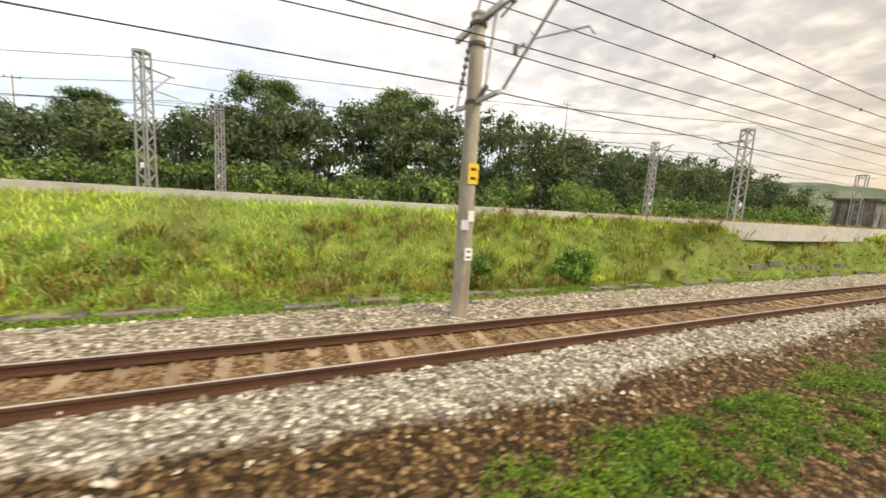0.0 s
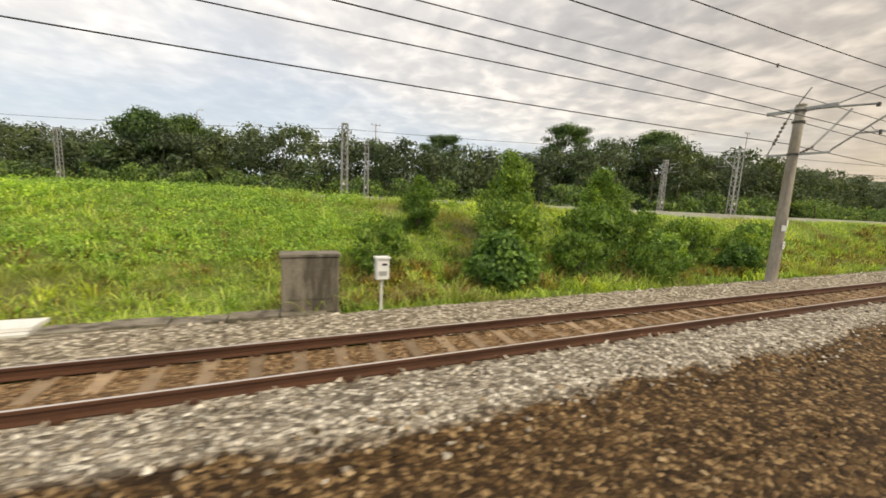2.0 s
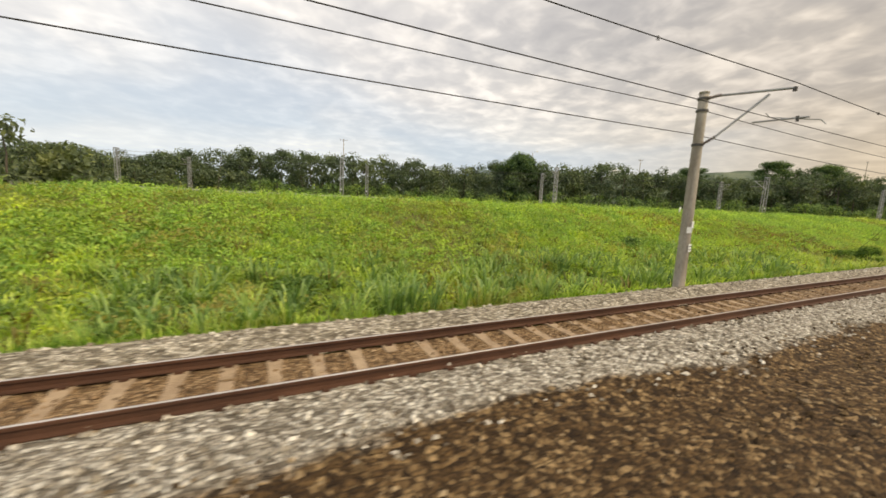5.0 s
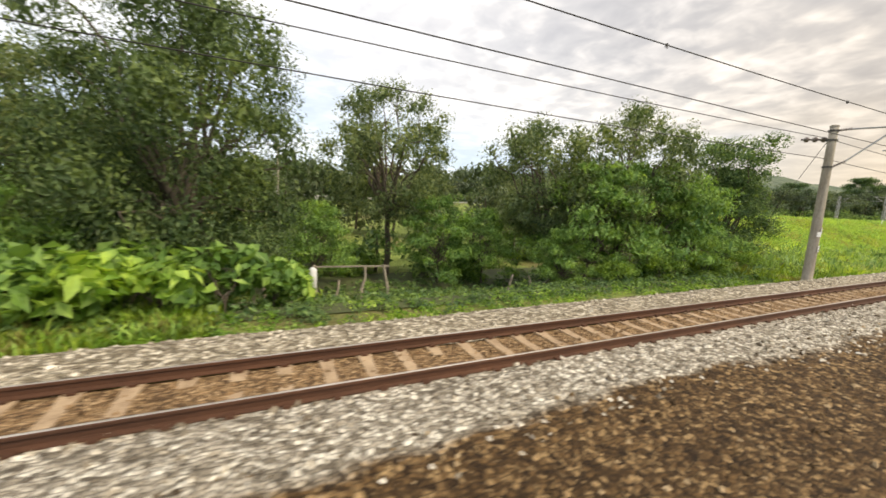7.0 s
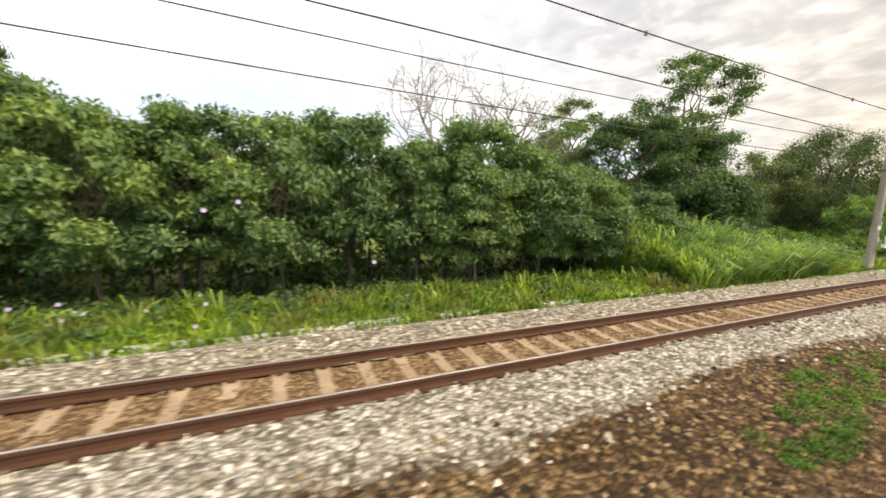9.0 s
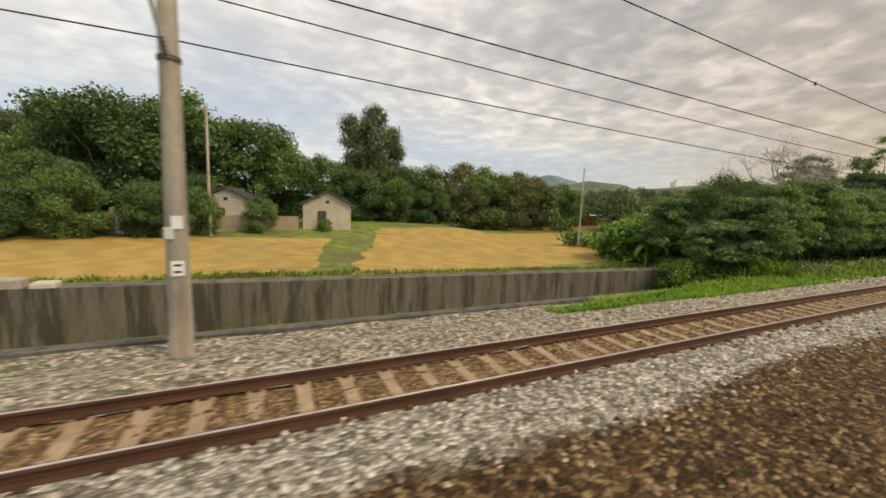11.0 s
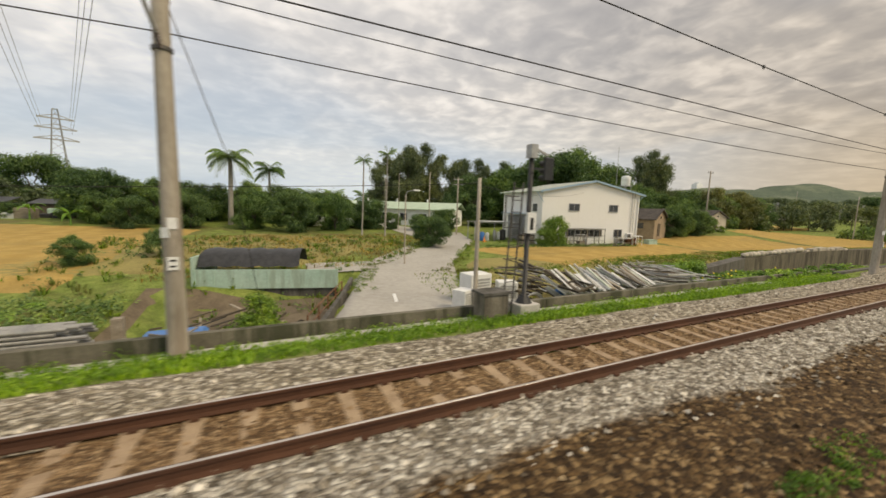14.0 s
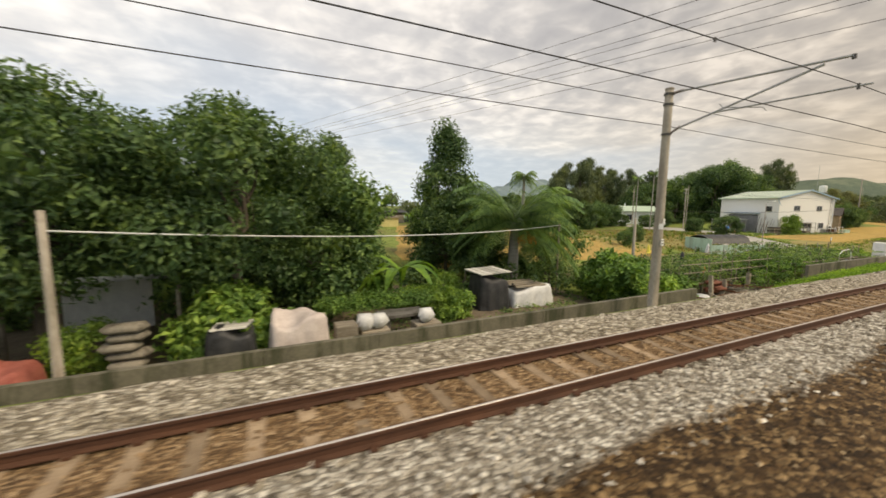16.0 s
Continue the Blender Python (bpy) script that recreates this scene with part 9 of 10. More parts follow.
for k, (x, y, q, t) in enumerate(((-331.9, 11.7, 1.0, 1.0), (-331.6, 13.6, 1.25, 1.1), (-331.0, 15.8, 1.35, 1.1), (-330.2, 12.6, 0.95, 1.0))):
    set_tree(PROTO["bush_bright"], x, y, q, 50 + 70 * k, t, z=-2.78, label="broad bright green bush at the garden's end")
palm("date_palm", "short date palm with orange fruit", -335.5, 19.4, -2.8, 4.2, 0.34, 54, 4.6, 1.25, 131, fruit=True, leaflet=0.36, ranks=64, slim=0.012)
banana(-343.6, 17.8, -2.8, 3.7, 132)
banana(-344.6, 19.2, -2.8, 2.5, 133)
hedge_spots = scatter(190, -347.8, -343.6, lambda x, u: 14.5 + 0.9 * u, 134)
weeds("clipped_hedge", "clipped bright green hedge", hedge_spots, 0.5, 0.13, 46, M["leaf_bright"], 135, 1.0, zf=lambda x, y: np.full(np.shape(x), -1.95))


def covered_heap(x, y, z, sx, sy, h, mat, label, seed):
    """Goods under a draped sheet."""
    rs = np.random.RandomState(seed)
    n, v = 22, []
    ph = rs.uniform(0, 6, 5)
    for i in range(n):
        for j in range(n):
            u, w = i / (n - 1) * 2 - 1, j / (n - 1) * 2 - 1
            m = (abs(u) ** 5 + abs(w) ** 5) ** 0.2
            side = min(1.0, max(0.0, (m - 0.66) / 0.30))
            top = h * (0.86 + 0.10 * math.sin(2.6 * u + ph[0]) * math.cos(2.1 * w + ph[1]) + 0.04 * math.sin(7 * u + ph[2]))
            ang = math.atan2(w, u)
            fold = 1 + 0.06 * side * math.sin(11 * ang + ph[3]) + 0.03 * side * math.sin(23 * ang + ph[4])
            reach_out = (0.88 * m / 0.66 if m < 0.66 else 0.88 + 0.12 * side) / max(m, 1e-6)
            v.append((x + sx / 2 * u * reach_out * fold, y + sy / 2 * w * reach_out * fold, z + top * (1 - side ** 1.6) + rs.uniform(-0.015, 0.015)))
    f = [(i * n + j, (i + 1) * n + j, (i + 1) * n + j + 1, i * n + j + 1) for i in range(n - 1) for j in range(n - 1)]
    return solo("covered_load", (np.array(v), np.array(f)), mat, label, "heap", "covered heaps in the yard", smooth=True)


covered_heap(-348.8, 12.3, -2.85, 1.8, 1.3, 2.0, M["cloth_pink"], "goods under a pale pinkish cloth cover", 1)
covered_heap(-350.7, 12.3, -2.85, 1.4, 1.2, 1.7, M["tarp_black"], "goods under a black tarpaulin", 2)
covered_heap(-337.1, 15.9, -2.85, 2.7, 1.8, 1.2, M["tarp_white"], "goods under a white plastic sheet", 3)
covered_heap(-339.4, 16.0, -2.85, 1.8, 1.8, 1.85, M["tarp_black"], "goods under a black tarpaulin", 4)
covered_heap(-355.5, 12.0, -2.85, 1.4, 1.2, 1.4, M["red_plastic"], "goods under a faded red cloth", 6)
for k in range(8):
    geo = tube([(-0.42, 0, 0), (-0.3, 0, 0.02), (0.3, 0, 0.02), (0.42, 0, 0)], [0.05, 0.20, 0.20, 0.05], 8)
    solo("cement_sack", (geo[0] * np.array([1.15 + 0.12 * math.sin(3.7 * k), 1.6, 0.66]) + np.array([-353.15 + 0.10 * math.sin(2.2 * k), 12.2 + 0.05 * math.cos(3 * k), -2.70 + 0.25 * k]), geo[1]), M["concrete"], "grey full sack in a tall stack", "sack", "stacked sacks", smooth=True)
for k in range(4):
    solo("loose_board", block(-350.7 - 0.5 + 0.03 * k, -350.7 + 0.45 + 0.05 * k, 11.9 + 0.2 * k, 12.07 + 0.2 * k, -1.24, -1.20), M["plank_pale"], "weathered board laid on a covered load", "board", "boards on the loads")
for k in range(3):
    solo("stacked_crate", block(-347.7, -347.0, 11.9, 12.5, -2.85 + 0.44 * k, -2.43 + 0.44 * k), M["wood"], "low grey wooden crate by the wall", "crate", "stacked crates", bevel=0.02)
for k, (px, pw) in enumerate(((-346.6, 0.34), (-346.1, 0.3), (-344.3, 0.3))):
    solo("white_bag", shifted(tube([(-0.3, 0, 0), (-0.2, 0, 0.05), (0.15, 0, 0.07), (0.32, 0, 0)], [0.06, pw, pw * 0.9, 0.05], 9), (px, 12.5, -1.75)), M["tarp_white"], "white plastic bag resting on crates", "bag", "white bags", smooth=True)
for k in range(2):
    solo("stacked_crate", block(-346.8 + 2.0 * k, -345.8 + 2.6 * k - 0.6 * k, 12.2, 12.9, -2.85, -1.95), M["wood"], "low grey wooden crate by the wall", "crate", "stacked crates", bevel=0.02)
for k in range(5):
    solo("roof_board", block(-340.3 + 0.36 * k, -339.98 + 0.36 * k, 15.2, 17.0, -0.95 + 0.012 * k, -0.90 + 0.012 * k), M["plank_pale"], "pale board laid on the shed top", "board", "boards on the shed")
for k in range(7):
    solo("heap_board", block(-338.2 + 0.06 * (k % 3), -336.3 - 0.1 * (k % 4), 15.2 + 0.2 * k, 15.38 + 0.2 * k, -1.75 + 0.02 * (k % 3), -1.68 + 0.05 * (k % 3)), M["wood"], "grey weathered board laid on a covered heap", "board", "boards on the loads")
tb = thing("stone_table", "grey stone garden table beside the hedge", "table", (-345.0, 13.4, -2.55))
part("top", block(-0.9, 0.9, -0.45, 0.45, 0.72, 0.82), M["concrete_dark"], tb)
for s in (-0.6, 0.6):
    part("leg", block(s - 0.1, s + 0.1, -0.3, 0.3, -0.65, 0.72), M["concrete_dark"], tb)
shed = thing("yard_shed", "open shed with a pale curved tin roof under trees", "shed", (-354.7, 16.9, -2.72))
part("roof", (np.array([(x, y, 2.6 - 0.09 * (y + 2) ** 2 * 0.4) for x in np.linspace(-2.4, 2.4, 9) for y in np.linspace(-2, 2, 5)]), np.array([(i * 5 + j, i * 5 + j + 1, i * 5 + 6 + j, i * 5 + 5 + j) for i in range(8) for j in range(4)])), M["white_paint"], shed, "curved pale tin roof")
for i, j in ((-2.2, -1.8), (2.2, -1.8), (-2.2, 1.8), (2.2, 1.8)):
    part("post", block(i - 0.06, i + 0.06, j - 0.06, j + 0.06, -0.2, 2.3), M["wood"], shed)
part("back_wall", block(-2.2, 0.6, 1.7, 1.8, 0, 2.0), M["wall_white"], shed)

for k, (x, y, q) in enumerate(((-351.0, 13.8, 1.35), (-354.4, 13.6, 0.85), (-342.6, 15.2, 0.8), (-357.6, 13.2, 1.0), (-349.6, 14.2, 0.7), (-331.2, 15.4, 1.0), (-345.0, 19.6, 1.1), (-341.0, 18.2, 0.8), (-359.5, 12.6, 0.9), (-341.9, 15.0, 0.75), (-343.2, 16.2, 0.7))):
    set_tree(PROTO["bush_bright" if k % 3 == 0 else "bush"], x, y, q, 67 * k, 1.1, sink=0.1, group="bushes in the yard")
for k, (x, y, q, kind) in enumerate(((-346, 28, 1.05, "far_mid"), (-351, 30, 1.15, "far_dark"), (-347.5, 33, 0.95, "far_dark"), (-356, 27, 1.1, "far_mid"), (-349.5, 24, 0.75, "far_dark"), (-361, 25, 1.1, "far_dark"))):
    set_tree(PROTO[kind], x, y, q, 41 * k, 1.0, group="trees behind the yard")
yx = np.arange(-344.5, -368, -1.7)
wx = np.arange(-332.6, -343.5, -1.5)
weeds("yard_weeds", "dark low weeds on the yard floor", scatter(420, -349, -332, lambda x, u: 11.2 + 6.5 * u, 213, 2.5), 0.4, 0.13, 20, M["leaf_mid"], 214, 0.6)
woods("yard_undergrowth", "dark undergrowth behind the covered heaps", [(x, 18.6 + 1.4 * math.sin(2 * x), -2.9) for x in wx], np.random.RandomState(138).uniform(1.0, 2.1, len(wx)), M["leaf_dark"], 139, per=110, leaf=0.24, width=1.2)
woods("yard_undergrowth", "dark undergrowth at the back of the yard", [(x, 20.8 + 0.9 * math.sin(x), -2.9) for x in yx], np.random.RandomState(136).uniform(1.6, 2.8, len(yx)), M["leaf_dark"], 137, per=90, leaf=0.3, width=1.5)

# ---- palms, trees and sheds beyond the fields ----
palm("royal_palm", "tall royal palm with a pale trunk", -303.2, 61.6, -2.3, 10.6, 0.34, 34, 3.3, 1.6, 141, leaflet=0.5, ranks=40, slim=0.02)
palm("palm_tree", "slender palm behind the orchard", -297.6, 99.0, -1.4, 11.2, 0.3, 22, 3.8, 1.35, 147, leaflet=0.8)
palm("areca_palm", "thin areca palm with a small crown", -287.3, 48.0, -1.6, 9.6, 0.10, 11, 1.35, 0.9, 143, group="areca palms")
palm("areca_palm", "thin areca palm with a small crown", -284.5, 46.9, -1.6, 10.4, 0.10, 11, 1.35, 0.9, 144, group="areca palms")
for k, (x, y) in enumerate(((-270, 92), (-276, 94), (-283, 95), (-289, 96), (-262, 93))):
    palm("fan_palm", "low palm in a row behind the house", x, y, -1.0, 5.2, 0.25, 18, 3.0, 1.0, 150 + k, group="row of palms")
for k, (x, y, s, kind) in enumerate(((-283.4, 34.5, 0.52, "far_dark"), (-279.8, 41.5, 0.42, "far_dark"), (-284, 57, 0.75, "far_dark"), (-289.5, 55, 0.8, "far_mid"), (-295.5, 53.5, 0.85, "far_dark"), (-300.0, 57, 0.8, "far_mid"), (-273.2, 52.0, 0.58, "far_dark"), (-307.5, 58, 0.7, "far_dark"), (-313.5, 57, 0.62, "far_dark"), (-284.5, 58.5, 0.42, "far_dark"),
                                         (-346.0, 41, 0.75, "far_mid"), (-345.5, 34, 0.85, "far_dark"), (-349.0, 45, 0.8, "far_mid"), (-292.5, 60.5, 0.7, "far_mid"), (-318.0, 62, 0.6, "far_mid"), (-310.0, 31.5, 0.3, "far_mid"), (-305.6, 33.5, 0.34, "far_mid"), (-280.5, 56.5, 0.42, "far_dark"), (-276.8, 53.5, 0.42, "far_dark"), (-319, 66, 1.1, "far_dark"), (-312, 63, 0.9, "far_mid"), (-339.8, 104, 1.8, "far_dark"), (-335, 106, 1.45, "far_dark"), (-286.5, 62, 0.62, "far_mid"), (-296, 66, 0.95, "far_dark"), (-301, 68, 0.95, "far_mid"), (-306, 66, 0.9, "far_dark"), (-311, 70, 0.95, "far_dark"), (-316, 70, 0.85, "far_mid"), (-291, 72, 0.85, "far_dark"), (-287, 66, 0.6, "far_dark"), (-330.5, 22.5, 0.82, "far_mid"), (-334, 27, 0.85, "far_dark"), (-335.4, 31, 0.8, "far_mid"))):
    set_tree(PROTO[kind], x, y, s, 53 * k, 0.9, group="orchard trees")
for k, (x, y, s, t) in enumerate(((-269, 80, 1.2, 1.05), (-264.5, 83, 1.32, 1.05), (-260, 82, 1.25, 1.0), (-255.5, 80, 1.15, 1.0), (-250.5, 79, 1.12, 1.02), (-246, 76, 1.08, 1.0), (-273.5, 84, 1.1, 1.0), (-241, 76, 1.0, 1.0), (-216, 57, 1.22, 1.1), (-219, 59, 1.15, 1.06), (-213.5, 60, 1.05, 1.02), (-252, 86, 1.2, 1.0), (-267, 88, 1.3, 1.0))):
    set_tree(PROTO["bamboo"], x, y, s, 71 * k, t, group="bamboo clumps")
for k, (x, y, s, kind) in enumerate(((-247.5, 57, 2.05, "far_dark"), (-240.5, 58, 2.1, "far_mid"), (-234.0, 58, 1.9, "far_dark"), (-238.2, 43.6, 0.7, "far_dark"), (-229, 56, 1.35, "far_mid"), (-220, 52.5, 1.05, "far_dark"), (-224.5, 54.5, 1.2, "far_mid"), (-209.5, 54, 1.25, "far_dark"), (-204.5, 50, 1.35, "far_dry"), (-199.5, 52, 1.35, "far_mid"), (-195, 50, 1.3, "far_dry"), (-190.5, 51, 1.25, "far_dry"), (-185, 50, 1.1, "far_mid"), (-254, 62, 1.6, "far_mid"), (-214.5, 50.5, 0.85, "far_mid"), (-260, 66, 1.5, "far_dark"), (-186, 55, 1.0, "far_mid"), (-210, 48.5, 0.75, "far_mid"))):
    set_tree(PROTO[kind], x, y, s, 37 * k, 0.98, group="trees behind the farmhouses")
for k, (x, y, h) in enumerate(((-206.5, 17.5, 3.0), (-204.0, 18.8, 3.2), (-200.5, 20.0, 3.0), (-197.5, 19.0, 2.8), (-315.5, 59, 2.8), (-320, 60, 2.6), (-326, 66, 2.8))):
    banana(x, y, zg(x, y), h, 160 + k, "banana plants")
for k, (x, y, s) in enumerate(((-208.4, 13.4, 1.2), (-206.4, 12.6, 1.0), (-210.8, 12.0, 0.8), (-205.0, 20.5, 1.8), (-201.0, 22.5, 1.9), (-197.0, 22.0, 1.8), (-193.0, 23.0, 2.0))):
    set_tree(PROTO["bush_bright" if k % 2 else "bush"], x, y, s, 50 * k, 1.0, sink=0.1, group="bushes at the field's end")
rs = np.random.RandomState(171)
fx = np.arange(-190, -470, -4.2)
woods("distant_orchard", "far orchards and trees beyond the fields", [(x, 98 + 14 * math.sin(x / 23) + rs.uniform(-6, 6), -1.4) for x in fx], rs.uniform(3.4, 6.4, len(fx)), M["leaf_wood"], 172, per=42, leaf=0.74, width=3.4)
fx = np.arange(-292, -322, -3.0)
woods("orchard_edge", "green orchard at the edge of the rice field", [(x, 70 + 4 * math.sin(x / 11) + rs.uniform(-3, 3), -2.6) for x in fx], rs.uniform(3.4, 5.6, len(fx)), M["leaf_mid"], 173, per=70, leaf=0.42, width=2.3)
fx = np.arange(-345, -420, -3.0)
woods("yard_wood", "green trees beyond the shaded yard", [(x, 30 + 6 * math.sin(x / 9) + rs.uniform(-4, 4), -3.2) for x in fx], rs.uniform(4.5, 7.5, len(fx)), M["leaf_mid"], 174, per=70, leaf=0.42, width=2.4)
fx = np.arange(-212, -100, 4.0)
woods("field_wood", "dark wood beyond the far fields", [(x, 62 + 0.2 * (x + 212) + rs.uniform(-6, 6), -0.8) for x in fx], rs.uniform(5.5, 8.0, len(fx)), M["leaf_wood"], 175, per=62, leaf=0.5, width=3.0)
for k, (x, y, w, d, h, mat) in enumerate(((-336, 76, 8, 4, 2.6, "tarp_black"), (-326.5, 78, 7, 4, 2.4, "tarp_black"), (-344, 74, 5, 3, 2.2, "roof_grey"))):
    e = thing("farm_shed", "low farm shed roofed with dark sheeting", "shed", (x, y, zg(x, y)), 5 * k, "farm sheds")
    part("wall", block(-w / 2, w / 2, -d / 2, d / 2, -0.3, h * 0.75), M["wood_dark"], e)
    part("roof", (np.array([(xx, yy, zz + dz) for xx in (-w / 2 - 0.3, w / 2 + 0.3) for yy, zz in ((-d / 2 - 0.3, h * 0.72), (d / 2 + 0.3, h)) for dz in (0, 0.1)]), CUBE_F), M[mat], e)
rs = np.random.RandomState(411)
for k in range(26):
    x, y = -343 + 1.05 * k + rs.uniform(-0.4, 0.4), 69.5 + rs.uniform(-1.5, 3.5)
    L, h = rs.uniform(0.8, 2.2), rs.uniform(0.5, 1.7)
    solo("covered_crate", shifted(block(-L / 2, L / 2, -0.6, 0.6, -0.3, h), (x, y, zg(x, y))), M[("tarp_black", "wood_dark", "roof_grey", "wood", "tarp_black", "mint")[k % 6]], "weathered crate standing before the farm sheds", "crate", "crates by the sheds", bevel=0.12)
for k, (x, y, q) in enumerate(((-341, 67.5, 0.34), (-337.4, 68.0, 0.26), (-329.0, 68.8, 0.3), (-323.5, 69.0, 0.36), (-320.0, 67.0, 0.4), (-344.5, 68.5, 0.45))):
    set_tree(PROTO["far_mid" if k % 2 else "far_dark"], x, y, q, 97 * k, 1.0, group="orchard trees")
yb = thing("yellow_shed", "small pale yellow shed beside the rice field", "shed", (-331.0, 62.0, zg(-331.0, 62.0) + 1.1))
part("wall", block(-2.0, 1.2, -1.2, 1.2, -1.2, 0.35), M["cream_yellow"], yb)
part("roof", block(-3.4, 1.5, -1.5, 1.5, 0.35, 0.48), M["wood"], yb)
ph = thing("pale_warehouse", "long low pale warehouse beyond the orchards", "warehouse", (-395, 150, -1.0), 0)
part("wall", block(-18, 14, -5, 5, -0.4, 4.5), M["wall_white"], ph)
part("roof", block(-18.5, 14.5, -5.5, 5.5, 4.5, 5.2), M["roof_grey"], ph)
ph = thing("pale_warehouse", "long low pale warehouse beyond the orchards", "warehouse", (-338, 190, -1.0), 0)
part("wall", block(-22, 22, -5, 5, -0.4, 5.5), M["wall_white"], ph)
part("roof", block(-22.5, 22.5, -5.5, 5.5, 5.5, 6.2), M["roof_grey"], ph)
ph = thing("field_shelter", "low white-roofed shelter in the far field", "shelter", (-172, 56, -0.6), -10)
part("roof", block(-4, 4, -1.5, 1.5, 2.0, 2.15), M["white_paint"], ph)
part("wall", block(-3.8, 3.8, 1.2, 1.3, -0.4, 2.0), M["concrete"], ph)

# ---- the pylon and its lines ----
py = lattice_mast("pylon", "tall grey steel lattice pylon", -355.3, 156.4, -1.5, 28.0, 5.4, 1.2, 12, 0, 0.08, category="pylon", turn=24)
for zz, half in ((20.5, 5.0), (23.8, 4.6), (26.8, 4.0)):
    part("crossarm", merge([beam((-half, 0, zz), (half, 0, zz), 0.35, 0.35), beam((-half, 0, zz), (0, 0, zz + 1.3), 0.2, 0.2), beam((half, 0, zz), (0, 0, zz + 1.3), 0.2, 0.2)]), M["galvanised"], py)
for zz, half in ((23.4, 3.4), (25.2, 3.2), (27.0, 3.0)):
    for s in (-1, 1):
        c, n = math.cos(radians(24)), math.sin(radians(24))
        a = (-355.3 + s * half * c, 156.4 + s * half * n, zz - 2.2)
        solo("power_line", wire([a, (a[0] + 107, a[1] - 301, a[2] - 1)], 0.03, 2.0, 24, 3), M["wire"], "high-voltage line crossing overhead", "wire", "high-voltage lines")

# ---- verges and field edges ----
def off_lane(p):
    """Leaves out spots that lie on the lane."""
    mid = np.interp(p[:, 1], (12, 25, 38, 60), (-294.4, -288.3, -277.5, -276.5))
    half = np.interp(p[:, 1], (12, 25, 38, 60), (4.6, 5.4, 3.6, 5.5))
    return p[(np.abs(p[:, 0] - mid) > half) & ((p[:, 0] < mid) | (p[:, 1] > 36))]


grass("verge_grass", "short bright grass along the ballast", scatter(24000, -328, -273, lambda x, u: bed_edge(x) + 0.45 + 2.0 * u, 181, 2.2), 0.16, 0.04, M["grass_low"], 182)
grass("verge_grass", "bright grass between ballast and drain", scatter(6000, -224, -205, lambda x, u: bed_edge(x) + 0.4 + (1.9 - 1.3 * sm(-x, 212, 224)) * u, 197), 0.22, 0.04, M["grass_low"], 198, 0.9)
grass("verge_grass", "thin bright grass along the mossy wall", scatter(4500, -362, -330, lambda x, u: bed_edge(x) + 1.6 + 1.7 * u, 183, 4.0), 0.16, 0.04, M["grass_low"], 184)
weeds("wall_weeds", "bright weeds along the foot of the mossy wall", scatter(420, -362, -330, lambda x, u: 9.55 + 0.6 * u, 145, 2.0), 0.2, 0.07, 24, M["grass_low"], 146)
weeds("verge_weeds", "bright low weeds beside the ballast", scatter(1700, -328, -272, lambda x, u: bed_edge(x) + 0.6 + 1.9 * u, 185, 3.0), 0.26, 0.07, 28, M["grass_low"], 186)
grass("field_edge_grass", "green grass on the field's edge above the drain", scatter(24000, -276, -206, lambda x, u: channel_wall_y(x) + 0.9 + 3.4 * u, 187, 2.0), 0.24, 0.05, M["verge_mixed"], 188, 0.9)
grass("kerb_weeds", "sparse weeds along the drain kerb", scatter(1500, -262, -206, lambda x, u: 7.6 + 1.3 * u, 189, 2.0), 0.16, 0.04, M["grass_low"], 190)
grass("plot_grass", "rough yellowish grass on the idle plots", off_lane(scatter(15000, -306, -276, lambda x, u: 27 + 22 * u, 191, 3.0)), 0.28, 0.06, M["grass_dry"], 192)
grass("margin_grass", "thin rough grass between the scrap and the field", scatter(9000, -290, -262, lambda x, u: np.interp(x, (-290, -262), (14.5, 18.5)) + np.interp(x, (-290, -262), (9.0, 4.0)) * u, 287, 4.0), 0.22, 0.05, M["verge_mixed"], 288, 0.9)
tufts("margin_tussocks", "green tussocks at the edge of the stubble", scatter(420, -288, -226, lambda x, u: np.interp(x, (-288, -280, -254, -226), (24.5, 21.2, 21.2, 20.6)) + 1.3 * u - 0.6, 289, 5.0), 0.32, 0.045, 12, M["verge_mixed"], 290, 1.0)
tufts("plot_tussocks", "green tussocks on the idle plots", off_lane(scatter(900, -312, -270, lambda x, u: 20 + 26 * u, 195, 3.0)), 0.5, 0.06, 12, M["verge_mixed"], 196, 1.0)
weeds("plot_weeds", "leafy weeds on the idle plots", off_lane(scatter(900, -312, -262, lambda x, u: 20 + 24 * u, 193, 6.0)), 0.4, 0.17, 14, M["leaf_mid"], 194)

lane_side = np.array([(np.interp(y, (12, 26, 38), s) + dx, y) for y, dx, s in zip(np.random.RandomState(210).uniform(13, 38, 420), np.random.RandomState(211).normal(0, 0.45, 420), [(-291.0, -284.9, -275.9), (-298.0, -292.2, -281.6)] * 210)])
weeds("lane_weeds", "rough weeds along the edges of the lane", lane_side[(lane_side[:, 1] > 20) | (lane_side[:, 0] > -293.0)], 0.32, 0.11, 20, M["verge_mixed"], 212, 0.7)
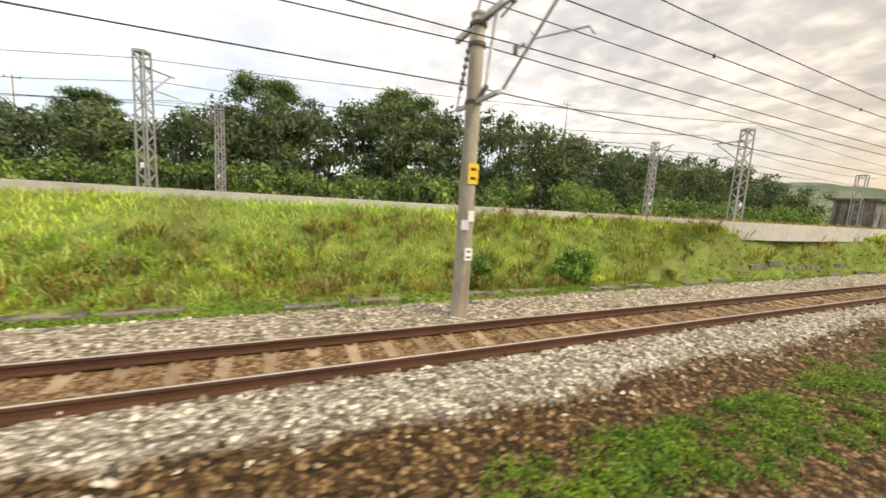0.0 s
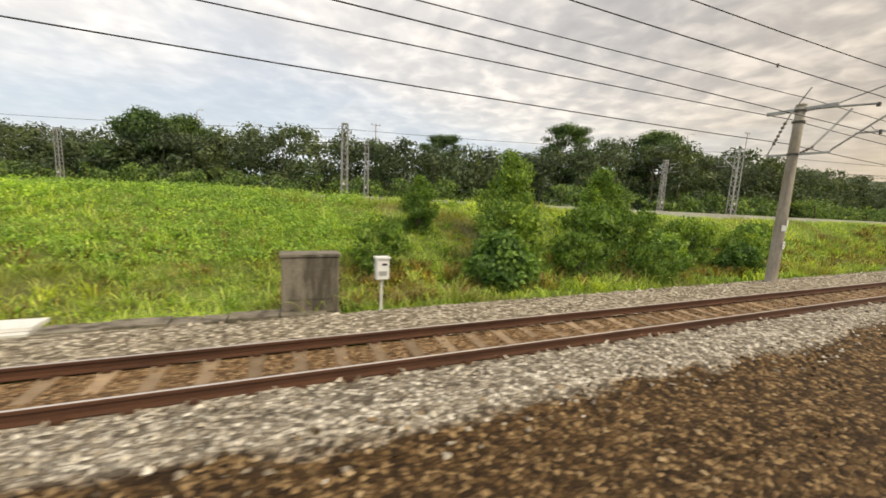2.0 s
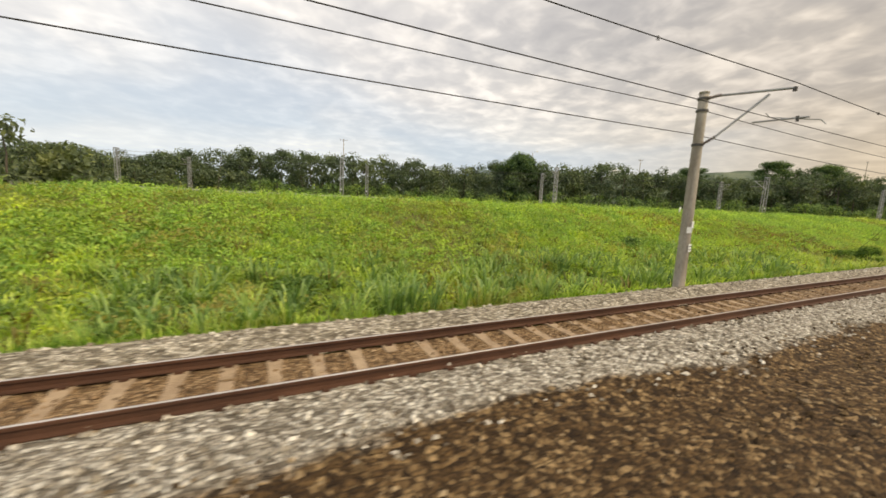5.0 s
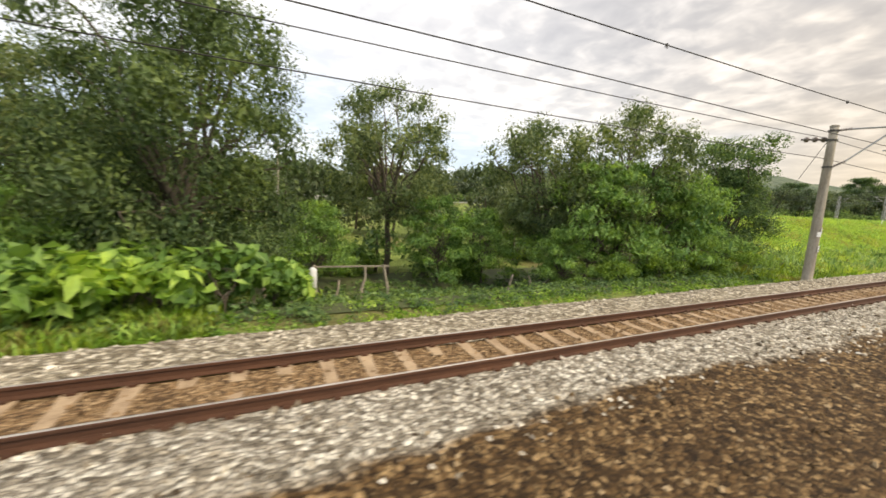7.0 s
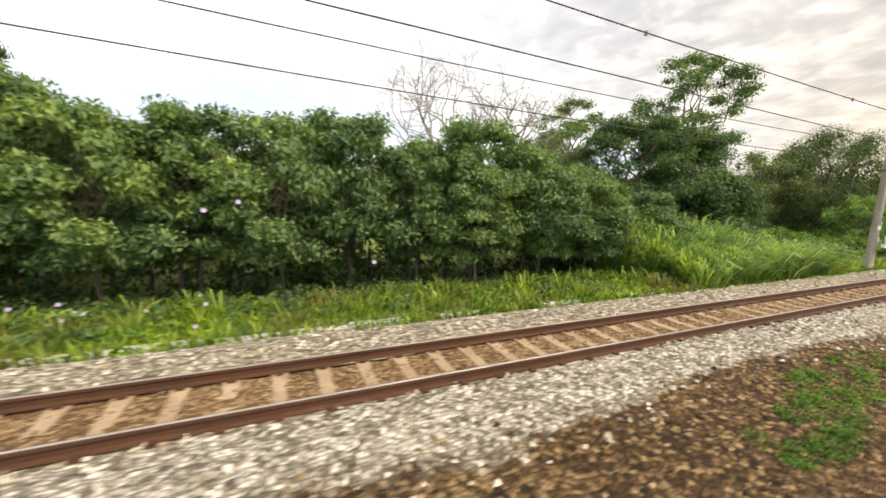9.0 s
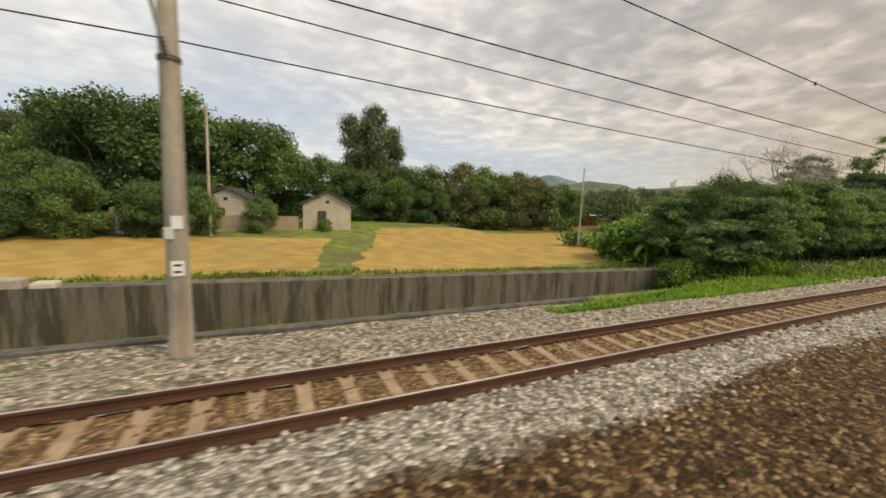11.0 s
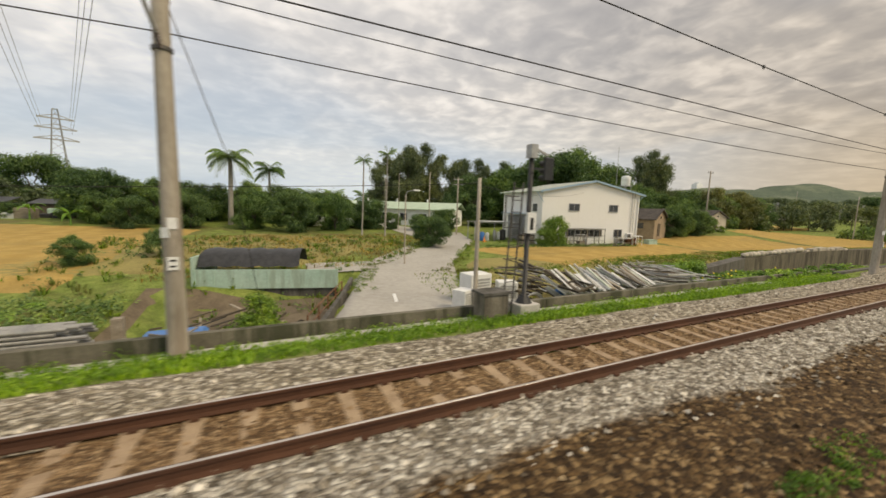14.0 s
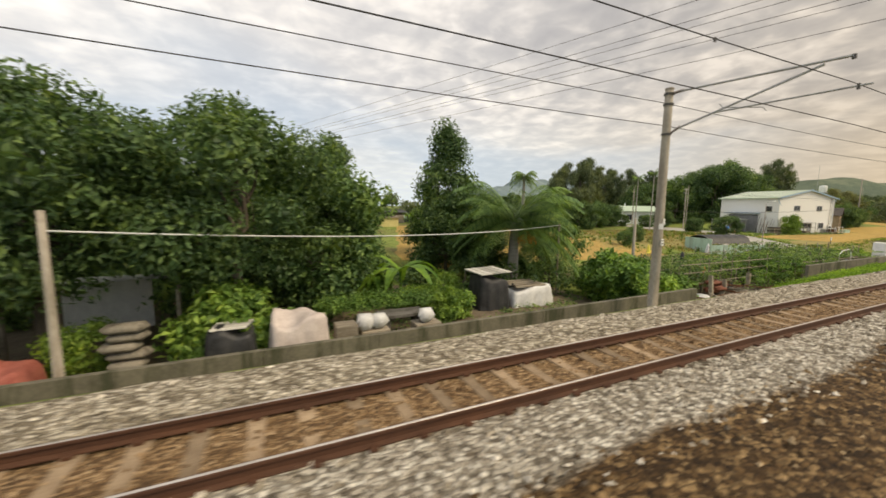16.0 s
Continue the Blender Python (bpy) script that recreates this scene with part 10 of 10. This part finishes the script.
# ---- hills ----
def ridge(name, label, pts, h, depth, mat, seed, n=90):
    """A long hill along pts with an uneven crest."""
    pts = np.asarray(pts, dtype=float)
    s = np.linspace(0, len(pts) - 1, n)
    base = np.stack([np.interp(s, np.arange(len(pts)), pts[:, k]) for k in (0, 1)], 1)
    hh = np.interp(s, np.arange(len(pts)), h)
    rs = np.random.RandomState(seed)
    ph = rs.uniform(0, 6, 6)
    crest = hh * (1 + 0.10 * np.sin(s * 5.1 + ph[0]) + 0.06 * np.sin(s * 11.3 + ph[1]) + 0.025 * np.sin(s * 31 + ph[2]) + rs.uniform(-0.012, 0.012, n))
    d = np.gradient(base, axis=0)
    d /= np.linalg.norm(d, axis=1)[:, None]
    nrm = np.stack([-d[:, 1], d[:, 0]], 1)
    rows = []
    for u in np.linspace(-1, 1, 15):
        z = crest * math.cos(u * math.pi / 2) ** 1.3 + rs.uniform(-0.5, 0.5, n) * (1 - abs(u)) * hh.max() * 0.02 - 2
        rows.append(np.concatenate([base + nrm * u * depth, z[:, None]], 1))
    v = np.stack(rows, 1).reshape(-1, 3)
    i, j = np.meshgrid(np.arange(n - 1), np.arange(14), indexing="ij")
    o = (i * 15 + j).ravel()
    return solo(name, (v, np.stack([o, o + 15, o + 16, o + 1], 1)), mat, label, "hill", kind="structure", smooth=True)


ridge("hill_east", "long green wooded hill beyond the fields", [(700, 90), (480, 210), (280, 330), (110, 450), (-20, 560)], [42, 46, 44, 36, 8], 130, M["hill"], 201)
ridge("hill_low", "low dark wooded rise before the hill", [(520, 60), (330, 150), (170, 215), (20, 290), (-90, 380)], [21, 20, 18, 15, 3], 60, M["hill"], 202)
ridge("mountain_far", "far mountain on the horizon, haze painted into its blue", [(400, 1560), (620, 1560), (880, 1570), (1180, 1590), (1500, 1620)], [30, 100, 145, 168, 150], 260, M["mountain"], 203)
blockhouse = thing("hilltop_building", "pale building on the crest of the hill", "building", (285, 335, 42.0))
part("wall", block(-7, 7, -4, 4, -3, 5), M["wall_white"], blockhouse)
part("tower", block(-2, 3, -3, 3, 5, 8), M["wall_white"], blockhouse)
fw = np.arange(560, -120, -9.0)
woods("hill_wood", "dark belt of trees under the hill", [(x, 120 + 0.42 * (330 - x) + rs.uniform(-14, 14), -0.5) for x in fw], rs.uniform(9, 14, len(fw)), M["leaf_wood"], 204, per=9, leaf=1.5, width=6.5)
